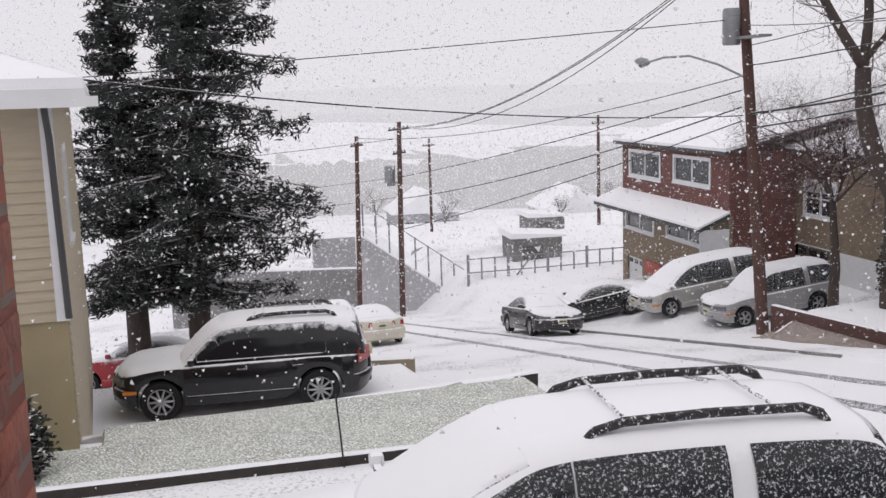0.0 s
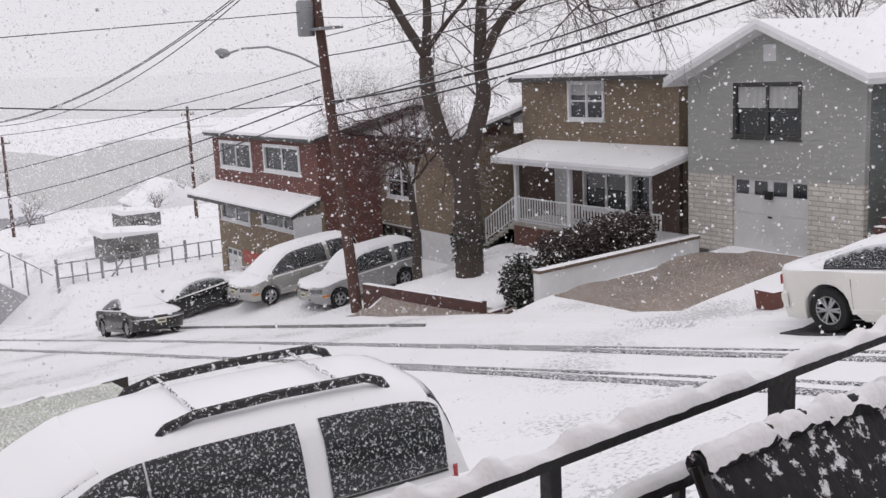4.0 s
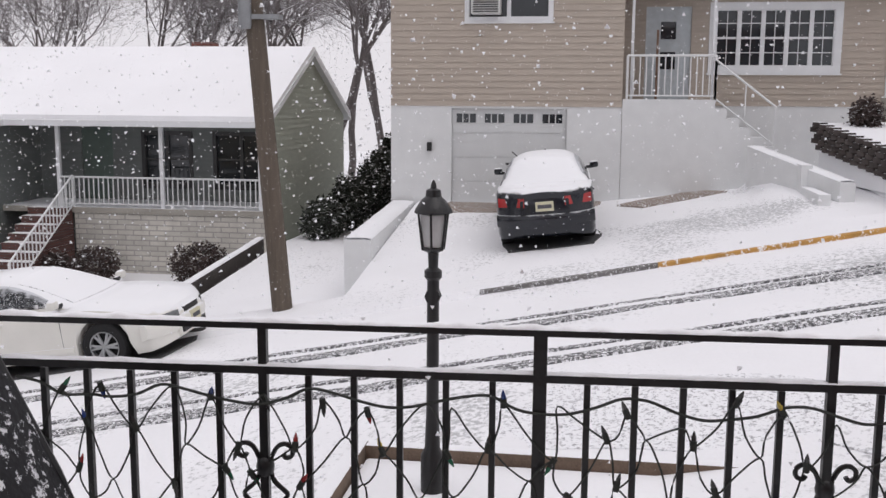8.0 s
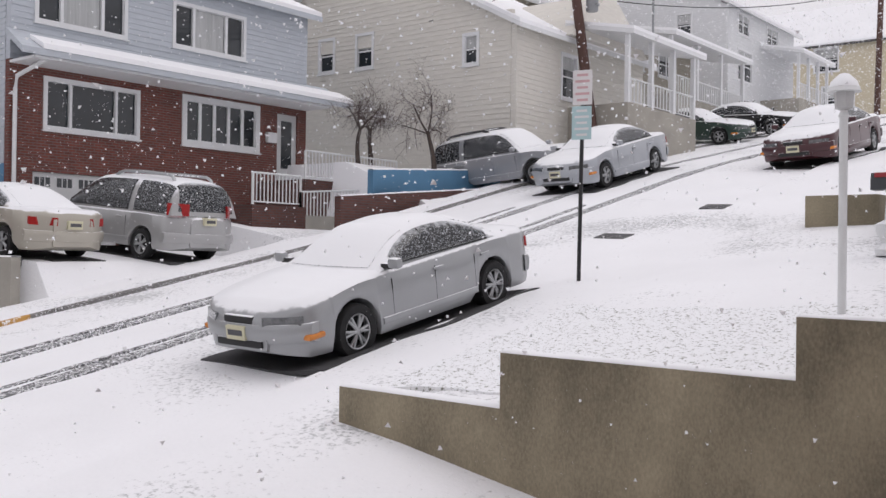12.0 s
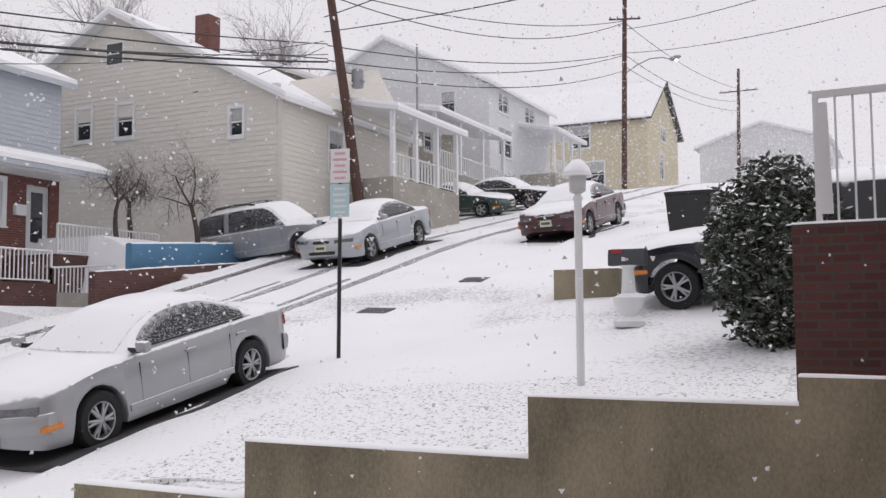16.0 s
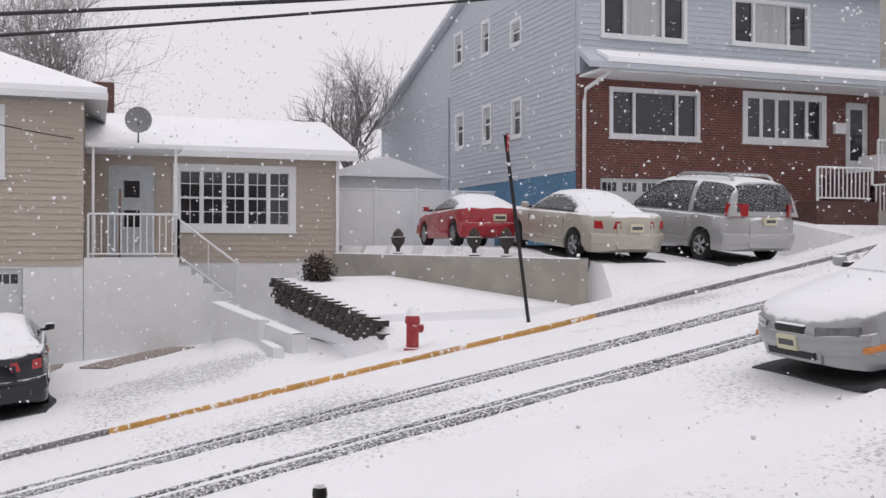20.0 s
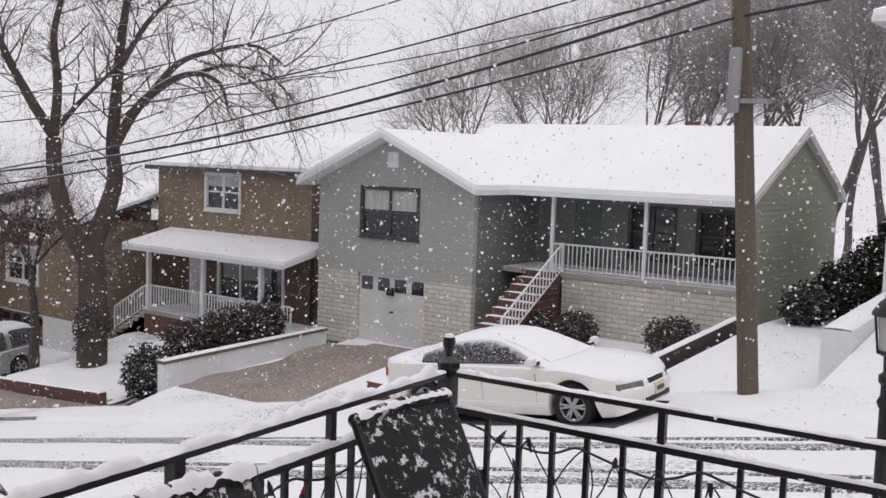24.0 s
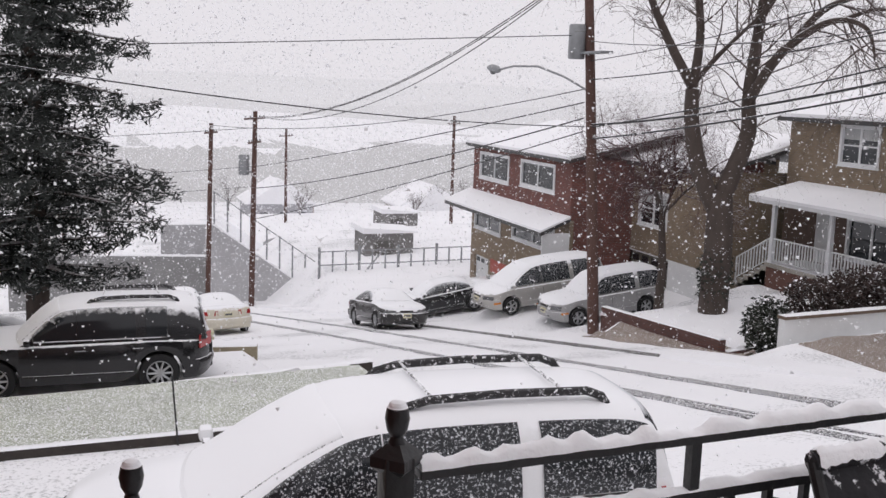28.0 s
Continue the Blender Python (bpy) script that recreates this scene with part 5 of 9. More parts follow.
CAR_GLASS = mat("car_glass", (0.015, 0.017, 0.02), 0.1, 0.2, 2, 0.0, snow=0.75, speck=0.47, edge=0.1, flakes=48.0, snow_tint=(0.6, 0.62, 0.65))
CAR_GLASS_CLEAR = mat("car_glass_clear", (0.015, 0.017, 0.02), 0.08, 0.2, 2, 0.0, snow=0.6, speck=0.1, edge=0.1)
CAR_GLASS_SNOWY = mat("car_glass_snowy", (0.02, 0.022, 0.025), 0.15, 0.2, 2, 0.05, snow=0.45, speck=0.82, edge=0.1)
RUBBER = mat("tyre_rubber", (0.014, 0.014, 0.015), 0.85, 0.2, 12, 0.3, speck=0.12)
RIM = mat("alloy_rim", (0.42, 0.43, 0.44), 0.35, 0.1, 4, 0.05, metal=0.6)
TRIM_BLACK = mat("black_plastic", (0.02, 0.02, 0.021), 0.6, 0.15, 8, 0.15, snow=0.72, speck=0.08)
RAIL_BLACK = mat("roof_rail_black", (0.016, 0.016, 0.017), 0.55, 0.15, 8, 0.15, speck=0.42)
LAMP_CLEAR = mat("lamp_clear", (0.13, 0.135, 0.14), 0.1, 0.5, 14, 0.1, coat=0.6, speck=0.1)
LAMP_RED = mat("lamp_red", (0.36, 0.02, 0.02), 0.2, 0.2, 12, 0.1, coat=0.5, speck=0.12)
LAMP_AMBER = mat("lamp_amber", (0.65, 0.22, 0.03), 0.2, 0.2, 12, 0.1, coat=0.5)
PLATE = mat("number_plate", (0.62, 0.59, 0.42), 0.5, 0.08, 5, 0.05)
PLATE_INK = mat("plate_ink", (0.08, 0.08, 0.09), 0.5)
CHROME = mat("chrome", (0.6, 0.6, 0.61), 0.15, 0.05, 4, 0.0, metal=1.0)
WHEELS = {}


def wheel_meshes(r, w, spokes):
    key = (r, w, spokes)
    if key not in WHEELS:
        ty = lathe(bmesh.new(), [(r * 0.66, -w / 2), (r * 0.94, -w / 2), (r, -w * 0.32), (r, w * 0.32), (r * 0.94, w / 2), (r * 0.66, w / 2), (r * 0.62, 0.0)], sides=28, axis="y")
        rim = bmesh.new()
        lathe(rim, [(r * 0.66, w * 0.42), (r * 0.63, w * 0.47), (r * 0.595, w * 0.44), (r * 0.585, w * 0.1), (r * 0.65, w * 0.1)], sides=28, axis="y", cap=False)
        for k in range(spokes):
            a = 2 * math.pi * k / spokes
            for da in ((-0.16, 0.16) if spokes <= 6 else (0,)):
                c0, s0, c1, s1 = math.cos(a), math.sin(a), math.cos(a + da), math.sin(a + da)
                rod(rim, [(c0 * r * 0.1, w * 0.4, s0 * r * 0.1), (c1 * r * 0.6, w * 0.36, s1 * r * 0.6)], [r * 0.07, r * 0.05], 6)
        lathe(rim, [(r * 0.16, w * 0.3), (r * 0.16, w * 0.42), (r * 0.1, w * 0.46)], sides=14, axis="y")
        hub = lathe(bmesh.new(), [(r * 0.64, -w * 0.3), (r * 0.64, w * 0.1)], sides=20, axis="y")
        WHEELS[key] = (mesh("tyre", ty, RUBBER), mesh("rim", rim, RIM), mesh("wheel", hub, DARK))
    return WHEELS[key]


CAR_KINDS = {
    # deck: the bonnet and boot line; top: the roof's side profile; both as shares of length (from the middle) and height
    "sedan": dict(deck=[(-0.5, 0.56), (-0.49, 0.64), (-0.46, 0.685), (-0.40, 0.70), (-0.28, 0.69), (0.17, 0.665), (0.28, 0.645), (0.38, 0.605), (0.45, 0.56), (0.485, 0.50), (0.5, 0.43)], top=[(0.225, 0.655), (0.09, 0.95), (-0.05, 1.005), (-0.19, 0.965), (-0.365, 0.665)], belt=0.655, axles=(0.30, -0.275), square=3.4, lean=0.24, pillars=(-0.005,), quarter=0.14),
    "suv": dict(deck=[(-0.5, 0.48), (-0.496, 0.55), (-0.48, 0.59), (-0.42, 0.60), (0.2, 0.59), (0.32, 0.58), (0.42, 0.555), (0.47, 0.52), (0.492, 0.47), (0.5, 0.40)], top=[(0.255, 0.585), (0.12, 0.955), (0.0, 1.0), (-0.25, 1.0), (-0.42, 0.975), (-0.46, 0.9), (-0.487, 0.585)], belt=0.585, axles=(0.315, -0.285), square=4.6, lean=0.17, pillars=(0.02, -0.2), quarter=0.16),
    "wagon": dict(deck=[(-0.5, 0.48), (-0.496, 0.55), (-0.48, 0.59), (-0.42, 0.60), (0.2, 0.59), (0.32, 0.58), (0.42, 0.555), (0.47, 0.52), (0.492, 0.47), (0.5, 0.40)], top=[(0.315, 0.585), (0.125, 0.945), (0.0, 1.0), (-0.25, 1.0), (-0.42, 0.975), (-0.46, 0.9), (-0.487, 0.585)], belt=0.585, axles=(0.315, -0.285), square=4.6, lean=0.17, pillars=(0.02, -0.2), quarter=0.16),
    "van": dict(deck=[(-0.5, 0.44), (-0.496, 0.51), (-0.48, 0.55), (-0.42, 0.57), (0.3, 0.56), (0.38, 0.54), (0.45, 0.50), (0.485, 0.45), (0.5, 0.38)], top=[(0.36, 0.555), (0.17, 0.945), (0.02, 1.0), (-0.28, 1.0), (-0.43, 0.965), (-0.47, 0.88), (-0.49, 0.555)], belt=0.555, axles=(0.32, -0.28), square=4.2, lean=0.18, pillars=(0.06, -0.17), quarter=0.16),
    "coupe": dict(deck=[(-0.5, 0.58), (-0.49, 0.665), (-0.46, 0.71), (-0.40, 0.72), (-0.28, 0.70), (0.17, 0.665), (0.28, 0.645), (0.38, 0.605), (0.45, 0.555), (0.485, 0.50), (0.5, 0.43)], top=[(0.24, 0.66), (0.07, 0.955), (-0.06, 1.01), (-0.21, 0.945), (-0.41, 0.68)], belt=0.66, axles=(0.30, -0.275), square=3.2, lean=0.26, pillars=(-0.03,), quarter=0.2),
}


def car(name, kind, size, color, m, label, spokes=5, wheel_r=0.32, rails=False, glass=None, seams=True, amber=True, plate_back=True, plate_front=True, base_wheel=None, clad=False, mirror=None, wipers=False, category="car", rail_mat=None, chrome=False, quarter=None):
    """A whole car: moulded body with open wheel arches, cabin, glass, lamps, trims and four wheels."""
    ln, wd, ht = size
    k = CAR_KINDS[kind]
    hw = wd / 2
    glass = glass or CAR_GLASS
    ob = thing(name, m, label, category, "parked cars")
    fx, rx = k["axles"][0] * ln, k["axles"][1] * ln
    if base_wheel:
        mid = (fx + rx) / 2
        fx, rx = mid + base_wheel / 2, mid - base_wheel / 2
    ra = wheel_r + 0.055
    low = 0.19 if kind in ("sedan", "coupe") else 0.25

    def deck(x):
        return float(np.interp(x / ln, [q[0] for q in k["deck"]], [q[1] for q in k["deck"]])) * ht

    def bottom(x):
        z = low + 0.1 * (max(0, abs(x / ln) - 0.42) / 0.08) ** 2
        for c in (fx, rx):
            d = abs(x - c)
            if d < ra:
                z = max(z, wheel_r + math.sqrt(ra * ra - d * d))
        return z
    xs = sorted({round(v, 4) for v in [q[0] * ln for q in k["deck"]] + [ln * (i / 20 - 0.5) for i in range(21)] + [s * ln * (0.5 - q) for q in (0.003, 0.0085, 0.016, 0.026, 0.037, 0.06) for s in (1, -1)] + [c + ra * s for c in (fx, rx) for s in (-1, -0.999, -0.92, -0.75, -0.5, -0.2, 0.2, 0.5, 0.75, 0.92, 0.999, 1)]})
    bm = bmesh.new()
    rings = []
    for x in xs:
        e = abs(x / ln) * 2
        w = hw * (1 - 0.02 * e) * max(0.5, min(1.0, ((1 - e) / 0.14) ** (1 / 3) if e < 1 else 0.0))
        zd = deck(x)
        zs = zd - 0.035 - 0.05 * (e > 0.5) * (e - 0.5)
        zb = bottom(x)
        zs = max(zs, zb + 0.05)
        half = [(0.0, zb), (w * 0.78, zb), (w * 0.97, zb + 0.01), (w, zb + min(0.09, (zs - zb) * 0.3)), (w * 1.0, zb + (zs - zb) * 0.55), (w * 0.985, zs - 0.05 * (zs - zb)), (w * 0.955, zs), (w * 0.86, zd), (w * 0.45, zd + 0.018), (0.0, zd + 0.022)]
        ring = [bm.verts.new((x, y, z)) for y, z in half] + [bm.verts.new((x, -y, z)) for y, z in half[-2:0:-1]]
        rings.append(ring)
    n = len(rings[0])
    for r0, r1 in zip(rings, rings[1:]):
        for i in range(n):
            bm.faces.new((r0[i], r0[(i + 1) % n], r1[(i + 1) % n], r1[i]))
    bm.faces.new(rings[0])
    bm.faces.new(rings[-1][::-1])
    body = part("body", bm, color, ob, smooth=42)
    # cabin: a curved greenhouse drawn along its side profile
    prof = [(x * ln, z * ht) for x, z in k["top"]]
    for _ in range(3):
        prof = [prof[0]] + [q for (xa, za), (xb, zc) in zip(prof, prof[1:]) for q in ((xa * 0.75 + xb * 0.25, za * 0.75 + zc * 0.25), (xa * 0.25 + xb * 0.75, za * 0.25 + zc * 0.75))] + [prof[-1]]
    bf, br = prof[0][0], prof[-1][0]
    rf, rr = k["top"][1][0] * ln, k["top"][-2][0] * ln
    zb, zt = k["belt"] * ht - 0.02, ht
    wb, ex, tum = hw * 0.935, k["square"], k["lean"]
    wr = wb * (1 - tum) * 0.93
    px_, pz_ = [q[0] for q in prof][::-1], [q[1] for q in prof][::-1]

    def top_z(x):
        return float(np.interp(x, px_, pz_))

    def cab(x, z, off=0.0):
        """The side of the cabin at a place along the car and a height."""
        h = max(top_z(x) - zb, 0.02)
        q = min(max((z - zb) / h, 0.0), 1.0)
        return wb * (1 - q ** ex) ** (1 / ex) * (1 - tum * (z - zb) / (zt - zb)) + off

    def bow(x, y):
        """Screens curve back towards the sides."""
        f = min(1.0, max(0.0, (x - rf + 0.5) / 0.5))
        g = min(1.0, max(0.0, (rr + 0.4 - x) / 0.4))
        return x + (0.09 * g - 0.15 * f) * (y / wb) ** 2

    def cab_pt(x, th, off=0.0):
        h = max(top_z(x) - zb, 0.0)
        c, sn = math.cos(th), math.sin(th)
        z = zb + h * abs(sn) ** (2 / ex)
        y = wb * math.copysign(abs(c) ** (2 / ex), c) * (1 - tum * (z - zb) / (zt - zb))
        return (bow(x, y), y, z + off)
    bm = bmesh.new()
    angles = [radians(v) for v in (0, 4, 8, 13, 18, 24, 30, 36, 41, 45, 50, 58, 70, 80, 90, 100, 110, 122, 130, 135, 139, 144, 150, 156, 162, 167, 172, 176, 180)]
    stations = sorted(set(px_) | {br + (bf - br) * i / 24 for i in range(25)})
    rs = [[bm.verts.new(cab_pt(x, th)) for th in angles] for x in stations]
    for a, b in zip(rs, rs[1:]):
        for i in range(len(angles) - 1):
            bm.faces.new((a[i], a[i + 1], b[i + 1], b[i]))
    part("roof", bm, color, ob, smooth=60)

    def patch(pname, rows, mtl, push, thick=0.01):
        """A thin curved sheet through rows of points, pushed out from the body."""
        b = bmesh.new()
        out = [[b.verts.new(Vector(q) + push) for q in row] for row in rows]
        inn = [[b.verts.new(Vector(q) + push * (1 - thick / max(push.length, 1e-6))) for q in row] for row in rows]
        m, n2 = len(rows), len(rows[0])
        for i in range(m - 1):
            for j in range(n2 - 1):
                b.faces.new((out[i][j], out[i + 1][j], out[i + 1][j + 1], out[i][j + 1]))
                b.faces.new((inn[i][j], inn[i][j + 1], inn[i + 1][j + 1], inn[i + 1][j]))
        for i in range(m - 1):
            for j in (0, n2 - 1):
                b.faces.new((out[i][j], inn[i][j], inn[i + 1][j], out[i + 1][j]))
        for j in range(n2 - 1):
            for i in (0, m - 1):
                b.faces.new((out[i][j], out[i][j + 1], inn[i][j + 1], inn[i][j]))
        return part(pname, b, mtl, ob, smooth=60)
    z0 = zb + 0.07
    lid = 0.12 if kind in ("sedan", "coupe") else 0.13

    def head(x):
        return min(top_z(x) - lid * (0.45 + 0.55 * (top_z(x) - zb) / (zt - zb)), zt - lid)
    fit = [x for x in np.linspace(br, bf, 240) if head(x) - z0 > 0.035]
    wa, wz = fit[0] + (quarter or k["quarter"]), fit[-1] - 0.06
    cuts = [(wz, wz)] + [(c * ln, c * ln) for c in k["pillars"] if c * ln > wa + 0.3] + [(wa, wa)]
    for i, ((a0, _), (b0, _)) in enumerate(zip(cuts, cuts[1:])):
        ga, gb = (0.0 if i == 0 else 0.008), (0.0 if i == len(cuts) - 2 else 0.008)
        if i == 2:
            ga = 0.17
        xs_ = np.linspace(b0 + gb, a0 - ga, 15)
        for s in (1, -1):
            rows = []
            for x in xs_:
                h = max(head(x), z0 + 0.02)
                rows.append([(bow(x, cab(x, z)), s * cab(x, z), z) for z in [z0 + (h - z0) * q / 8 for q in range(9)]])
            patch("side_window", rows, glass, Vector((0, 0.015 * s, 0.006)))
            patch("window_seal", [[(bow(x, cab(x, z0)), s * cab(x, z), z) for z in (z0 - 0.02, z0)] for x in xs_], TRIM_BLACK, Vector((0, 0.017 * s, 0)))

    if chrome:
        for s in (1, -1):
            xs_ = np.linspace(wa, wz, 24)
            loop = [(x, z0) for x in xs_[::-1]] + [(x, max(head(x), z0 + 0.02) + 0.012) for x in xs_] + [(wz, z0)]
            part("window_trim", rod(bmesh.new(), [(bow(x, cab(x, z)), s * (cab(x, z) + 0.014), z) for x, z in loop], 0.011, 6), CHROME, ob, "bright chrome window surround")

    def screen(pname, x0, x1, mtl, push, t0=46):
        ang = [radians(t0 + (180 - 2 * t0) * i / 12) for i in range(13)]
        sel = [x for x in stations if min(x0, x1) < x < max(x0, x1)]
        sel = [min(x0, x1)] + sel + [max(x0, x1)]
        return patch(pname, [[cab_pt(x, th) for th in ang] for x in sel], mtl, push)
    hit = [x for x in np.linspace(bf, rf - 0.3, 200) if top_z(x) < zb + (zt - zb) * 0.9]
    screen("windscreen", bf - 0.06, hit[-1], CAR_GLASS_SNOWY, Vector((0.006, 0, 0.008)))
    hit = [x for x in np.linspace(br, rr + 0.3, 200) if zb + (zt - zb) * 0.14 < top_z(x) < zb + (zt - zb) * 0.88]
    screen("rear_window", hit[0], hit[-1], CAR_GLASS_SNOWY if kind in ("sedan", "coupe") else glass, Vector((-0.008, 0, 0.005)))
    # wheels
    ty, rm, hubm = wheel_meshes(wheel_r, 0.21, spokes)
    for cx in (fx, rx):
        for s in (1, -1):
            wh = part("wheel", hubm, None, ob)
            wh.matrix_basis = pose(cx, s * (hw - 0.125), wheel_r, 0, 0, 0 if s > 0 else 180)
            part("tyre", ty, None, wh)
            part("rim", rm, None, wh)
    # lamps, bumpers, grille, plates, mirrors, handles

    def plan(y):
        return ln / 2 * (1 - 0.14 * min(1.0, abs(y) / hw) ** 3)
    zd_f, zd_b = deck(0.47 * ln), deck(-0.49 * ln)
    for s in (1, -1):
        yl = s * hw * 0.66
        lamp = bmesh.new()
        zl = deck(0.47 * ln) - 0.1
        hexa(lamp, [(ln * 0.43, yl - 0.2, zl - 0.11), (ln * 0.43, yl + 0.2, zl - 0.11), (plan(yl + 0.2) + 0.035, yl + 0.2, zl - 0.11), (plan(yl - 0.2) + 0.035, yl - 0.2, zl - 0.11), (ln * 0.43, yl - 0.2, zl + 0.03), (ln * 0.43, yl + 0.2, zl + 0.03), (plan(yl + 0.2) + 0.022, yl + 0.2, zl + 0.02), (plan(yl - 0.2) + 0.022, yl - 0.2, zl + 0.02)])
        hl = part("headlight", lamp, LAMP_CLEAR, ob)
        if amber:
            b = bmesh.new()
            box(b, plan(hw * 0.9) - 0.22, plan(hw * 0.9) + 0.035, s * hw * 0.9 - 0.1, s * hw * 0.9 + 0.098, zl - 0.25, zl - 0.18, bevel=0.025)
            part("indicator", b, LAMP_AMBER, ob)
        b = bmesh.new()
        if kind in ("suv", "van", "wagon"):
            zt_ = 0.545 * ht if kind != "van" else 0.62 * ht
            y0, y1 = sorted((s * hw * 0.55, s * hw * 0.95))
            hexa(b, [(-ln * 0.44, y0, zt_ - 0.12), (-ln * 0.44, y1, zt_ - 0.12), (-plan(y1) - 0.03, y1, zt_ - 0.12), (-plan(y0) - 0.03, y0, zt_ - 0.12), (-ln * 0.44, y0, zt_ + 0.13), (-ln * 0.44, y1, zt_ + 0.13), (-plan(y1) - 0.024, y1, zt_ + 0.13), (-plan(y0) - 0.024, y0, zt_ + 0.13)])
        else:
            y0, y1 = sorted((s * hw * 0.4, s * hw * 0.93))
            hexa(b, [(-ln * 0.44, y0, zd_b - 0.2), (-ln * 0.44, y1, zd_b - 0.2), (-plan(y1) - 0.03, y1, zd_b - 0.22), (-plan(y0) - 0.03, y0, zd_b - 0.22), (-ln * 0.44, y0, zd_b - 0.06), (-ln * 0.44, y1, zd_b - 0.06), (-plan(y1) - 0.022, y1, zd_b - 0.07), (-plan(y0) - 0.022, y0, zd_b - 0.07)])
        part("tail_light", b, LAMP_RED, ob)
        b = bmesh.new()
        mx = bf - 0.28
        box(b, mx - 0.06, mx + 0.06, *sorted((s * (hw + 0.0), s * (hw + 0.17))), zb + 0.035, zb + 0.165, bevel=0.04)
        mr = part("wing_mirror", b, mirror or color, ob)
        b = bmesh.new()
        box(b, mx - 0.03, mx + 0.03, s * (hw - 0.12), s * (hw + 0.05), zb + 0.03, zb + 0.09)
        part("mirror_arm", b, TRIM_BLACK, mr)
        for hx in ((bf + rf) / 2 - 0.85, (bf + rf) / 2 - 1.85):
            if kind == "coupe" and hx < 0 - 0.9:
                continue
            b = bmesh.new()
            box(b, hx - 0.1, hx + 0.1, s * (hw * 0.99), s * (hw + 0.018), zb - 0.14, zb - 0.105, bevel=0.008)
            part("door_handle", b, color, ob)
        if seams:
            for sx in (bf - 0.3, cuts[1][0], min(cuts[2][0], cuts[1][0] - 0.8) if len(cuts) > 3 else rx + ra + 0.06):
                b = bmesh.new()
                yw = hw * (1 - 0.04 * abs(sx / ln))
                box(b, sx - 0.0025, sx + 0.0025, s * (yw - 0.02), s * (yw + 0.0012), low + 0.16, zb - 0.09)
                part("door_seam", b, TRIM_BLACK, ob, smooth=0)
        b = bmesh.new()
        box(b, rx + ra + 0.04, fx - ra - 0.04, s * (hw - 0.03), s * (hw + 0.014), low + 0.12 if not clad else low, low + 0.2, bevel=0.008)
        part("side_moulding", b, TRIM_BLACK if clad else color, ob)
    for e, nm in ((1, "front_bumper"), (-1, "rear_bumper")):
        b = bmesh.new()
        zz = 0.36 * ht if kind in ("sedan", "coupe") else 0.31 * ht
        rows = []
        for i in range(25):
            y = hw * 0.985 * math.sin((i / 24 - 0.5) * math.pi)
            xo = plan(y)
            rows.append([b.verts.new((e * (xo + dx), y, zz + dz)) for dx, dz in ((-0.06, -0.15), (0.02, -0.13), (0.05, -0.04), (0.05, 0.03), (0.02, 0.075), (-0.06, 0.08))])
        for r0_, r1_ in zip(rows, rows[1:]):
            for q in range(6):
                b.faces.new((r0_[q], r0_[(q + 1) % 6], r1_[(q + 1) % 6], r1_[q]))
        b.faces.new(rows[0])
        b.faces.new(rows[-1])
        part(nm, b, color if not clad else TRIM_BLACK, ob)
    b = bmesh.new()
    box(b, ln * 0.46, ln * 0.503, -hw * 0.27, hw * 0.27, zd_f - 0.17, zd_f - 0.07, bevel=0.03)
    part("grille", b, TRIM_BLACK, ob)
    b = bmesh.new()
    zi = 0.36 * ht - 0.16
    box(b, ln * 0.45, ln * 0.5 + 0.028, -hw * 0.42, hw * 0.42, zi - 0.03, zi + 0.06, bevel=0.015)
    part("air_intake", b, TRIM_BLACK, ob)
    for e, on in ((1, plate_front), (-1, plate_back)):
        if not on:
            continue
        zp = 0.33 * ht + 0.02 if e > 0 else (0.5 * ht if kind in ("sedan", "coupe", "suv", "van", "wagon") else 0.4 * ht)
        yo = 0.0
        b = bmesh.new()
        x0, x1 = sorted((e * ln * 0.48, e * (ln * 0.512 + 0.008)))
        box(b, x0, x1, yo - 0.155, yo + 0.155, zp - 0.08, zp + 0.08, bevel=0.005)
        pl = part("number_plate", b, PLATE, ob)
        b = bmesh.new()
        x0, x1 = sorted((e * (ln * 0.512 + 0.008), e * (ln * 0.512 + 0.011)))
        box(b, x0, x1, yo - 0.12, yo + 0.12, zp - 0.03, zp + 0.035)
        part("plate_bar", b, PLATE_INK, pl)
    if rails:
        rmat = rail_mat or RAIL_BLACK
        for s in (1, -1):
            y = s * (wr - 0.17)
            b = bmesh.new()
            xa, xb = rr + 0.42, rf - 0.62
            rod(b, [(xa, y, ht - 0.12), (xa + 0.07, y, ht - 0.02), (xa + 0.2, y, ht + 0.03), ((xa + xb) / 2, y, ht + 0.045), (xb - 0.3, y, ht + 0.03), (xb - 0.1, y, ht - 0.02), (xb, y, ht - 0.12)], 0.036, 8)
            rl = part("roof_rail", b, rmat, ob)
        for x in (rr + 0.8, rf - 0.95):
            b = bmesh.new()
            rod(b, [(x, -(wr - 0.17), ht + 0.035), (x, wr - 0.17, ht + 0.035)], 0.014, 6)
            part("cross_bar", b, mat("snowy_bar", (0.05, 0.05, 0.05), 0.6, 0.2, 8, 0.1, speck=0.8), ob)
    if wipers:
        b = bmesh.new()
        for y in (-0.35, 0.3):
            rod(b, [(bf - 0.08, y, zb + 0.08), (bf + 0.5 * (rf - bf), y + 0.35, zb + 0.5 * (zt - zb) + 0.2)], 0.012, 5)
        part("wiper", b, TRIM_BLACK, ob)
    return ob


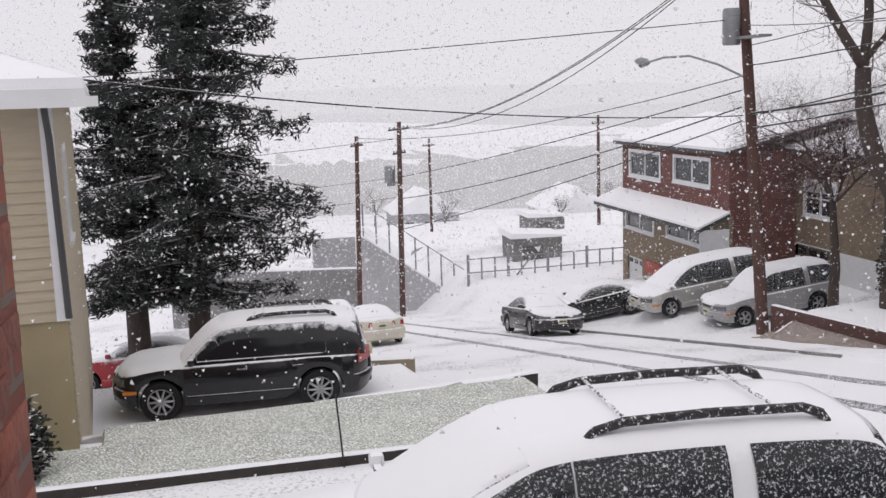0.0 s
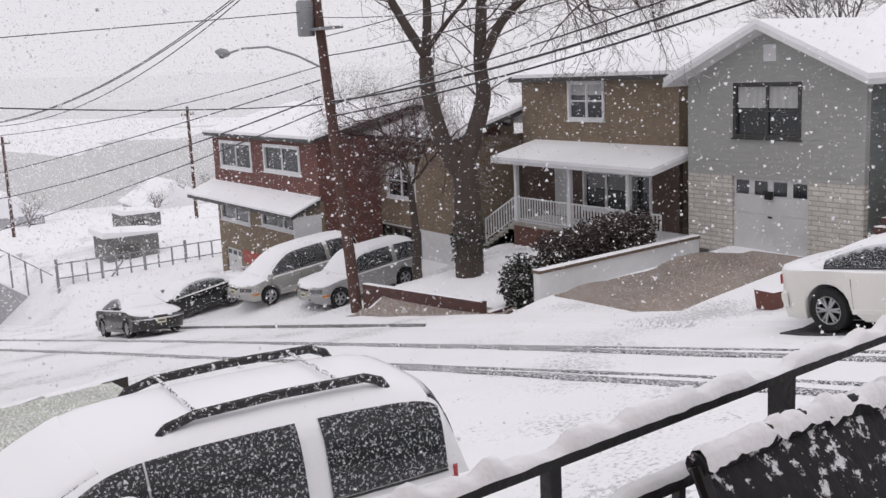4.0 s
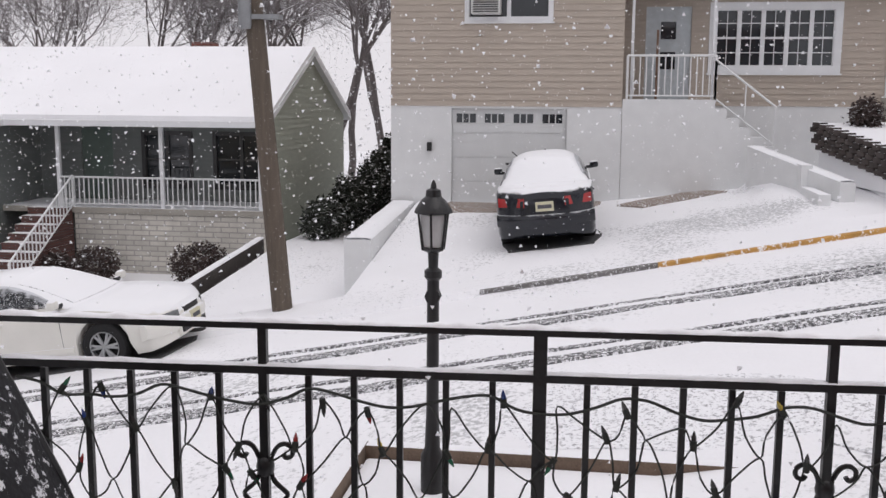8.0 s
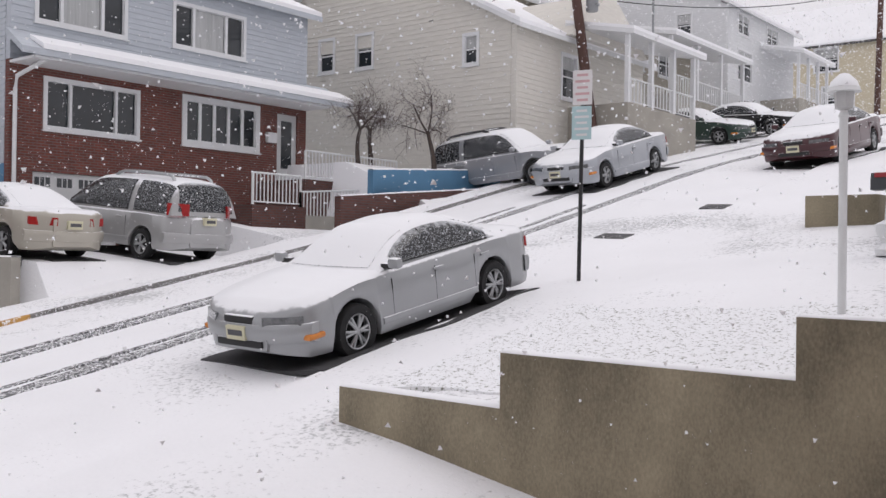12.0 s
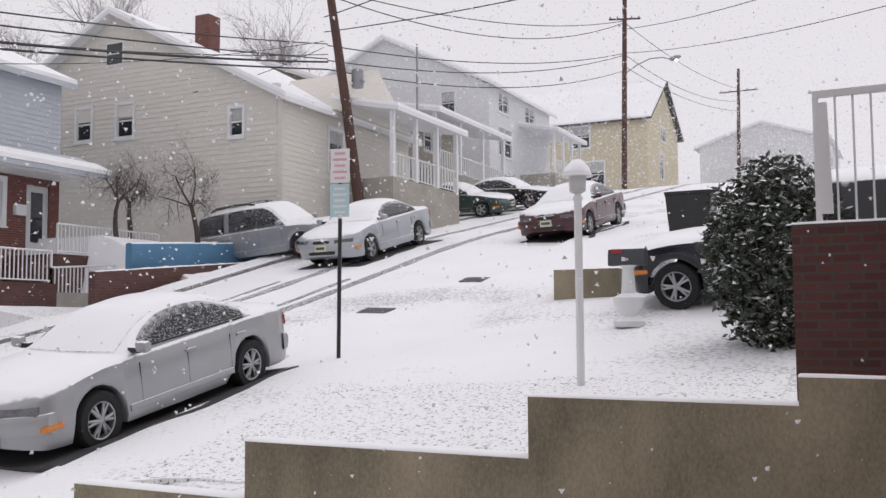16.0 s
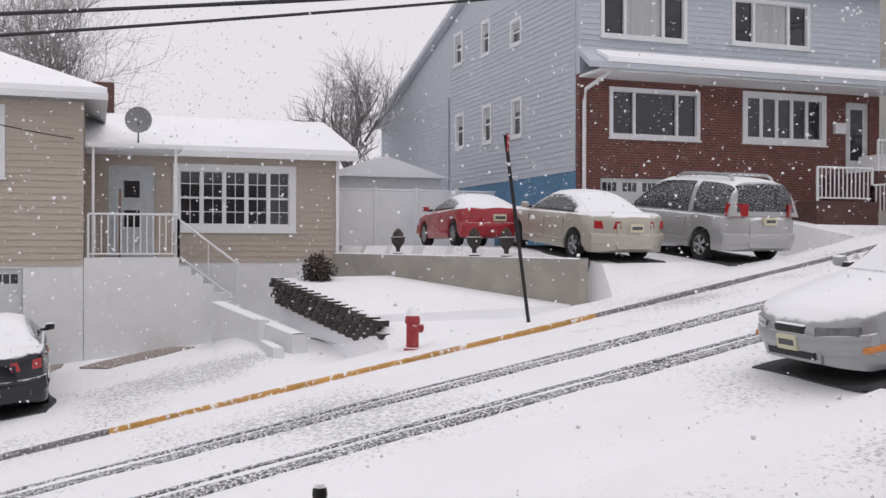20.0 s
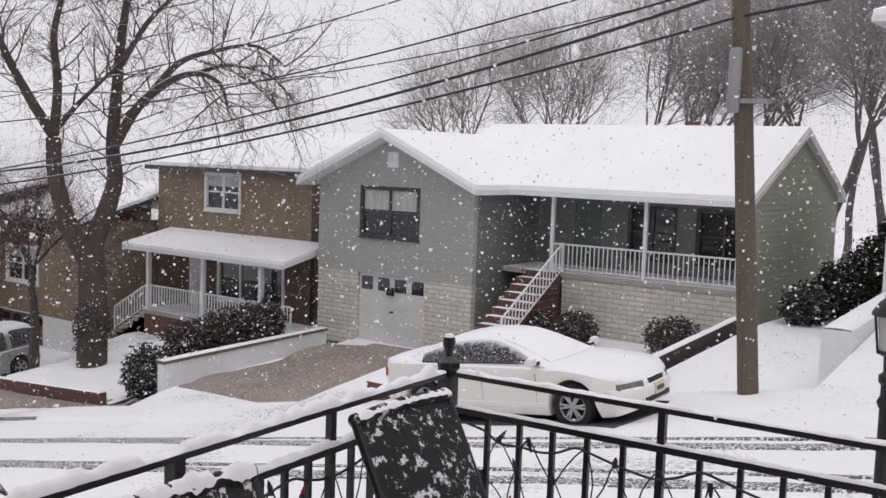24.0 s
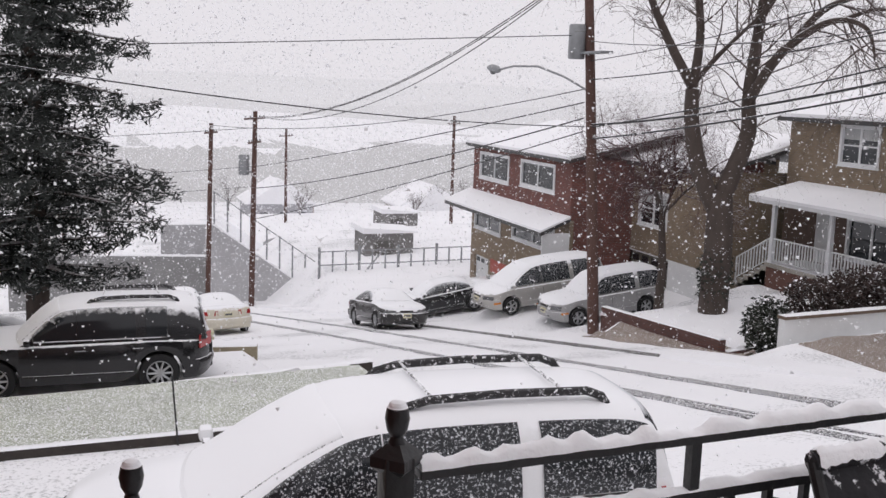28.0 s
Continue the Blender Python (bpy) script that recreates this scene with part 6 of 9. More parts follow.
def on_ground(x, y, heading, wheelbase=2.7, track=1.5, z=None):
    """A pose on the ground: heading in degrees, 0 along +x, 90 along +y; the car tips with the slope."""
    d = Vector((math.cos(radians(heading)), math.sin(radians(heading)), 0))
    s = Vector((-d.y, d.x, 0))
    c = Vector((x, y, 0))

    def g(p):
        return Vector((p.x, p.y, ground_z(p.x, p.y)))
    if z is not None:
        return Matrix.Translation((x, y, z)) @ Matrix.Rotation(radians(heading), 4, "Z")
    f, r = g(c + d * wheelbase / 2), g(c - d * wheelbase / 2)
    a, b = g(c + s * track / 2), g(c - s * track / 2)
    fx = (f - r).normalized()
    fy = (a - b).normalized()
    fz = fx.cross(fy).normalized()
    fy = fz.cross(fx)
    o = (f + r) / 2
    return Matrix(((fx.x, fy.x, fz.x, o.x), (fx.y, fy.y, fz.y, o.y), (fx.z, fy.z, fz.z, o.z), (0, 0, 0, 1)))


SILVER = paint("silver", (0.36, 0.37, 0.38), 0.34, 0.35)
WHITE_CAR = paint("white", (0.76, 0.75, 0.70), 0.3)
WHITE_SUV = paint("suv_white", (0.78, 0.79, 0.80), 0.3)
BLACK_CAR = paint("black", (0.012, 0.012, 0.014), 0.2)
NAVY = paint("navy", (0.008, 0.01, 0.016), 0.22)
CHAMPAGNE = paint("champagne", (0.45, 0.42, 0.36), 0.32, 0.3)
RED_CAR = paint("red", (0.36, 0.02, 0.03), 0.28)
MAROON = paint("maroon", (0.055, 0.012, 0.016), 0.28)
GREEN_CAR = paint("dark_green", (0.02, 0.045, 0.035), 0.28)
GREY_CAR = paint("grey", (0.33, 0.34, 0.36), 0.3, 0.3)

car("silver_sedan", "sedan", (4.85, 1.79, 1.43), SILVER, on_ground(9.08, -10.33, 90), "silver sedan under fresh snow parked at the kerb", 6, 0.325, base_wheel=2.72)
car("white_sedan", "coupe", (4.85, 1.83, 1.44), WHITE_CAR, on_ground(14.05, 8.05, -91), "white sedan with snowy roof parked across the road", 6, 0.345, base_wheel=2.8, amber=False)
car("navy_sedan", "sedan", (4.5, 1.74, 1.56), NAVY, on_ground(19.85, 0.8, 2), "dark blue sedan with raised wipers in front of a garage", 5, 0.31, wipers=True)
car("silver_minivan", "van", (4.75, 1.9, 1.8), paint("minivan", (0.40, 0.40, 0.40), 0.35, 0.3), on_ground(19.8, -13.8, 3), "silver minivan parked nose-in on a steep driveway", 5, 0.33, rails=True, rail_mat=RIM)
car("beige_sedan", "sedan", (4.55, 1.74, 1.42), CHAMPAGNE, on_ground(20.05, -10.9, 3), "beige sedan with snow on its boot in the driveway", 5, 0.3)
car("red_coupe", "coupe", (4.2, 1.7, 1.3), RED_CAR, on_ground(23.5, -9.68, -2), "red coupe with a snowy roof beside a pale fence", 5, 0.3)
car("grey_sedan", "sedan", (4.75, 1.78, 1.46), paint("sedan_grey", (0.40, 0.42, 0.45), 0.3, 0.3), on_ground(13.51, -23.9, 90), "grey sedan under snow facing down the hill", 5, 0.32, base_wheel=2.7)
car("grey_suv", "suv", (4.6, 1.78, 1.72), GREY_CAR, on_ground(17.05, -24.65, 180), "grey sport utility car beside a cream house", 5, 0.35, rails=True)
car("maroon_sedan", "sedan", (4.7, 1.78, 1.43), MAROON, on_ground(8.76, -27.03, 90), "maroon sedan with a snow-covered bonnet facing downhill", 5, 0.32)
car("green_sedan", "sedan", (4.8, 1.8, 1.42), GREEN_CAR, on_ground(17.26, -37.46, 180), "dark green sedan in a driveway up the hill", 5, 0.32)
car("dark_sedan", "sedan", (4.7, 1.8, 1.42), BLACK_CAR, on_ground(16.31, -40.45, 180), "dark sedan beside the green one", 5, 0.32)
car("blue_suv", "suv", (4.5, 1.8, 1.72), NAVY, on_ground(1.92, -15.98, 0), "dark blue car with snowy bonnet behind a round bush", 5, 0.34, glass=CAR_GLASS_CLEAR)
car("white_suv", "wagon", (4.85, 1.86, 1.76), WHITE_SUV, on_ground(1.97, 7.25, 177.4, z=-4.12), "white sport utility car with black roof rails covered in snow", 5, 0.36, rails=True, glass=CAR_GLASS, base_wheel=2.85)
car("black_suv", "suv", (4.7, 1.84, 1.72), BLACK_CAR, on_ground(-0.33, 19.45, 179, z=-5.77), "black sport utility car with snow on its roof", 10, 0.37, rails=True, glass=CAR_GLASS_CLEAR, base_wheel=2.84, chrome=True, quarter=0.75)
car("second_suv", "suv", (4.75, 1.84, 1.7), GREY_CAR, on_ground(-0.6, 23.6, 172), "snow-topped sport utility car behind the black one", 5, 0.35, rails=True)
car("cream_sedan", "sedan", (4.7, 1.78, 1.45), paint("cream", (0.62, 0.58, 0.48), 0.3), on_ground(4.1, 36.6, 95), "cream-white sedan under snow seen from behind", 5, 0.32)
car("charcoal_sedan", "sedan", (4.7, 1.8, 1.45), paint("charcoal", (0.03, 0.028, 0.028), 0.25), on_ground(10.1, 34.7, -88), "charcoal sedan at the bend of the street", 5, 0.32, amber=False)
car("black_sedan", "sedan", (4.7, 1.8, 1.43), BLACK_CAR, on_ground(13.2, 37.6, 178, 2.0, 0.8), "black sedan under snow by the brick house", 5, 0.32)
car("silver_van", "van", (5.0, 1.95, 1.75), paint("silver_van", (0.42, 0.41, 0.39), 0.35, 0.3), on_ground(15.5, 33, 184, 2.0, 0.8), "silver minivan parked nose-out on a driveway", 5, 0.33)
car("small_suv", "suv", (4.5, 1.8, 1.68), paint("small_suv", (0.36, 0.36, 0.36), 0.35, 0.3), on_ground(16.6, 30.2, 184, 1.6, 0.8), "grey estate car with snow on its bonnet", 5, 0.34)
car("lot_sedan", "sedan", (4.4, 1.72, 1.42), GREY_CAR, on_ground(3.7, 46.6, 88), "snow-covered grey sedan in the slushy lot down the hill", 5, 0.31)
car("red_sedan", "sedan", (4.4, 1.7, 1.4), RED_CAR, on_ground(-3.0, 27.6, 172), "red sedan mostly hidden behind parked cars", 5, 0.31)


# ---------- trees, hedges and bushes ----------
BARK = mat("bark", (0.075, 0.058, 0.05), 0.9, 0.25, 6, 0.6, snow=0.72, speck=0.12, stretch=(1, 1, 0.3))
# bark of the far trees, paled to carry the distance haze
BARK_HAZED = mat("bark_hazed", (0.17, 0.15, 0.145), 0.9, 0.25, 6, 0.5, snow=0.6, speck=0.2, stretch=(1, 1, 0.3))
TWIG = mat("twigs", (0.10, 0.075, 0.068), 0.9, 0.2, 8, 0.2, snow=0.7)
# far twigs: the twig colour paled, with haze put into it
TWIG_HAZED = mat("twigs_hazed", (0.24, 0.22, 0.22), 0.9, 0.15, 6, 0.1, snow=0.6, speck=0.2)
SPRUCE = mat("spruce_needles", (0.034, 0.040, 0.037), 0.8, 0.5, 1.2, 0.2, snow=0.86, speck=0.2, edge=0.1)
IVY = mat("dark_leaves", (0.03, 0.035, 0.026), 0.8, 0.4, 3, 0.2, snow=0.9, speck=0.25)
HEDGE_BROWN = mat("brown_hedge", (0.06, 0.042, 0.038), 0.85, 0.35, 3, 0.2, snow=0.95, speck=0.22)
LAUREL = mat("laurel_leaves", (0.03, 0.042, 0.026), 0.65, 0.4, 3, 0.2, snow=0.78, speck=0.36, flakes=40.0)


class Tubes:
    """Many thin round limbs gathered into one mesh."""

    def __init__(self):
        self.v, self.f = [], []

    def add(self, pts, radii, sides):
        base = len(self.v)
        for i, p in enumerate(pts):
            d = (pts[min(i + 1, len(pts) - 1)] - pts[max(i - 1, 0)]).normalized()
            ref = Vector((0, 0, 1)) if abs(d.z) < 0.9 else Vector((1, 0, 0))
            s = d.cross(ref).normalized()
            u = s.cross(d)
            for k in range(sides):
                a = 2 * math.pi * k / sides
                self.v.append(p + radii[i] * (math.cos(a) * s + math.sin(a) * u))
        for i in range(len(pts) - 1):
            for k in range(sides):
                k2 = (k + 1) % sides
                self.f.append((base + i * sides + k, base + i * sides + k2, base + (i + 1) * sides + k2, base + (i + 1) * sides + k))

    def object(self, name, material, parent, label=""):
        me = bpy.data.meshes.new(name)
        me.from_pydata([tuple(v) for v in self.v], [], self.f)
        me.materials.append(material)
        soften(me, 60)
        ob = new(name, me)
        ob.parent = parent
        if label:
            ob["label"] = label
        return ob


def bare_tree(name, x, y, z, high, spread, seed, label, material=None, twig=None, limbs=3, trunk_r=0.2, fork=0.35, levels=4, lean=(0, 0), kids=(3, 4), droop=0.0, group="bare trees"):
    """A leafless tree: a tapering trunk, forking limbs and a haze of twigs."""
    rnd = random.Random(seed)
    ob = thing(name, Matrix.Translation((x, y, z)), label, "tree", group)
    big, fine = Tubes(), Tubes()

    def grow(p, d, ln, r, lev):
        n = 5 if lev <= 1 else 4 if lev == 2 else 3
        pts, rad = [p.copy()], [r]
        q, dd = p.copy(), d.copy()
        for i in range(n):
            dd = (dd + Vector((rnd.uniform(-1, 1), rnd.uniform(-1, 1), rnd.uniform(-0.4, 0.6) - droop * (lev >= 3))) * (0.16 + 0.05 * lev)).normalized()
            q = q + dd * ln / n
            pts.append(q.copy())
            rad.append(r * (1 - 0.42 * (i + 1) / n))
        (big if lev <= 1 else fine).add(pts, rad, 8 if lev == 0 else 6 if lev == 1 else 4 if lev == 2 else 3)
        if lev >= levels:
            return
        m = rnd.randint(*kids) if lev else limbs
        for k in range(m + (2 if lev >= 1 else 0)):
            i = rnd.randint(max(1, n - 3), n) if k < m else rnd.randint(1, n)
            az, tilt = rnd.uniform(0, 2 * math.pi), rnd.uniform(0.45, 0.95) * spread
            if lev == 0:
                az, i = 2 * math.pi * (k + rnd.uniform(-0.25, 0.25)) / limbs, n
                tilt = rnd.uniform(0.3, 0.6) * spread
            side = dd.cross(Vector((math.cos(az), math.sin(az), 0.3))).normalized()
            nd_ = (dd * math.cos(tilt) + side * math.sin(tilt) + Vector((0, 0, 0.12))).normalized()
            grow(pts[i], nd_, ln * rnd.uniform(0.55, 0.8), rad[i] * rnd.uniform(0.5, 0.72), lev + 1)
    t = Vector((0, 0, -0.2))
    grow(t, Vector((lean[0], lean[1], 1)).normalized(), high * fork, trunk_r, 0)
    big.object("trunk", material or BARK, ob)
    fine.object("twig_crown", twig or TWIG, ob)
    return ob


def clumps(name, points, size, material, parent, seed, per=5, flat=0.5, label="", up=0.0, wide=0.42):
    """Many small pointed leaves round the given points, as one crown."""
    rnd = np.random.default_rng(seed)
    pts = np.array(points)
    n = len(pts) * per
    c = np.repeat(pts, per, 0) + rnd.normal(0, size * 0.8, (n, 3)) * [1, 1, flat]
    a = rnd.normal(0, 1, (n, 3))
    a[:, 2] = a[:, 2] * 0.6 + up
    a /= np.linalg.norm(a, axis=1)[:, None]
    b = np.cross(a, rnd.normal(0, 1, (n, 3)))
    b /= np.linalg.norm(b, axis=1)[:, None] + 1e-9
    s = (size * rnd.uniform(0.6, 1.3, n))[:, None]
    v = np.stack([c - a * s, c + b * s * wide, c + a * s, c - b * s * wide], 1).reshape(-1, 3)
    f = np.arange(4 * n).reshape(-1, 4)
    me = bpy.data.meshes.new(name)
    me.from_pydata(v.tolist(), [], f.tolist())
    me.materials.append(material)
    ob = new(name, me)
    ob.parent = parent
    if label:
        ob["label"] = label
    return ob


def spruce(x, y, z, high, radius, seed, lean=0.1):
    """A tall dark spruce: a bare foot, whorls of boughs that hang and lift at the tip, and dense sprays of needles under them."""
    rnd = random.Random(seed)
    ob = thing("spruce_tree", Matrix.Translation((x, y, z)), "tall dark spruce with drooping boughs flecked with snow", "tree", "spruces")
    part("trunk", rod(bmesh.new(), [(0, 0, -0.3), (0, 0, high * 0.3), (lean, 0, high * 0.7), (lean, 0.05, high)], [0.3, 0.25, 0.14, 0.03], 10), BARK, ob)
    boughs = Tubes()
    pts = []
    zz = 1.5
    while zz < high:
        f = (1 - zz / high) ** 0.72
        n = 8
        for k in range(n):
            if rnd.random() < 0.2:
                continue
            az = 2 * math.pi * (k + rnd.random()) / n
            ln = radius * max(f, 0.06) * rnd.choice((0.62, 0.8, 0.95, 1.0, 1.12)) * (0.62 + 0.38 * min(1, (zz - 1.0) / 2.2))
            d = Vector((math.cos(az), math.sin(az), 0))
            sag = rnd.uniform(0.2, 0.42)
            line = [Vector((lean * zz / high, 0, zz)) + d * ln * t + Vector((0, 0, ln * (0.12 * t - sag * t * t + 0.16 * t ** 4))) for t in (0, 0.17, 0.33, 0.5, 0.67, 0.83, 1.0)]
            boughs.add(line, [0.05 * (1 - 0.12 * i) for i in range(7)], 4)
            for i in range(1, 7):
                for q in range(int(4 + ln * 3.2)):
                    p = line[i - 1].lerp(line[i], rnd.random())
                    side = Vector((-d.y, d.x, 0)) * rnd.uniform(-1, 1) * 0.34 * ln * (1 - 0.75 * i / 7)
                    pts.append(tuple(p + side + Vector((0, 0, -abs(side.length) * 0.25 - rnd.random() ** 1.6 * 0.34))))
        zz += rnd.uniform(0.46, 0.66)
    boughs.object("bough", BARK, ob)["kind"] = "stuff"
    clumps("crown", pts, 0.11, SPRUCE, ob, seed, per=9, flat=0.7, up=-0.5, wide=0.2)
    return ob


def bush(name, x, y, z, rx, ry, rz, material, n, size, seed, label, category="bush", group="", shape=2.0):
    """A dense bush: leaves through the outer part of a rounded, uneven body on a few stems."""
    rnd = np.random.default_rng(seed)
    ob = thing(name, Matrix.Translation((x, y, z)), label, category, group)
    d = rnd.normal(0, 1, (n, 3))
    d = np.sign(d) * np.abs(d) ** (2 / shape)
    d /= np.linalg.norm(d, axis=1)[:, None]
    r = rnd.uniform(0.55, 1.0, (n, 1)) * (1 + 0.16 * np.array([[noise.noise((p[0] * 3, p[1] * 3, p[2] * 3 + seed))] for p in d]))
    p = d * r * [rx, ry, rz] + [0, 0, rz * 0.97]
    p = p[p[:, 2] > 0.02]
    t = Tubes()
    for k in range(9):
        a = 2 * math.pi * k / 9
        t.add([Vector((0.12 * rx * math.cos(a), 0.12 * ry * math.sin(a), -0.05)), Vector((rx * 0.4 * math.cos(a), ry * 0.4 * math.sin(a), rz)), Vector((rx * 0.6 * math.cos(a), ry * 0.6 * math.sin(a), rz * 1.5))], [0.03, 0.02, 0.008], 4)
    t.object("stem", BARK, ob)
    clumps("foliage", p.tolist(), size, material, ob, seed, per=3, flat=1.0)
    return ob


spruce(-1.45, 26.2, -6.2, 16.5, 3.7, 4)
spruce(-3.0, 26.6, -6.2, 9.5, 2.2, 9, -0.1)
def yard_tree(x, y, z):
    """The old leafless tree in the yard: a short bole, a leaning fork, arching limbs to the uphill side and hanging twigs. Limbs are given as (across, height)."""
    rnd = random.Random(11)
    ob = thing("bare_tree", Matrix.Translation((x, y, z)), "large old leafless tree with a forked trunk and arching limbs", "tree", "bare trees")
    big, fine = Tubes(), Tubes()
    across, inward = Vector((0.82, -0.57, 0)), Vector((0.57, 0.82, 0))

    def twig(p, d, ln, r, lev):
        n = 4
        pts, rad = [p.copy()], [r]
        q, dd = p.copy(), d.copy()
        for i in range(n):
            dd = (dd + Vector((rnd.uniform(-1, 1), rnd.uniform(-1, 1), rnd.uniform(-0.8, 0.55))) * (0.2 + 0.05 * lev)).normalized()
            q = q + dd * ln / n
            pts.append(q.copy())
            rad.append(max(0.0045, r * (1 - 0.5 * (i + 1) / n)))
        fine.add(pts, rad, 4 if lev < 2 else 3)
        if lev < 3:
            for k in range(rnd.randint(3, 4)):
                az = rnd.uniform(0, 6.28)
                side = dd.cross(Vector((math.cos(az), math.sin(az), 0.3))).normalized()
                i = rnd.randint(1, n)
                twig(pts[i], (dd + side * rnd.uniform(0.6, 1.3)).normalized(), ln * rnd.uniform(0.5, 0.75), rad[i] * 0.62, lev + 1)

    def limb(points, r0, r1, deep, twigs):
        q = [points[0]] + list(points) + [points[-1]]
        pts = []
        for i in range(1, len(q) - 2):
            for j in range(5):
                t = j / 5
                a_, h_ = [0.5 * (2 * q[i][c] + (q[i + 1][c] - q[i - 1][c]) * t + (2 * q[i - 1][c] - 5 * q[i][c] + 4 * q[i + 1][c] - q[i + 2][c]) * t * t + (3 * q[i][c] - q[i - 1][c] - 3 * q[i + 1][c] + q[i + 2][c]) * t ** 3) for c in (0, 1)]
                w = (i - 1 + t) / (len(points) - 1)
                pts.append(across * a_ + inward * deep * w + Vector((0, 0, h_)))
        m = len(pts)
        big.add(pts, [r0 + (r1 - r0) * i / (m - 1) for i in range(m)], 9)
        for k in range(twigs):
            i = rnd.randint(m // 4, m - 1)
            d = (pts[min(i + 1, m - 1)] - pts[i - 1]).normalized()
            az = rnd.uniform(0, 6.28)
            side = d.cross(Vector((math.cos(az), math.sin(az), 0.4))).normalized()
            twig(pts[i], (d * 0.5 + side + Vector((0, 0, 0.25))).normalized(), rnd.uniform(0.9, 2.3), 0.03, 0)
    limb([(0.0, -0.3), (0.03, 1.7), (0.0, 2.9), (-0.05, 3.7)], 0.44, 0.36, 0.0, 0)
    limb([(-0.02, 2.9), (-0.6, 4.0), (-0.95, 5.4), (-1.0, 6.6)], 0.29, 0.2, -0.3, 2)
    limb([(-1.0, 6.5), (-1.6, 7.5), (-2.25, 8.8), (-2.7, 10.0), (-3.0, 11.2)], 0.16, 0.05, -0.8, 14)
    limb([(-1.0, 6.5), (-0.9, 7.9), (-1.0, 9.3), (-0.75, 10.7), (-0.95, 12.0)], 0.15, 0.05, 0.6, 14)
    limb([(-0.98, 6.6), (-0.35, 7.4), (0.4, 8.2), (0.85, 8.7)], 0.09, 0.03, -0.2, 7)
    limb([(0.02, 3.4), (0.35, 4.3), (0.62, 5.3), (0.56, 6.3), (0.68, 8.0), (0.8, 9.4), (1.0, 11.0), (0.9, 12.6)], 0.3, 0.06, 0.5, 20)
    limb([(0.58, 6.2), (1.25, 7.4), (2.1, 8.15), (2.8, 8.4), (3.45, 8.15), (3.7, 7.4)], 0.16, 0.04, -0.6, 12)
    limb([(1.4, 7.5), (2.3, 8.65), (3.3, 9.1), (4.6, 9.35), (5.6, 8.7)], 0.12, 0.03, 0.4, 14)
    limb([(2.8, 8.4), (3.8, 8.75), (5.1, 8.5), (6.1, 7.5)], 0.08, 0.025, 0.9, 11)
    limb([(0.7, 8.4), (1.5, 9.8), (2.4, 10.8), (3.2, 11.9)], 0.1, 0.03, 0.7, 10)
    big.object("trunk", BARK, ob)
    fine.object("twig_crown", TWIG, ob)
    return ob


yard_tree(17.0, 24.3, -6.2)
bush("ivy_trunk", 17.0, 24.3, -6.3, 0.5, 0.5, 1.2, IVY, 900, 0.06, 31, "dark ivy wrapped round the foot of the tree", "ivy")
bare_tree("weeping_tree", 17.0, 27.2, -6.7, 9.4, 1.45, 5, "reddish leafless tree with a dense twiggy crown", twig=mat("red_twigs", (0.085, 0.045, 0.045), 0.9, 0.2, 8, 0.2, snow=0.8), limbs=5, trunk_r=0.17, fork=0.34, levels=5, kids=(4, 4), droop=0.3)
bare_tree("small_tree", 18.28, -22.57, 2.2, 6.4, 1.95, 15, "small spreading leafless ornamental tree", limbs=4, trunk_r=0.09, fork=0.24, levels=4, kids=(3, 4), droop=0.3)
bare_tree("small_tree", 20.09, -21.4, 2.5, 5.4, 1.95, 23, "small twiggy leafless tree beside the blue house", limbs=4, trunk_r=0.08, fork=0.24, levels=4, kids=(3, 4), droop=0.3)
bare_tree("small_tree", 20.87, -22.71, 2.7, 5.2, 1.95, 37, "small leafless tree above a low wall", limbs=4, trunk_r=0.09, fork=0.24, levels=4, kids=(3, 4), droop=0.3)
far_spots = [(41, 27, -2, 15), (43, 20, -1.5, 17), (39, 14, -1.5, 16), (44, 9, -1, 18), (38, 5, -1, 15), (36, 9.5, -1.5, 15), (47, 16, -2, 18), (41, 1, 0, 16), (49, 12, -1, 19), (52, 4, 0, 18), (40, 23, -2, 15), (55, 22, -2, 19), (46, 3, 0, 17), (58, 12, 0, 20), (45, 26, -2, 16), (50, 18, -2, 18), (42, 12, -1, 15), (47, 7, -1, 16), (40, 18, -2, 15), (43, 5, -1, 15)]
for i, (x, y, z, hgt) in enumerate(far_spots):
    bare_tree("background_tree", x, y, ground_z(x, y), hgt * 1.1 + (z - ground_z(x, y)), 1.0, 40 + i, "leafless tree behind the houses, paled by painted haze", BARK_HAZED, TWIG_HAZED, limbs=4, trunk_r=0.2, fork=0.3, levels=4, kids=(5, 6), group="trees behind the houses")
bare_tree("background_tree", 38, -10.2, 0, 16, 1.2, 71, "leafless tree between two houses, paled by painted haze", BARK_HAZED, TWIG_HAZED, limbs=5, trunk_r=0.24, fork=0.2, levels=4, kids=(4, 5), group="trees behind the houses")
for i, (x, y, z, hgt) in enumerate([(36, -27, 4, 13), (40, -34, 5, 14), (34, -36, 6, 13), (44, -24, 3, 13), (30, -44, 7, 12)]):
    bare_tree("background_tree", x, y, z, hgt, 0.9, 80 + i, "leafless tree above the rooftops, paled by painted haze", BARK_HAZED, TWIG_HAZED, limbs=3, trunk_r=0.2, fork=0.35, levels=4, kids=(4, 5), group="trees behind the houses")
bush("fir_behind", 42, -19, 3, 2.6, 2.6, 5.0, SPRUCE, 2500, 0.3, 91, "dark evergreen tree behind the blue house", "tree")
bush("round_bush", 1.62, -12.6, -0.25, 0.82, 0.82, 1.16, LAUREL, 4200, 0.055, 51, "round evergreen bush with snow caught in its leaves")
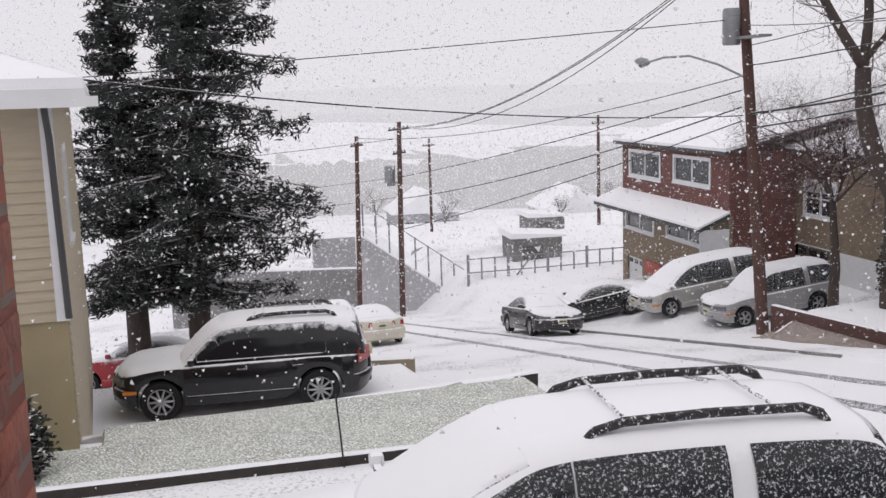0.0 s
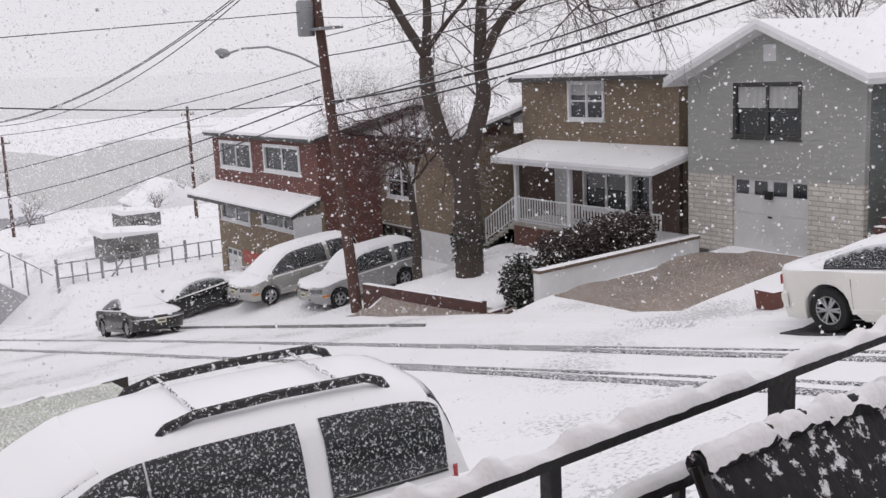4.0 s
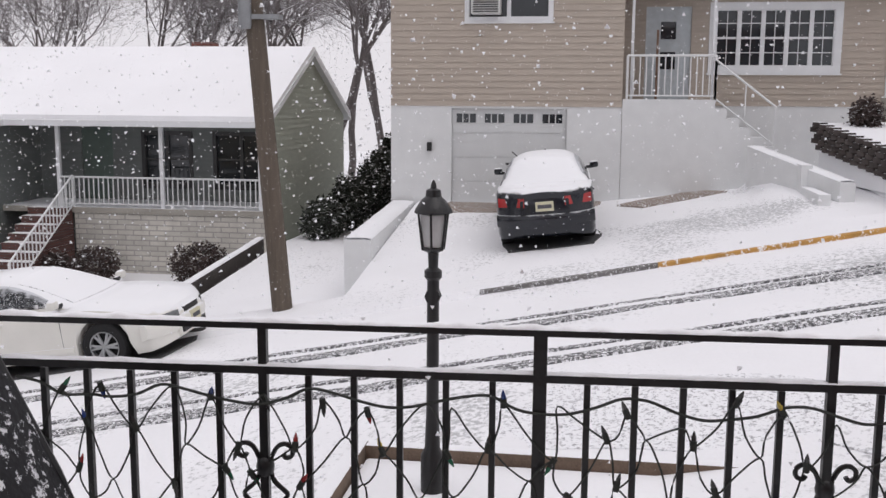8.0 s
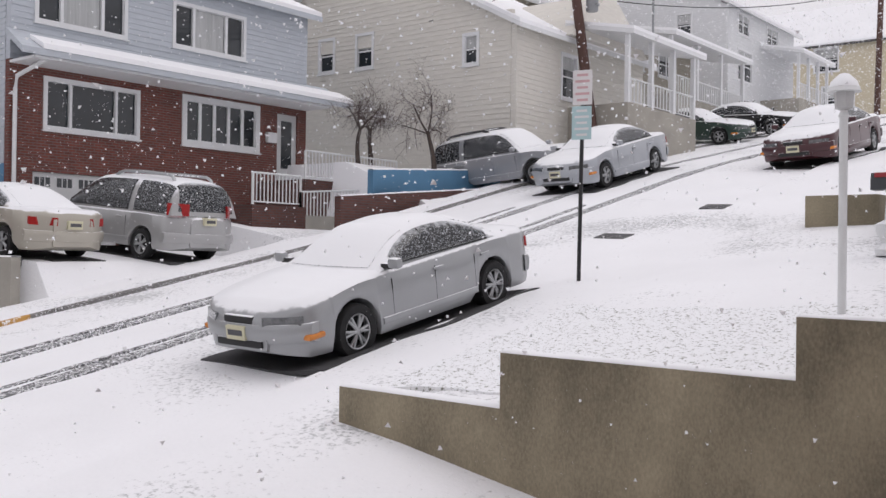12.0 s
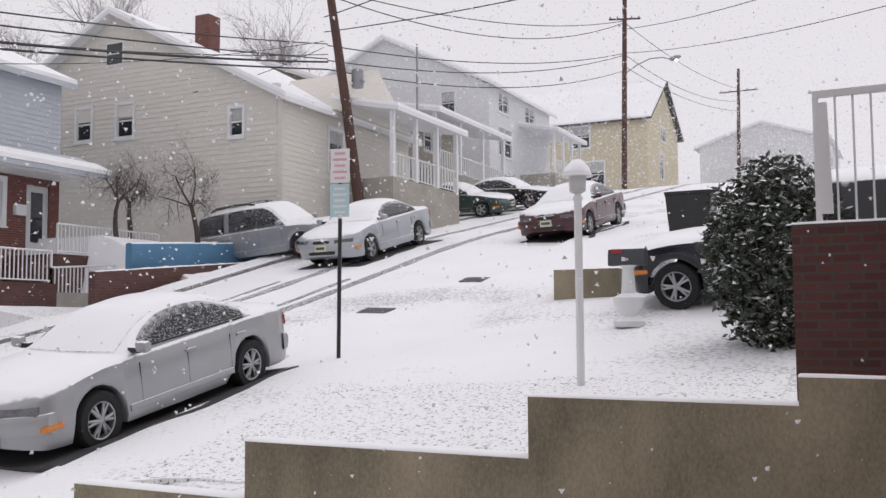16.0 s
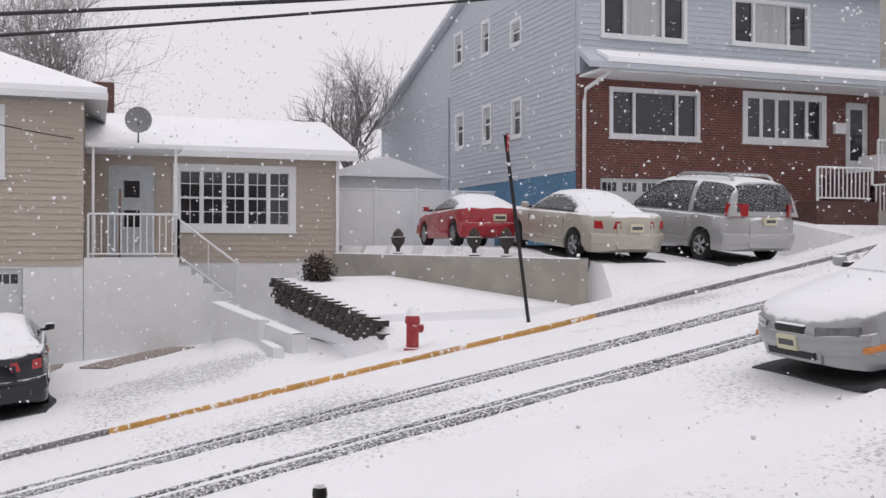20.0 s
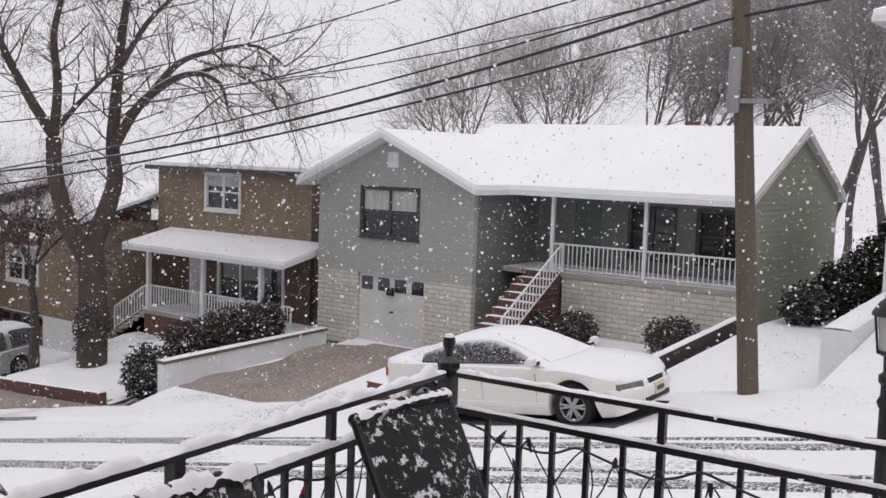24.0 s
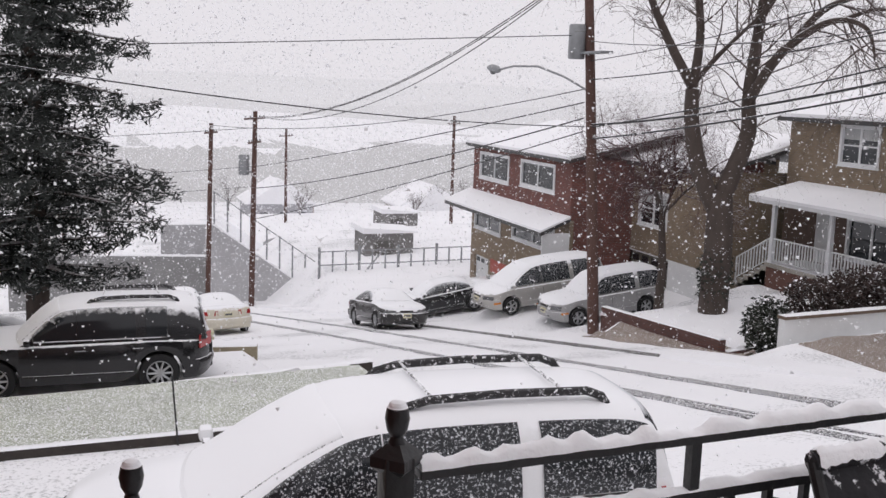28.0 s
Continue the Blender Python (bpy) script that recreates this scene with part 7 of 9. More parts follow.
for i, yy in enumerate((20.7, 21.6, 22.5)):
    bush("brown_hedge", 17.6 + i * 1.35, 20.7 + 0.12 * i, -5.85 + 0.1 * i, 0.98, 0.55, 0.72, HEDGE_BROWN, 1500, 0.06, 60 + i, "clipped reddish-brown hedge along the drive", "hedge", "hedge along the drive", 3.0)
bush("dark_shrub", 15.75, 20.15, -6.45, 0.62, 0.62, 0.82, IVY, 1600, 0.055, 66, "dark evergreen shrub at the end of the white wall")
for i, (x, y, r) in enumerate([(22.6, 11.8, 0.62), (22.8, 9.2, 0.72), (22.6, 12.9, 0.5)]):
    bush("porch_shrub", x, y, -4.65, r, r, r * 0.75, HEDGE_BROWN, 900, 0.055, 70 + i, "bare brown shrub in front of the porch", "bush", "shrubs by the porch")
for i, (x, y) in enumerate([(24.5, 6.6), (26.0, 6.3), (28.0, 6.0), (30, 5.9)]):
    bush("side_hedge", x, y, -3.7 + 0.1 * i, 0.9, 0.5, 0.5 + 0.22 * i, IVY, 1300, 0.075, 75 + i, "dark evergreen hedge between two houses", "hedge", "hedge between the houses")
bush("lawn_shrub", 22.4, -5.6, -0.85, 0.45, 0.35, 0.4, HEDGE_BROWN, 500, 0.05, 79, "small bare shrub at the house corner")
for i, (x, y) in enumerate([(19.5, -40), (19.3, -47.5)]):
    bush("yard_shrub", x, y, ground_z(x, y), 0.9, 0.9, 0.6, HEDGE_BROWN, 600, 0.09, 85 + i, "bare shrub in an uphill front yard", "bush", "uphill shrubs")

# ---------- poles, wires, street lamps ----------
POLE = mat("pole_wood", (0.115, 0.092, 0.072), 0.9, 0.25, 3, 0.4, stretch=(6, 6, 0.5), speck=0.22)
POLE_DARK = mat("pole_wood_dark", (0.10, 0.055, 0.045), 0.9, 0.25, 3, 0.4, stretch=(6, 6, 0.5), speck=0.2)
GALV = mat("galvanised", (0.28, 0.29, 0.30), 0.5, 0.15, 6, 0.1, metal=0.4)
CABLE = mat("cable", (0.022, 0.022, 0.024), 0.6, 0.1, 20, 0.05, snow=0.85)


def pole(name, foot, top, r, material, label, arms=(), box_at=None, lamp=None):
    f, t = Vector(foot), Vector(top)
    ob = thing(name, Matrix.Translation(f), label, "utility pole", "utility poles")
    part("shaft", rod(bmesh.new(), [(0, 0, -0.4), (t - f) * 0.5, t - f], [r, r * 0.88, r * 0.72], 12), material, ob)
    for z, half, yaw in arms:
        p = (t - f) * ((z - f.z) / (t.z - f.z))
        d = Vector((math.cos(radians(yaw)), math.sin(radians(yaw)), 0)) * half
        arm = part("crossarm", rod(bmesh.new(), [p - d, p + d], 0.055, 6), material, ob)
        for s in (-0.9, -0.45, 0.45, 0.9):
            part("insulator", lathe(bmesh.new(), [(0.02, 0.03), (0.045, 0.08), (0.05, 0.12), (0.03, 0.16)], tuple(p + d * s), 8), GALV, arm)
    if box_at:
        z0, z1, rr, off = box_at
        p = (t - f) * ((z0 - f.z) / (t.z - f.z)) + Vector(off)
        tr = part("transformer", lathe(bmesh.new(), [(rr * 0.9, 0.0), (rr, 0.05), (rr, z1 - z0 - 0.06), (rr * 0.85, z1 - z0)], tuple(p), 14), GALV, ob, "grey pole-top transformer")
        part("bracket", bx(min(p.x, 0), max(p.x, 0.05), min(p.y, 0) - 0.03, max(p.y, 0) + 0.03, p.z + 0.15, p.z + 0.22), GALV, tr)
    if lamp:
        p0, p1 = Vector(lamp[0]) - f, Vector(lamp[1]) - f
        mid = p0.lerp(p1, 0.55) + Vector((0, 0, 0.42))
        arm = part("lamp_arm", rod(bmesh.new(), [p0, p0.lerp(mid, 0.5) + Vector((0, 0, 0.08)), mid, mid.lerp(p1, 0.6) + Vector((0, 0, 0.08)), p1], 0.035, 8), GALV, ob)
        d = (p1 - p0).normalized()
        head = part("lamp_head", rod(bmesh.new(), [p1 - d * 0.1, p1 + d * 0.05, p1 + d * 0.35, p1 + d * 0.6], [0.05, 0.13, 0.15, 0.06], 10), GALV, ob)
        part("lens", lathe(bmesh.new(), [(0.11, 0.0), (0.1, -0.06), (0.04, -0.1)], tuple(p1 + d * 0.3 + Vector((0, 0, -0.1))), 10), lamp[2] if len(lamp) > 2 else LAMP_CLEAR, head)
    return ob


def glow_mat(name, color, power):
    m = bpy.data.materials.new(name)
    m.use_nodes = True
    b = m.node_tree.nodes["Principled BSDF"]
    b.inputs["Base Color"].default_value = (*color, 1)
    b.inputs["Emission Color"].default_value = (*color, 1)
    b.inputs["Emission Strength"].default_value = power
    return m


LIT = glow_mat("lit_sodium_lamp", (1.0, 0.72, 0.38), 6.0)
pole("utility_pole", (15.6, 4.82, -3.75), (15.6, 5.58, 5.2), 0.17, POLE, "weathered brown utility pole on the pavement", box_at=(0.9, 1.9, 0.1, (-0.2, 0.1, 0)))
pole("utility_pole", (14.4, 26.55, -7.6), (14.4, 28.45, 5.0), 0.18, POLE_DARK, "dark leaning utility pole with a street lamp", arms=[(4.2, 1.1, 0)], box_at=(1.05, 2.1, 0.26, (-0.35, 0.25, 0)), lamp=((14.4, 27.7, 0.05), (13.2, 32.3, 0.72)))
pole("utility_pole", (8.15, 55.0, -12.9), (8.35, 55.0, -1.5), 0.17, POLE_DARK, "distant utility pole with crossarms", arms=[(-1.9, 1.5, 60), (-3.2, 0.9, 60)], box_at=(-5.0, -3.9, 0.3, (-0.5, 0.3, 0)))
pole("utility_pole", (5.75, 55.0, -12.7), (6.0, 55.0, -2.2), 0.15, POLE_DARK, "distant plain utility pole", arms=[(-2.7, 0.8, 60)])
pole("utility_pole", (16.4, -28.4, 3.4), (17.5, -28.0, 11.6), 0.18, POLE_DARK, "leaning dark utility pole on the uphill pavement", box_at=(7.9, 8.5, 0.2, (-0.35, -0.3, 0)))
pole("utility_pole", (15.45, -56.0, 7.2), (15.15, -56.0, 19.6), 0.17, POLE_DARK, "tall utility pole at the hilltop with a lit street lamp", arms=[(17.6, 0.9, 20)], lamp=((15.25, -56.0, 14.4), (12.9, -57.4, 15.3), LIT))
pole("utility_pole", (13.3, -82, 12.0), (13.1, -82, 20.4), 0.16, POLE_DARK, "far hilltop utility pole with a crossarm", arms=[(18.6, 1.5, 0)])
for x, y, zt in ((16.5, 90, -4.0), (-2.5, 90, -4.6), (26.4, 73, -2.0)):
    pole("utility_pole", (x, y, -14.6), (x, y, zt), 0.15, POLE_DARK, "faint far-off utility pole in the valley", arms=[(zt - 0.6, 0.9, 40)])
pole("flag_pole", (16.92, -33.25, 4.2), (16.92, -33.25, 10.6), 0.05, GALV, "thin bare pole beside the uphill pavement")


def wire(a, b, sag, r, label="thin black overhead cable", n=26):
    pa, pb = Vector(a), Vector(b)
    pts = [pa.lerp(pb, i / n) - Vector((0, 0, sag * 4 * (i / n) * (1 - i / n))) for i in range(n + 1)]
    bm = rod(bmesh.new(), pts, r, 5)
    return solid("overhead_wire", bm, CABLE, label, "wire", "overhead wires", smooth=70)


P1 = (15.6, 5.4)
hi1, mid1, low1 = (15.6, 5.5, 2.98), (15.5, 5.48, 2.68), (15.45, 5.42, 2.32)
# between the poles along the far pavement
for (z1, z2, zu, sag, r) in ((2.37, -1.35, 8.5, 0.35, 0.026), (2.8, -0.92, 8.75, 0.56, 0.032), (2.95, -1.0, 8.85, 0.3, 0.02), (3.4, 0.44, 9.35, 0.54, 0.018), (4.4, 1.0, 11.2, 0.5, 0.014), (2.9, 1.6, 9.0, 0.8, 0.013)):
    wire((15.5, 5.45, z1), (14.35, 27.6 + 0.15 * z2, z2), sag, r, "black overhead cable between street poles")
    wire((15.5, 5.45, z1), (17.5, -28.0, zu), sag * 0.9, r, "black overhead cable between street poles")
for z2, xf, zf, sag, r in ((3.95, 8.0, -1.85, 1.4, 0.018), (4.05, 8.6, -1.8, 1.3, 0.018), (4.0, 9.2, -1.9, 1.5, 0.018), (0.15, 5.95, -2.3, 0.6, 0.016), (-0.26, 8.4, -4.5, 0.15, 0.02), (-0.75, 8.4, -5.7, 0.36, 0.024), (-1.16, 8.4, -7.4, 0.2, 0.02)):
    wire((14.35, 28.0, z2), (xf, 55.0, zf), sag, r, "overhead cable running down the hill")
for xf, z2, zf in ((-20, -2.4, -4.0), (-22, -4.5, -6.4), (-24, -5.6, -7.6)):
    wire((8.3, 55.0, z2), (xf, 60.0, zf), 0.3, 0.018, "overhead cable crossing the valley street")
for za, zb_, sag in ((8.5, 14.6, 0.8), (8.8, 15.5, 0.7), (9.3, 15.6, 0.6), (11.2, 17.5, 0.7), (11.0, 17.4, 1.2)):
    wire((17.5, -28.0, za), (15.2, -56.0, zb_), sag, 0.02, "overhead cable running up the hill")
for za, zb_, sag in ((17.4, 17.2, 0.6), (15.5, 16.2, 0.8), (14.8, 15.4, 0.6)):
    wire((15.2, -56.0, za), (13.1, -82, zb_ + 1.6), sag, 0.018)
# service drops across the street to this side
wire((14.4, 28.0, 1.8), (-14, 30, 0.2), 0.1, 0.016, "service cable crossing the sky above the spruce")
wire((14.4, 28.0, -1.0), (-10.0, 16.0, 1.6), 0.58, 0.018, "service cable crossing the street to a house")
wire((17.5, -27.8, 10.2), (-6, -12, 8.6), 0.6, 0.018, "service cable crossing the street uphill")
wire((17.5, -27.8, 9.7), (-8, -20, 8.8), 0.6, 0.018, "service cable crossing the street uphill")
wire((15.2, -56.0, 17.0), (-10, -14, 7.6), 0.9, 0.018, "service cable crossing the street uphill")
wire((15.2, -56.0, 15.6), (-10, -22, 8.5), 0.9, 0.016)
wire((17.5, -27.8, 9.2), (21.0, -25.5, 7.6), 0.15, 0.012, "service cable to the cream house")
wire((17.5, -27.8, 9.4), (22.6, -17.5, 6.9), 0.3, 0.012, "service cable to the blue house")
wire((15.5, 5.4, 3.4), (23.0, -0.4, 2.4), 0.25, 0.012, "service cable to the beige house")


# ---------- walls, street furniture and small things ----------
CONC_TAN = mat("stained_concrete", (0.25, 0.215, 0.15), 0.9, 0.5, 1.6, 0.4, snow=0.75, speck=0.12, stretch=(1, 1, 0.6))
RED_PAINT = mat("hydrant_red", (0.33, 0.03, 0.035), 0.5, 0.15, 8, 0.15, snow=0.7, speck=0.08)
SIGN_WHITE = mat("sign_white", (0.70, 0.68, 0.68), 0.5, 0.05, 5, 0.03, speck=0.1)
SIGN_RED = mat("sign_red", (0.42, 0.035, 0.05), 0.5, 0.08, 5, 0.03, speck=0.1)
SIGN_FADED = mat("sign_faded_red", (0.58, 0.36, 0.37), 0.5, 0.1, 5, 0.03, speck=0.2)
SIGN_TEAL = mat("sign_teal", (0.42, 0.58, 0.60), 0.5, 0.05, 5, 0.03, speck=0.1)
TIMBER = mat("dark_timber", (0.045, 0.038, 0.034), 0.9, 0.3, 6, 0.4, snow=0.72, speck=0.1)
TIMBER_BROWN = mat("brown_timber", (0.16, 0.115, 0.085), 0.9, 0.3, 6, 0.4, snow=0.8, speck=0.1)
GRASS_SNOW = mat("grass_under_snow", (0.34, 0.37, 0.29), 0.95, 0.3, 3.0, 0.6, speck=0.62, fine=45, flakes=40.0)


def wall_box(name, p0, p1, t, z0a, z0b, z1a, z1b, material, label, cap=None, kind="structure", group=""):
    """A free-standing wall between two points, its foot and top given at both ends, with a cap of snow."""
    a, b = Vector((*p0, 0)), Vector((*p1, 0))
    d = (b - a).normalized()
    n = Vector((-d.y, d.x, 0)) * t / 2
    c = [a - n, b - n, b + n, a + n]
    ob = solid(name, hexa(bmesh.new(), [(c[0].x, c[0].y, z0a), (c[1].x, c[1].y, z0b), (c[2].x, c[2].y, z0b), (c[3].x, c[3].y, z0a), (c[0].x, c[0].y, z1a), (c[1].x, c[1].y, z1b), (c[2].x, c[2].y, z1b), (c[3].x, c[3].y, z1a)]), material, label, "wall", group, kind, smooth=0)
    if cap:
        bm = bmesh.new()
        m = max(2, int((b - a).length / 0.12))
        rows = []
        for i in range(m + 1):
            q = a.lerp(b, i / m)
            z = z1a + (z1b - z1a) * i / m
            h = cap * (0.75 + 0.4 * noise.noise((q.x * 4, q.y * 4, 1.5)))
            rows.append([bm.verts.new((q.x + n.x * s, q.y + n.y * s, z + h * k + 0.001)) for s, k in ((-1.02, 0.0), (-0.95, 0.7), (0.0, 1.0), (0.95, 0.7), (1.02, 0.0))])
        for r0, r1 in zip(rows, rows[1:]):
            for k in range(4):
                bm.faces.new((r0[k], r0[k + 1], r1[k + 1], r1[k]))
        part("snow_cap", bm, SNOW_CAP, ob, smooth=70)
    return ob


# stepped concrete wall between our yard and the uphill neighbour's lawn
for x0, x1, z1 in ((6.59, 4.83, -1.18), (4.83, 2.51, -0.755), (2.51, 0.79, -0.36), (0.79, -0.55, -0.205)):
    wall_box("stepped_wall", (x0, -7.05), (x1, -7.05), 0.22, -3.0, -3.0, z1, z1 - 0.015, CONC_TAN, "stained concrete stepped retaining wall with a snow edge", 0.025, group="steps of the retaining wall")
wall_box("yard_wall_low", (7.2, -2.37), (5.0, -2.56), 0.3, -3.4, -3.2, -1.95, -1.93, CONC_TAN, "stained concrete wall of the front yard with a snowy top", 0.03)
wall_box("kerbside_wall", (1.9, 21.75), (3.26, 21.45), 0.3, -6.6, -6.6, -5.75, -5.72, CONC_TAN, "short stained concrete wall end by the pavement", 0.02)
solid("lawn_stake", rod(bmesh.new(), [(0.78, 11.48, -4.3), (0.72, 11.5, -3.4)], 0.012, 6), IRON_DRY, "thin metal stake standing in the side lawn", "stake")
wall_box("stair_side_wall", (22.6, -3.4), (19.0, -4.5), 0.3, -2.5, -2.5, -1.13, -1.57, WHITE_PAINT, "white painted wall sloping down beside the steps", 0.03)
strip("grass_stubble", [(1.3, -9.6), (6.7, -9.5)], 1.7, 0.015, mat("grass_stubble", (0.2, 0.2, 0.17), 0.9, 0.3, 3.0, 0.5, speck=0.93, flakes=22.0), "grass blades poking through thin snow on the uphill lawn", "lawn", 0.3, 0.4)
wall_box("porch_wall", (0.94, -8.3), (-0.55, -8.3), 0.25, -1.6, -1.6, 0.82, 0.82, DARK_BRICK, "dark red brick porch wall of the uphill neighbour", 0.03)
wall_box("landing_wall", (15.5, 19.3), (21.9, 19.85), 0.2, -6.4, -5.9, -5.2, -5.2, WHITE_PAINT, "white painted wall rising along the driveway", 0.02)
wall_box("wall_coping", (15.48, 19.3), (21.9, 19.85), 0.28, -5.198, -5.198, -5.12, -5.12, TIMBER_BROWN, "brown coping on the white wall", 0.02)
wall_box("drive_wall", (18.0, 4.2), (22.95, 4.3), 0.5, -4.2, -3.4, -2.7, -2.52, WHITE_PAINT, "thick white painted wall beside the driveway", 0.04)
wall_box("timber_edging", (17.2, 7.57), (22.6, 7.62), 0.16, -4.9, -4.4, -3.72, -3.42, TIMBER, "dark timber retaining edge along the slope", 0.05)
wall_box("drive_divider", (25.0, -6.65), (17.6, -9.8), 0.26, -1.2, -1.2, -0.08, -0.13, CONCRETE, "weathered concrete wall between lawn and driveway", 0.03)
wall_box("low_brick_wall", (14.6, 26.4), (14.65, 20.4), 0.2, -7.6, -6.6, -6.4, -5.95, DARK_BRICK, "low dark brick wall in front of the tree", 0.03)
wall_box("low_brick_wall", (14.75, 20.4), (17.6, 20.55), 0.2, -6.9, -6.6, -6.25, -6.05, DARK_BRICK, "low dark brick wall beside the shrub", 0.03)
wall_box("blue_wall", (18.0, -19.6), (18.0, -25.3), 0.2, 0.6, 1.6, 2.2, 2.6, BLUE_PAINT, "bright blue painted retaining wall", 0.05)
wall_box("dark_brick_wall", (17.4, -17.8), (17.4, -24.6), 0.2, 0.3, 1.4, 1.4, 2.0, DARK_BRICK, "dark brick retaining wall along the uphill pavement", 0.04)
wall_box("dark_brick_wall", (20.4, -23.4), (18.2, -23.4), 0.2, 1.4, 1.4, 2.6, 2.5, DARK_BRICK, "dark brick yard wall below the cream house", 0.04)
wall_box("lawn_edge", (4.0, 14.75), (-2.7, 13.42), 0.2, -6.0, -6.0, -4.3, -4.3, TIMBER, "low dark wall holding up the side lawn", 0.03)
wall_box("drive_edge", (4.2, 11.75), (-2.6, 11.4), 0.12, -4.4, -4.4, -4.15, -4.13, TIMBER, "dark timber edging between lawn and driveway", 0.02)
strip("side_lawn", [(-2.6, 12.42), (4.4, 13.15)], 1.05, 0.07, GRASS_SNOW, "thin grass showing through snow on the side lawn", "lawn", 0.05, 0.6)
strip("wet_drive", [(15.9, 17.0), (22.2, 17.55)], 1.75, 0.03, WET_DRIVE, "wet brown concrete driveway with thin snow", "driveway", 0.35, 0.4)
strip("wet_pavement", [(14.9, 19.3), (14.1, 26.0)], 0.55, 0.03, WET_DRIVE, "wet brown pavement with thin snow", "pavement", 0.4, 0.4)
strip("wet_drive", [(21.7, 2.4), (22.9, 2.4)], 2.6, 0.03, WET_DRIVE, "bare brown strip of driveway under the eaves", "driveway", 0.3, 0.3)
strip("wet_drive", [(21.6, -0.8), (22.9, -2.6)], 0.5, 0.03, WET_DRIVE, "bare strip of driveway along the landing wall", "driveway", 0.3, 0.3)
strip("bare_patch", [(7.6, -2.5), (8.9, 0.5)], 0.9, 0.012, mat("thin_slush", (0.42, 0.42, 0.44), 0.7, 0.2, 1.2, 0.3, speck=0.85), "thin slush at the edge of the road", "slush", 0.5, 0.3)
# snow-free asphalt under the cars, darkened to hold their contact shadow
for cx, cy, hd, ln, wd in ((9.0, -10.25, 90, 4.3, 1.95), (13.98, 8.05, -91, 4.4, 1.85), (19.7, 0.8, 2, 4.0, 1.7), (19.7, -13.8, 3, 4.3, 1.8), (19.95, -10.9, 3, 4.1, 1.7), (13.4, -23.9, 90, 4.4, 1.8), (8.65, -27.0, 90, 4.4, 1.8)):
    d = Vector((math.cos(radians(hd)), math.sin(radians(hd))))
    strip("bare_asphalt", [(cx - d.x * ln / 2, cy - d.y * ln / 2), (cx + d.x * ln / 2, cy + d.y * ln / 2)], wd / 2, 0.02, mat("shaded_asphalt", (0.055, 0.055, 0.058), 0.85, 0.3, 2, 0.4, speck=0.12), "snow-free asphalt under a parked car, darkened with painted shadow", "asphalt", 0.3, 0.2)

# dark stacked-stone edging of the raised lawn
EDGE_STONE = mat("edging_stone", (0.06, 0.048, 0.044), 0.9, 0.3, 5, 0.5, snow=0.6, rnd=0.3)
stone_mesh = mesh("edging_stone", bx(-0.155, 0.155, -0.1, 0.1, 0, 0.115, bevel=0.018), EDGE_STONE)
edging = thing("lawn_edging", Matrix.Translation((17.6, -5.5, -1.75)), "stacked dark edging stones round a raised snowy lawn", "retaining wall", kind="structure")
for (ax, ay, az), (bx_, by_, bz), rows in (((17.35, -5.75, -1.8), (22.6, -4.7, -1.15), 5),):
    a, b = Vector((ax, ay, az)), Vector((bx_, by_, bz))
    n = int((b - a).length / 0.32)
    ang = math.atan2(b.y - a.y, b.x - a.x)
    for r in range(rows):
        for i in range(n):
            p = a.lerp(b, (i + 0.5 * (r % 2) + 0.25) / n)
            s = new("stone", stone_mesh)
            s.parent = edging
            s.matrix_basis = Matrix.Translation((p.x - 17.6, p.y + 5.5 + 0.02 * r, p.z + 1.75 + r * 0.118)) @ Matrix.Rotation(ang + random.uniform(-0.05, 0.05), 4, "Z")
solid("lawn_fill", hexa(bmesh.new(), [(17.75, -9.6, -1.8), (17.75, -5.55, -1.8), (22.9, -4.8, -1.8), (22.9, -7.5, -1.8), (17.75, -9.6, -1.02), (17.75, -5.55, -1.15), (22.9, -4.8, -0.62), (22.9, -7.5, -0.58)]), SNOW, "raised lawn under smooth snow", "lawn", kind="structure")


def hydrant(x, y, z):
    ob = thing("fire_hydrant", Matrix.Translation((x, y, z)), "red fire hydrant with a cap of snow on the pavement", "hydrant")
    part("barrel", lathe(bmesh.new(), [(0.15, 0), (0.15, 0.04), (0.11, 0.05), (0.105, 0.45), (0.13, 0.46), (0.13, 0.5), (0.1, 0.51)], sides=18), RED_PAINT, ob)
    part("bonnet", lathe(bmesh.new(), [(0.13, 0.5), (0.125, 0.56), (0.08, 0.63), (0.03, 0.65), (0.03, 0.7), (0.02, 0.71)], sides=18), RED_PAINT, ob)
    for a, r in ((0, 0.06), (180, 0.06), (-90, 0.085)):
        m = Matrix.Rotation(radians(a), 4, "Z")
        bm = rod(bmesh.new(), [(0.08, 0, 0.38), (0.17, 0, 0.38), (0.19, 0, 0.38)], [r, r, r * 0.6], 10)
        bmesh.ops.transform(bm, matrix=m, verts=bm.verts)
        part("nozzle_cap", bm, RED_PAINT, ob)
    part("snow_cap", lathe(bmesh.new(), [(0.11, 0.59), (0.1, 0.66), (0.05, 0.74), (0.01, 0.76)], sides=14), SNOW_CAP, ob)
    return ob


hydrant(16.48, -5.95, ground_z(16.48, -5.95) - 0.02)


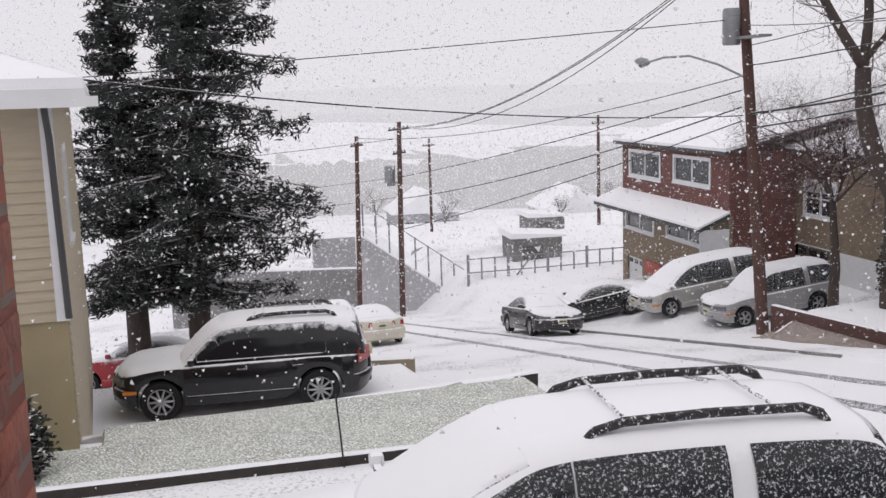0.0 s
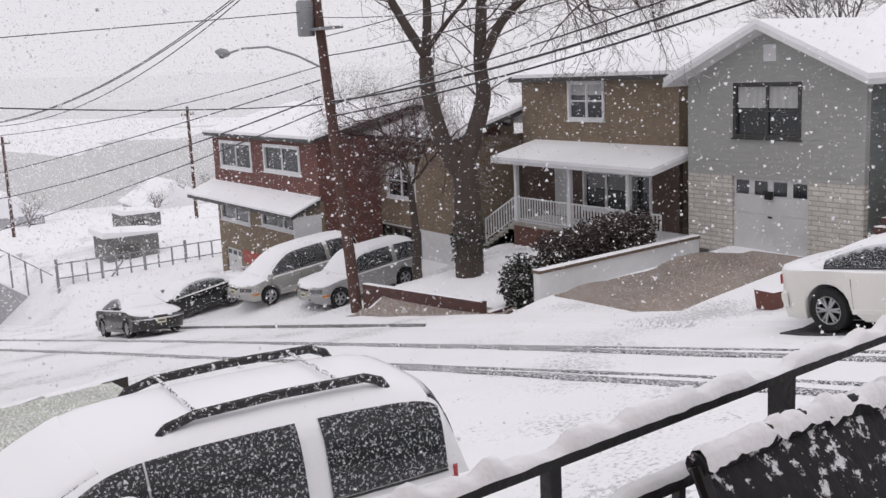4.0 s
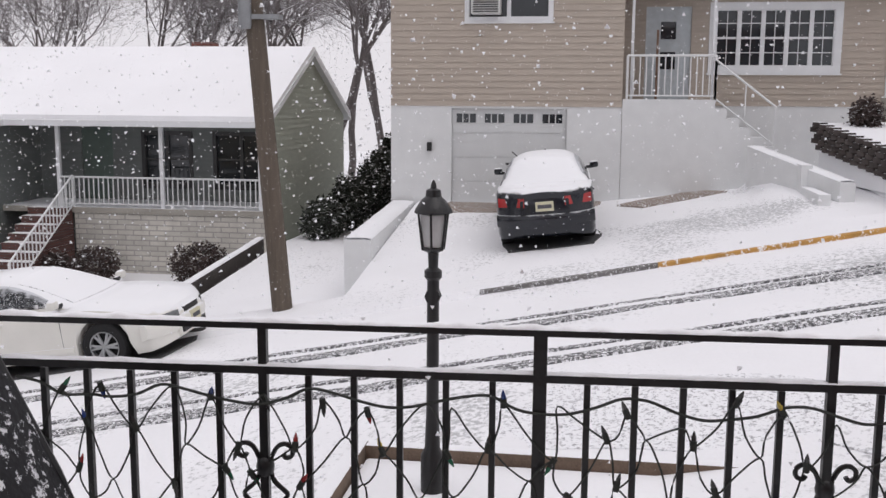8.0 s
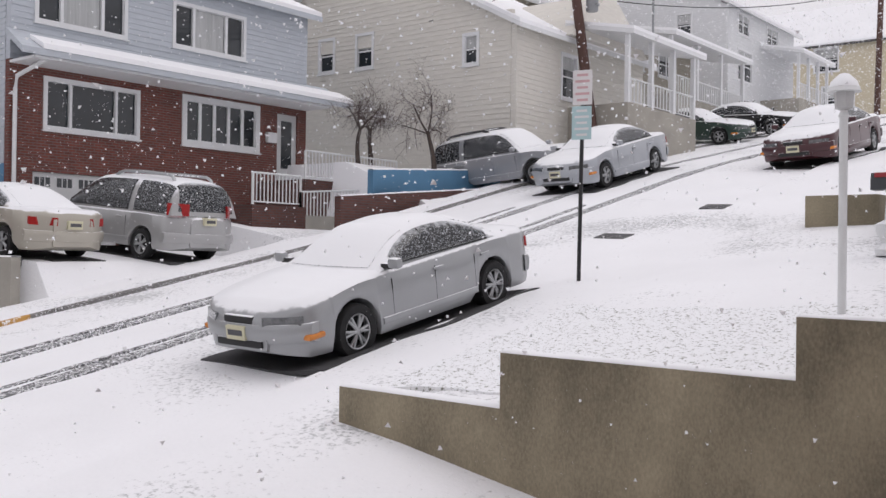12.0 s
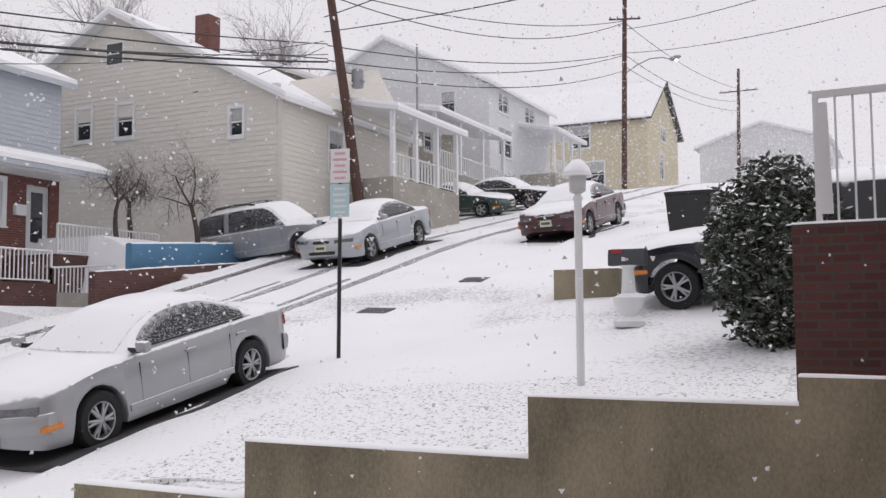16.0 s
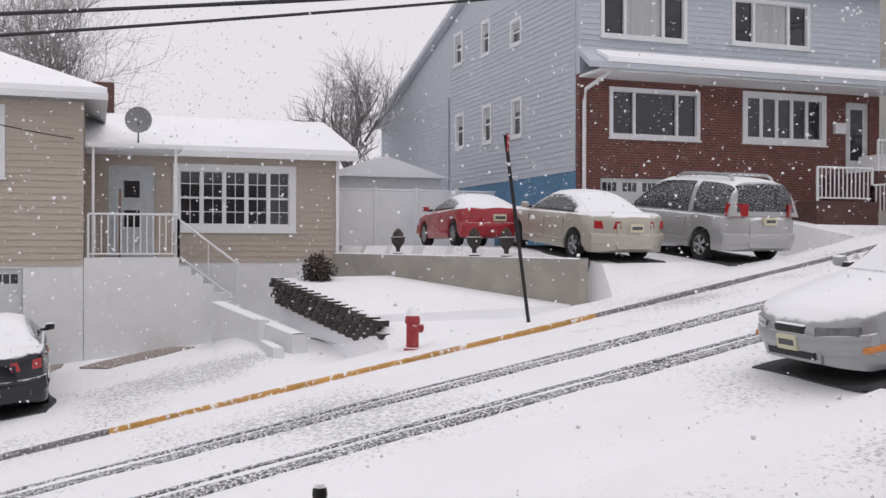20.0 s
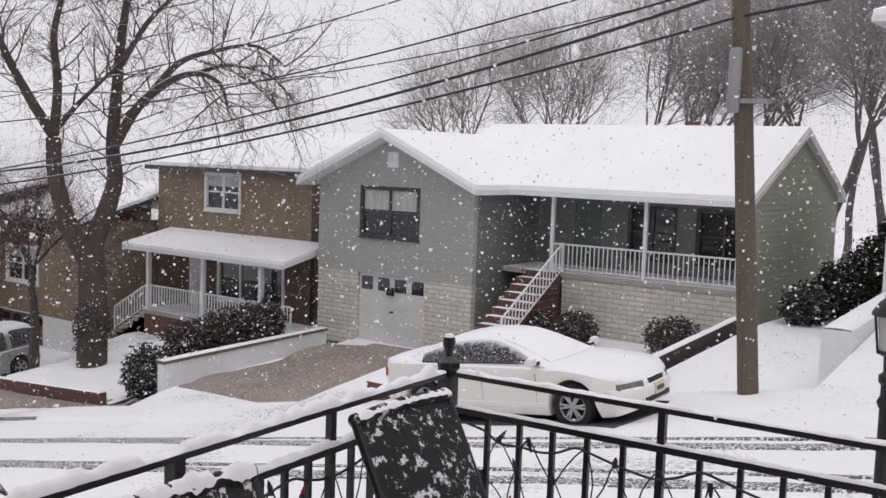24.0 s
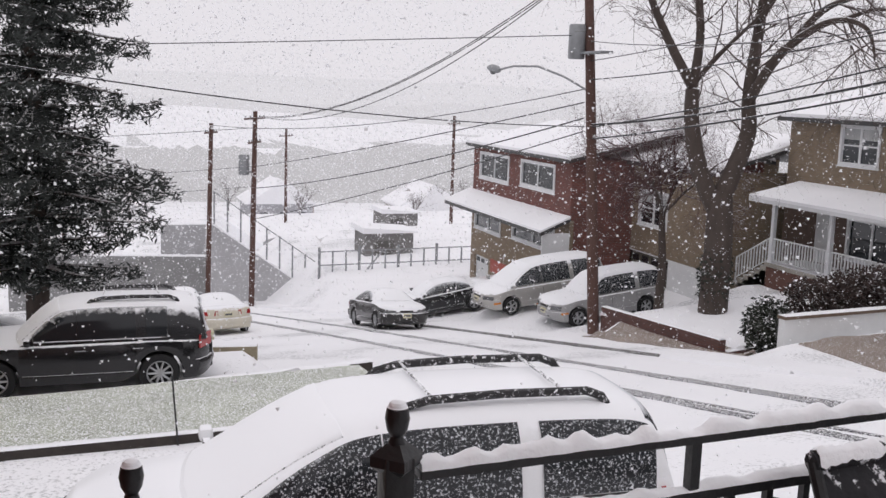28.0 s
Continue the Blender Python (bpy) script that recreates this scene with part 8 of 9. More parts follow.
def sign(name, foot, top, plates, label, post_mat, r=0.028, face=0.0):
    """A post with flat plates; plates: (height share, width, height, material, bars material)."""
    f, t = Vector(foot), Vector(top)
    ob = thing(name, Matrix.Translation(f), label, "sign")
    part("post", rod(bmesh.new(), [(0, 0, -0.2), t - f], r, 8), post_mat, ob)
    d = (t - f)
    for z, w, h, m, ink, bars in plates:
        c = d * (z / d.z)
        rot = Matrix.Translation(c) @ Matrix.Rotation(radians(face), 4, "Z")
        bm = bx(-w / 2, w / 2, -0.035, -0.03, -h / 2, h / 2)
        bmesh.ops.transform(bm, matrix=rot, verts=bm.verts)
        pl = part("plate", bm, m, ob)
        for i in range(bars):
            bw = w * (0.36 if i % 2 else 0.28)
            zz = h * (0.36 - 0.72 * i / max(1, bars - 1)) if bars > 1 else 0
            bm = bx(-bw, bw, -0.038, -0.035, zz - h * 0.035, zz + h * 0.035)
            bmesh.ops.transform(bm, matrix=rot, verts=bm.verts)
            part("text_bar", bm, ink, pl)
    return ob


sz = ground_z(7.75, -13.0)
sign("parking_sign", (7.76, -13.0, sz), (7.73, -13.02, 2.7), [(2.72 - sz - 0.02 - 0.25, 0.29, 0.5, SIGN_WHITE, SIGN_FADED, 5), (2.72 - sz - 0.02 - 0.76, 0.29, 0.48, SIGN_TEAL, SIGN_WHITE, 5)], "black post with a white and a teal street sign", IRON_DRY, 0.03, 195)
sign("red_sign", (16.64, -8.22, ground_z(16.64, -8.22)), (16.53, -7.68, 2.1), [(3.2, 0.2, 0.34, SIGN_RED, SIGN_WHITE, 3)], "leaning dark post with a small red kerb sign", IRON_DRY, 0.035, -35)


def street_lantern():
    z = ground_z(6.4, 0.94)
    top = -0.59 - z
    ob = thing("lamp_post", Matrix.Translation((6.4, 0.94, z)), "black cast-iron garden lamp post with a glazed lantern", "lamp post")
    part("post", lathe(bmesh.new(), [(0.075, -0.2), (0.075, 0.5), (0.05, 0.55), (0.04, 0.8), (0.038, top - 0.62), (0.055, top - 0.6), (0.055, top - 0.56), (0.03, top - 0.54), (0.035, top - 0.44)], sides=12), IRON_DRY, ob)
    part("ladder_rest", rod(bmesh.new(), [(-0.03, 0, top - 0.72), (0.03, 0, top - 0.72)], 0.05, 8), IRON_DRY, ob)
    cage = bmesh.new()
    lathe(cage, [(0.03, top - 0.45), (0.07, top - 0.43), (0.075, top - 0.415)], sides=6)
    for k in range(6):
        a = math.pi * k / 3
        rod(cage, [(0.07 * math.cos(a), 0.07 * math.sin(a), top - 0.43), (0.098 * math.cos(a), 0.098 * math.sin(a), top - 0.2)], 0.008, 5)
    lamp = part("lantern", cage, IRON_DRY, ob)
    part("lantern_glass", lathe(bmesh.new(), [(0.06, top - 0.41), (0.085, top - 0.21)], sides=6), mat("frosted_glass", (0.5, 0.5, 0.5), 0.3, 0.1), lamp, smooth=0)
    part("cap", lathe(bmesh.new(), [(0.12, top - 0.2), (0.115, top - 0.18), (0.075, top - 0.12), (0.05, top - 0.1), (0.045, top - 0.06), (0.02, top - 0.05), (0.015, top - 0.02), (0.004, top)], sides=12), IRON_DRY, ob)
    return ob


street_lantern()


def white_lamp():
    z = ground_z(3.38, -10.8)
    ob = thing("white_lamp_post", Matrix.Translation((3.4, -10.8, z)), "white garden lamp post with a snow-topped lantern", "lamp post")
    top = 1.85 - z
    part("post", lathe(bmesh.new(), [(0.042, -0.2), (0.042, top - 0.42), (0.055, top - 0.4), (0.03, top - 0.34)], sides=14), WHITE_PAINT, ob)
    part("lantern", lathe(bmesh.new(), [(0.05, top - 0.34), (0.09, top - 0.32), (0.1, top - 0.16)], sides=6), mat("frosted_glass", (0.5, 0.5, 0.5), 0.3, 0.1), ob, smooth=0)
    part("cap", lathe(bmesh.new(), [(0.17, top - 0.16), (0.15, top - 0.12), (0.06, top - 0.03), (0.02, top)], sides=14), WHITE_PAINT, ob)
    part("snow_cap", lathe(bmesh.new(), [(0.15, top - 0.115), (0.13, top - 0.06), (0.05, top + 0.02), (0.01, top + 0.03)], sides=12), SNOW_CAP, ob)


white_lamp()


def mailbox():
    z = ground_z(3.75, -14.0)
    ob = thing("mailbox", Matrix.Translation((3.75, -14.0, z)), "dark mailbox on an ornate white pedestal", "mailbox")
    part("pedestal", lathe(bmesh.new(), [(0.2, 0), (0.22, 0.08), (0.12, 0.16), (0.2, 0.3), (0.22, 0.4), (0.1, 0.46), (0.08, 0.8), (0.12, 0.84)], sides=14), WHITE_PAINT, ob)
    b = prism(bmesh.new(), [(-0.11, 0.84), (0.11, 0.84), (0.11, 0.98), (0.08, 1.06), (0.0, 1.1), (-0.08, 1.06), (-0.11, 0.98)], "x", -0.25, 0.25)
    part("box", b, mat("mailbox_grey", (0.05, 0.055, 0.06), 0.5, 0.15, snow=0.7), ob)
    part("flag", bx(0.05, 0.2, 0.112, 0.12, 1.0, 1.06), RED_PAINT, ob)


mailbox()
solid("stone_planter", bx(4.6, 5.72, -17.2, -16.5, ground_z(5.2, -16.8) - 0.3, 1.03, bevel=0.02), CONC_TAN, "square tan masonry planter topped with snow", "planter")
tb = thing("rubbish_bin", Matrix.Translation((4.6, -22.3, ground_z(4.6, -22.3))), "large dark wheeled rubbish bin", "bin")
part("body", hexa(bmesh.new(), [(-0.4, -0.35, 0), (0.4, -0.35, 0), (0.4, 0.35, 0), (-0.4, 0.35, 0), (-0.48, -0.42, 0.95), (0.48, -0.42, 0.95), (0.48, 0.42, 0.95), (-0.48, 0.42, 0.95)]), TRIM_BLACK, tb)
part("lid", bx(-0.5, 0.5, -0.44, 0.44, 0.955, 1.03, bevel=0.02), TRIM_BLACK, tb)
bb = thing("small_bin", Matrix.Translation((15.1, 12.0, ground_z(15.1, 12.0))), "small brown bin standing by the driveway", "bin")
part("body", hexa(bmesh.new(), [(-0.15, -0.18, 0), (0.15, -0.18, 0), (0.15, 0.18, 0), (-0.15, 0.18, 0), (-0.18, -0.22, 0.36), (0.18, -0.22, 0.36), (0.18, 0.22, 0.36), (-0.18, 0.22, 0.36)]), mat("brown_plastic", (0.14, 0.05, 0.035), 0.6, 0.1, snow=0.7), bb)
pl = thing("yard_planter", Matrix.Translation((6.45, 0.1, ground_z(6.45, 0.1))), "low timber-framed planting bed filled with snow", "planter")
for x0, x1, y0, y1 in ((-0.65, 0.6, 1.4, 1.52), (-0.65, 0.6, -1.4, -1.28), (-0.65, -0.53, -1.28, 1.4), (0.48, 0.6, -1.28, 1.4)):
    part("board", bx(x0, x1, y0, y1, -0.25, 0.2, bevel=0.012), TIMBER_BROWN, pl)
part("snow", bx(-0.52, 0.47, -1.27, 1.39, -0.2, 0.12, bevel=0.03), SNOW, pl)


def urn(x, y, z, s):
    ob = thing("stone_urn", Matrix.Translation((x, y, z)), "small dark garden urn standing on the wall", "urn", "urns on the wall")
    part("bowl", lathe(bmesh.new(), [(0.12 * s, 0), (0.12 * s, 0.04), (0.05 * s, 0.08), (0.05 * s, 0.16), (0.15 * s, 0.28), (0.17 * s, 0.4), (0.2 * s, 0.42), (0.16 * s, 0.43)], sides=12), TIMBER, ob)
    part("plant", lathe(bmesh.new(), [(0.14 * s, 0.43), (0.12 * s, 0.52), (0.04 * s, 0.62)], sides=8), HEDGE_BROWN, ob)


for i, q in enumerate((0.3, 0.62, 0.74)):
    p = Vector((25.0, -6.65)).lerp(Vector((17.6, -9.8)), q)
    urn(p.x, p.y, -0.08 - 0.05 * q, 1.0)
fence = thing("vinyl_fence", Matrix.Translation((27.0, -7.0, -0.2)), "tall off-white vinyl fence panels behind the cars", "fence")
for i in range(4):
    part("panel", bx(-0.03, 0.03, -1.2 * i - 1.18, -1.2 * i - 0.02, 0.1, 1.85, bevel=0.01), WHITE_TRIM, fence)
    part("post", bx(-0.06, 0.06, -1.2 * i - 0.05, -1.2 * i + 0.05, 0, 1.95, bevel=0.012), WHITE_TRIM, fence)
part("snow", bx(-0.05, 0.05, -4.8, 0, 1.855, 1.9, bevel=0.015), SNOW_CAP, fence)
shed = thing("garden_shed", Matrix.Translation((29.5, -9.0, 0)), "low grey garden shed with snow on its roof", "shed")
part("wall", bx(-1.5, 1.5, -1.5, 2.0, -0.4, 2.1), WHITE_SIDING, shed)
part("roof", prism(bmesh.new(), [(-1.7, 2.1), (2.2, 2.1), (0.25, 2.7)], "x", -1.7, 1.7), SNOW, shed)
for x, y, w in ((9.3, -16.8, 0.3), (8.6, -19.8, 0.3)):
    cover = strip("drain_cover", [(x - w, y), (x + w, y)], 0.22, 0.02, mat("cast_iron", (0.06, 0.06, 0.062), 0.7, 0.3, 20, 0.4, speck=0.35), "cast-iron drain cover half hidden by snow", "drain cover", 0.1, 0.2)


# ---------- the downhill neighbour and the valley ----------
TAN_SIDING = mat("tan_siding", (0.44, 0.38, 0.28), 0.75, 0.1, 2.5, 0.1, stretch=(1, 1, 6))


def left_neighbour():
    h = House("siding_house", -9.2, 12.1, -4.3, "tan-sided house corner with a concrete base and gutter", 97.5)
    w = 6.95
    wall(h, "base_wall", (0, 0), F, w, -5.6, -2.64, [], mat("ochre_concrete", (0.30, 0.25, 0.15), 0.9, 0.2, 1.2, 0.3), label="stained ochre concrete base")
    wall(h, "siding_wall", (0, 0), F, w, -2.64, -0.05, [], TAN_SIDING, course=0.13, label="tan clapboard wall")
    wall(h, "street_wall", (w, 0), R, 9, -5.6, -0.05, [(2.2, 3.2, -1.9, -0.7)], TAN_SIDING, course=0.13)
    window(h, (w, 0), R, 2.2 - 0.0, 3.2 - 0.0, -1.9, -0.7)
    hb(h, "corner_trim", w - 0.12, w + 0.03, -0.035, 0.0, -2.64, -0.05, WHITE_TRIM)
    h.part("downspout", rod(bmesh.new(), [(w - 0.05, -0.1, -0.1), (w - 0.02, -0.1, -0.5), (w + 0.02, -0.1, -2.6)], 0.04, 8), DARK_FRAME, "dark downspout on the corner")
    hb(h, "gutter", -0.3, w + 0.55, -0.45, -0.33, -0.12, 0.0, WHITE_TRIM, "white gutter")
    roof(h, 0, w, 0, 9, -0.05, 1.4, ridge="x", over=0.42, hip=4.0)
    return h


left_neighbour()
bush("corner_shrub", -2.75, 12.0, -4.3, 0.32, 0.32, 0.5, IVY, 700, 0.05, 131, "dark evergreen shrub against the concrete base")
# concrete of the far walls, its colour lifted to stand for haze
HAZY_WALL = mat("hazy_concrete", (0.46, 0.46, 0.47), 0.9, 0.15, 1.0, 0.2, snow=0.75)
GREY_CONC = mat("grey_concrete", (0.27, 0.27, 0.27), 0.9, 0.2, 1.0, 0.2, snow=0.75, speck=0.2)
wall_box("ramp_wall", (6.25, 57.6), (12.6, 57.0), 0.4, -14.5, -14.5, -8.0, -12.5, HAZY_WALL, "concrete ramp wall at the valley edge, paled by painted haze", 0.1)
wall_box("lot_wall", (-4.5, 57.6), (6.2, 57.6), 0.4, -14.5, -14.5, -9.55, -9.9, GREY_CONC, "long grey concrete wall below the street", 0.12)
wall_box("lot_block", (3.7, 61.0), (6.3, 61.0), 0.5, -14.5, -14.5, -8.5, -8.5, HAZY_WALL, "concrete block behind the wall, paled by painted haze", 0.1)
wall_box("yard_wall", (11.5, 53.1), (24.0, 52.6), 0.4, -14, -14, -10.66, -10.4, GREY_CONC, "low concrete yard wall", 0.1)
solid("valley_lot", hexa(bmesh.new(), [(11.6, 53.3, -15), (60, 53.3, -15), (60, 100, -15), (11.6, 100, -15), (11.6, 53.3, -10.75), (60, 53.3, -10.6), (60, 100, -12.6), (11.6, 100, -13.0)]), SNOW, "snow-covered yard in the valley", "ground", kind="structure")
fz = thing("chain_fence", Matrix.Translation((11.6, 53.2, -10.75)), "thin metal fence along the valley yard", "fence")
for i in range(15):
    q = Vector((0, 0, 0)).lerp(Vector((10.5, -0.3, 0.2)), i / 14)
    part("post", rod(bmesh.new(), [q, q + Vector((0, 0, 1.75 if i % 3 else 1.95))], 0.05 if i % 3 else 0.08, 6), GALV, fz)
for z in (0.2, 0.95, 1.7):
    part("rail", rod(bmesh.new(), [(0, 0, z), (10.5, -0.3, z + 0.2)], 0.035, 6), GALV, fz)
part("gate_brace", rod(bmesh.new(), [(2.4, -0.05, 0.3), (3.6, -0.08, 1.7)], 0.05, 6), GALV, fz)
rf = thing("ramp_fence", Matrix.Translation((6.4, 57.3, -8.0)), "row of thin metal posts up the ramp wall", "fence")
for i in range(9):
    q = Vector((0, 0, 0)).lerp(Vector((5.9, -0.5, -4.2)), i / 8)
    part("post", rod(bmesh.new(), [q, q + Vector((0, 0, 1.9))], 0.05, 6), GALV, rf)
part("rail", rod(bmesh.new(), [(0, 0, 1.85), (5.9, -0.5, -2.35)], 0.03, 6), GALV, rf)
for x, y, w, d, hgt, z, nm in ((16.75, 58.4, 3.0, 2.6, 2.3, -10.95, "weathered grey shed with a snowy roof in the valley yard"), (22.8, 76.2, 2.8, 3.0, 1.9, -11.65, "grey container in the valley yard")):
    sh = thing("yard_shed", Matrix.Translation((x, y, z)), nm, "shed", "sheds in the yard")
    part("body", bx(-w / 2, w / 2, -d / 2, d / 2, 0, hgt), mat("shed_grey", (0.2, 0.195, 0.19), 0.9, 0.2, 1.0, 0.2, speck=0.2), sh)
    part("roof", prism(bmesh.new(), [(-w / 2 - 0.2, hgt), (w / 2 + 0.2, hgt), (w / 2 + 0.2, hgt + 0.1), (-w / 2 - 0.2, hgt + 0.35)], "y", -d / 2 - 0.2, d / 2 + 0.2), SNOW, sh)
    part("doorway", bx(-w * 0.3, w * 0.1, -d / 2 - 0.04, -d / 2, 0.1, hgt * 0.8), mat("shed_door", (0.12, 0.115, 0.11), 0.9, 0.2, 1.0, 0.1), sh)
solid("slush_patch", prism(bmesh.new(), [(13.4 + 1.9 * math.cos(a) * (1 + 0.2 * math.sin(3 * a)), 68.5 + 5.5 * math.sin(a)) for a in [math.pi * k / 12 for k in range(24)]], "z", -11.6, -11.32), mat("yard_slush", (0.3, 0.3, 0.31), 0.7, 0.2, 0.6, 0.2, speck=0.3, flakes=4.0), "heap of grey slush in the valley yard", "slush", kind="structure")
rnd = random.Random(77)
for i in range(4):
    x, y = rnd.uniform(-5, 45), rnd.uniform(104, 112)
    w, d, hgt = rnd.uniform(5, 8), rnd.uniform(6, 9), rnd.uniform(2, 3)
    b = thing("valley_house", Matrix.Translation((x, y, -15.2)), "far valley building with a snow-covered roof", "house", "valley houses")
    part("wall", bx(-w / 2, w / 2, -d / 2, d / 2, 0, hgt), mat("valley_wall%d" % (i % 3), ((0.5, 0.48, 0.46), (0.42, 0.42, 0.44), (0.45, 0.38, 0.36))[i % 3], 0.9, 0.1, 0.4, 0.0), b)
    part("roof", prism(bmesh.new(), [(-w / 2 - 0.4, hgt), (w / 2 + 0.4, hgt), (0, hgt + 2.4)], "y", -d / 2 - 0.4, d / 2 + 0.4), SNOW, b)
    for k in range(3):
        part("window", bx(-w / 2 + (k + 0.6) * w / 3.4, -w / 2 + (k + 1.0) * w / 3.4, -d / 2 - 0.03, -d / 2, hgt * 0.35, hgt * 0.65), GLASS, b)
for i in range(22):
    x, y = rnd.uniform(-25, 55), rnd.uniform(96, 112)
    bare_tree("valley_tree", x, y, -15.0, rnd.uniform(5, 8), 0.9, 200 + i, "leafless tree in the snowy valley, paled by painted haze", BARK_HAZED, TWIG_HAZED, limbs=3, trunk_r=0.16, fork=0.33, levels=3, kids=(4, 5), group="valley trees")


def hill(name, dist, width, z0, high, seed, color, label, rough=0.06, n=90, fine=40):
    """A far ridge as a plain backdrop; snowfall haze is put into its glow colour."""
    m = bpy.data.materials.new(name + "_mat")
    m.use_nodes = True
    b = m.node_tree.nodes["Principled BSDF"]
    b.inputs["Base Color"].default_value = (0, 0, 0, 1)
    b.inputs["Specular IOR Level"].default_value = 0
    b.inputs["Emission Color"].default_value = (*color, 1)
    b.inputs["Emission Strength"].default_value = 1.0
    bm = bmesh.new()
    rows = []
    for i in range(n + 1):
        u = i / n - 0.5
        x = u * width
        y = dist - abs(u) * dist * 0.3
        h = high * (0.75 + 0.35 * noise.noise((u * 4, seed, 0)) + rough * noise.noise((u * fine, seed, 2)) + 0.6 * rough * noise.noise((u * fine * 4.3, seed, 5)))
        rows.append([bm.verts.new((x, y, z0)), bm.verts.new((x, y, z0 + h)), bm.verts.new((x, y + 60, z0 + h * 0.9)), bm.verts.new((x, y + 60, z0))])
    for r0, r1 in zip(rows, rows[1:]):
        for k in range(3):
            bm.faces.new((r0[k], r1[k], r1[k + 1], r0[k + 1]))
    return solid(name, bm, m, label, "backdrop", kind="structure")


# each glow colour is set paler with distance to stand for haze
hill("backdrop_woods", 128, 300, -18, 8.6, 21, (0.53, 0.53, 0.54), "grey leafless woods across the valley, paled by haze in the glow colour", 0.3, 500, 45)
hill("backdrop_field", 240, 700, -24, 11.5, 27, (0.56, 0.56, 0.575), "snowy ground and scrub beyond the woods, paled by painted haze", 0.16, 400, 40)
hill("backdrop_near", 420, 1100, -40, 26, 3, (0.63, 0.63, 0.645), "grey wooded ridge with painted snowfall haze")
hill("backdrop_mid", 640, 1600, -40, 42, 8, (0.67, 0.67, 0.685), "ridge paled by painted snowfall haze")
hill("backdrop_far", 900, 2400, -40, 62, 14, (0.715, 0.715, 0.73), "faint far ridge with painted snowfall haze")
strip("wet_lot", [(-6.0, 52.0), (5.0, 50.5)], 4.2, 0.05, mat("wet_lot", (0.24, 0.24, 0.245), 0.7, 0.2, 0.6, 0.2, speck=0.7), "grey slushy parking area below the spruce", "parking area", 0.2, 1.0)
gate = thing("porch_gate", Matrix.Translation((0.78, -8.3, 0.85)), "white iron porch railing panel of the uphill neighbour", "railing")
part("frame", hexa(hexa(bmesh.new(), [(-0.04, -0.02, 0), (0.0, -0.02, 0), (0.0, 0.02, 0), (-0.04, 0.02, 0), (-0.04, -0.02, 0.95), (0.0, -0.02, 0.95), (0.0, 0.02, 0.95), (-0.04, 0.02, 0.95)]), [(-1.4, -0.02, 0.9), (-0.04, -0.02, 0.9), (-0.04, 0.02, 0.9), (-1.4, 0.02, 0.9), (-1.4, -0.02, 0.95), (-0.04, -0.02, 0.95), (-0.04, 0.02, 0.95), (-1.4, 0.02, 0.95)]), WHITE_PAINT, gate)
for i in range(11):
    part("bar", bx(-0.16 - 0.12 * i, -0.145 - 0.12 * i, -0.008, 0.008, 0.0, 0.9), WHITE_PAINT, gate, smooth=0)
part("stair_stringer", hexa(bmesh.new(), [(-0.12, 0.0, 0.05), (-0.02, 0.0, 0.05), (-0.02, 0.03, 0.05), (-0.12, 0.03, 0.05), (-0.1, 0.0, 0.86), (-0.02, 0.0, 0.86), (-0.02, 0.03, 0.86), (-0.1, 0.03, 0.86)]), WHITE_PAINT, gate)


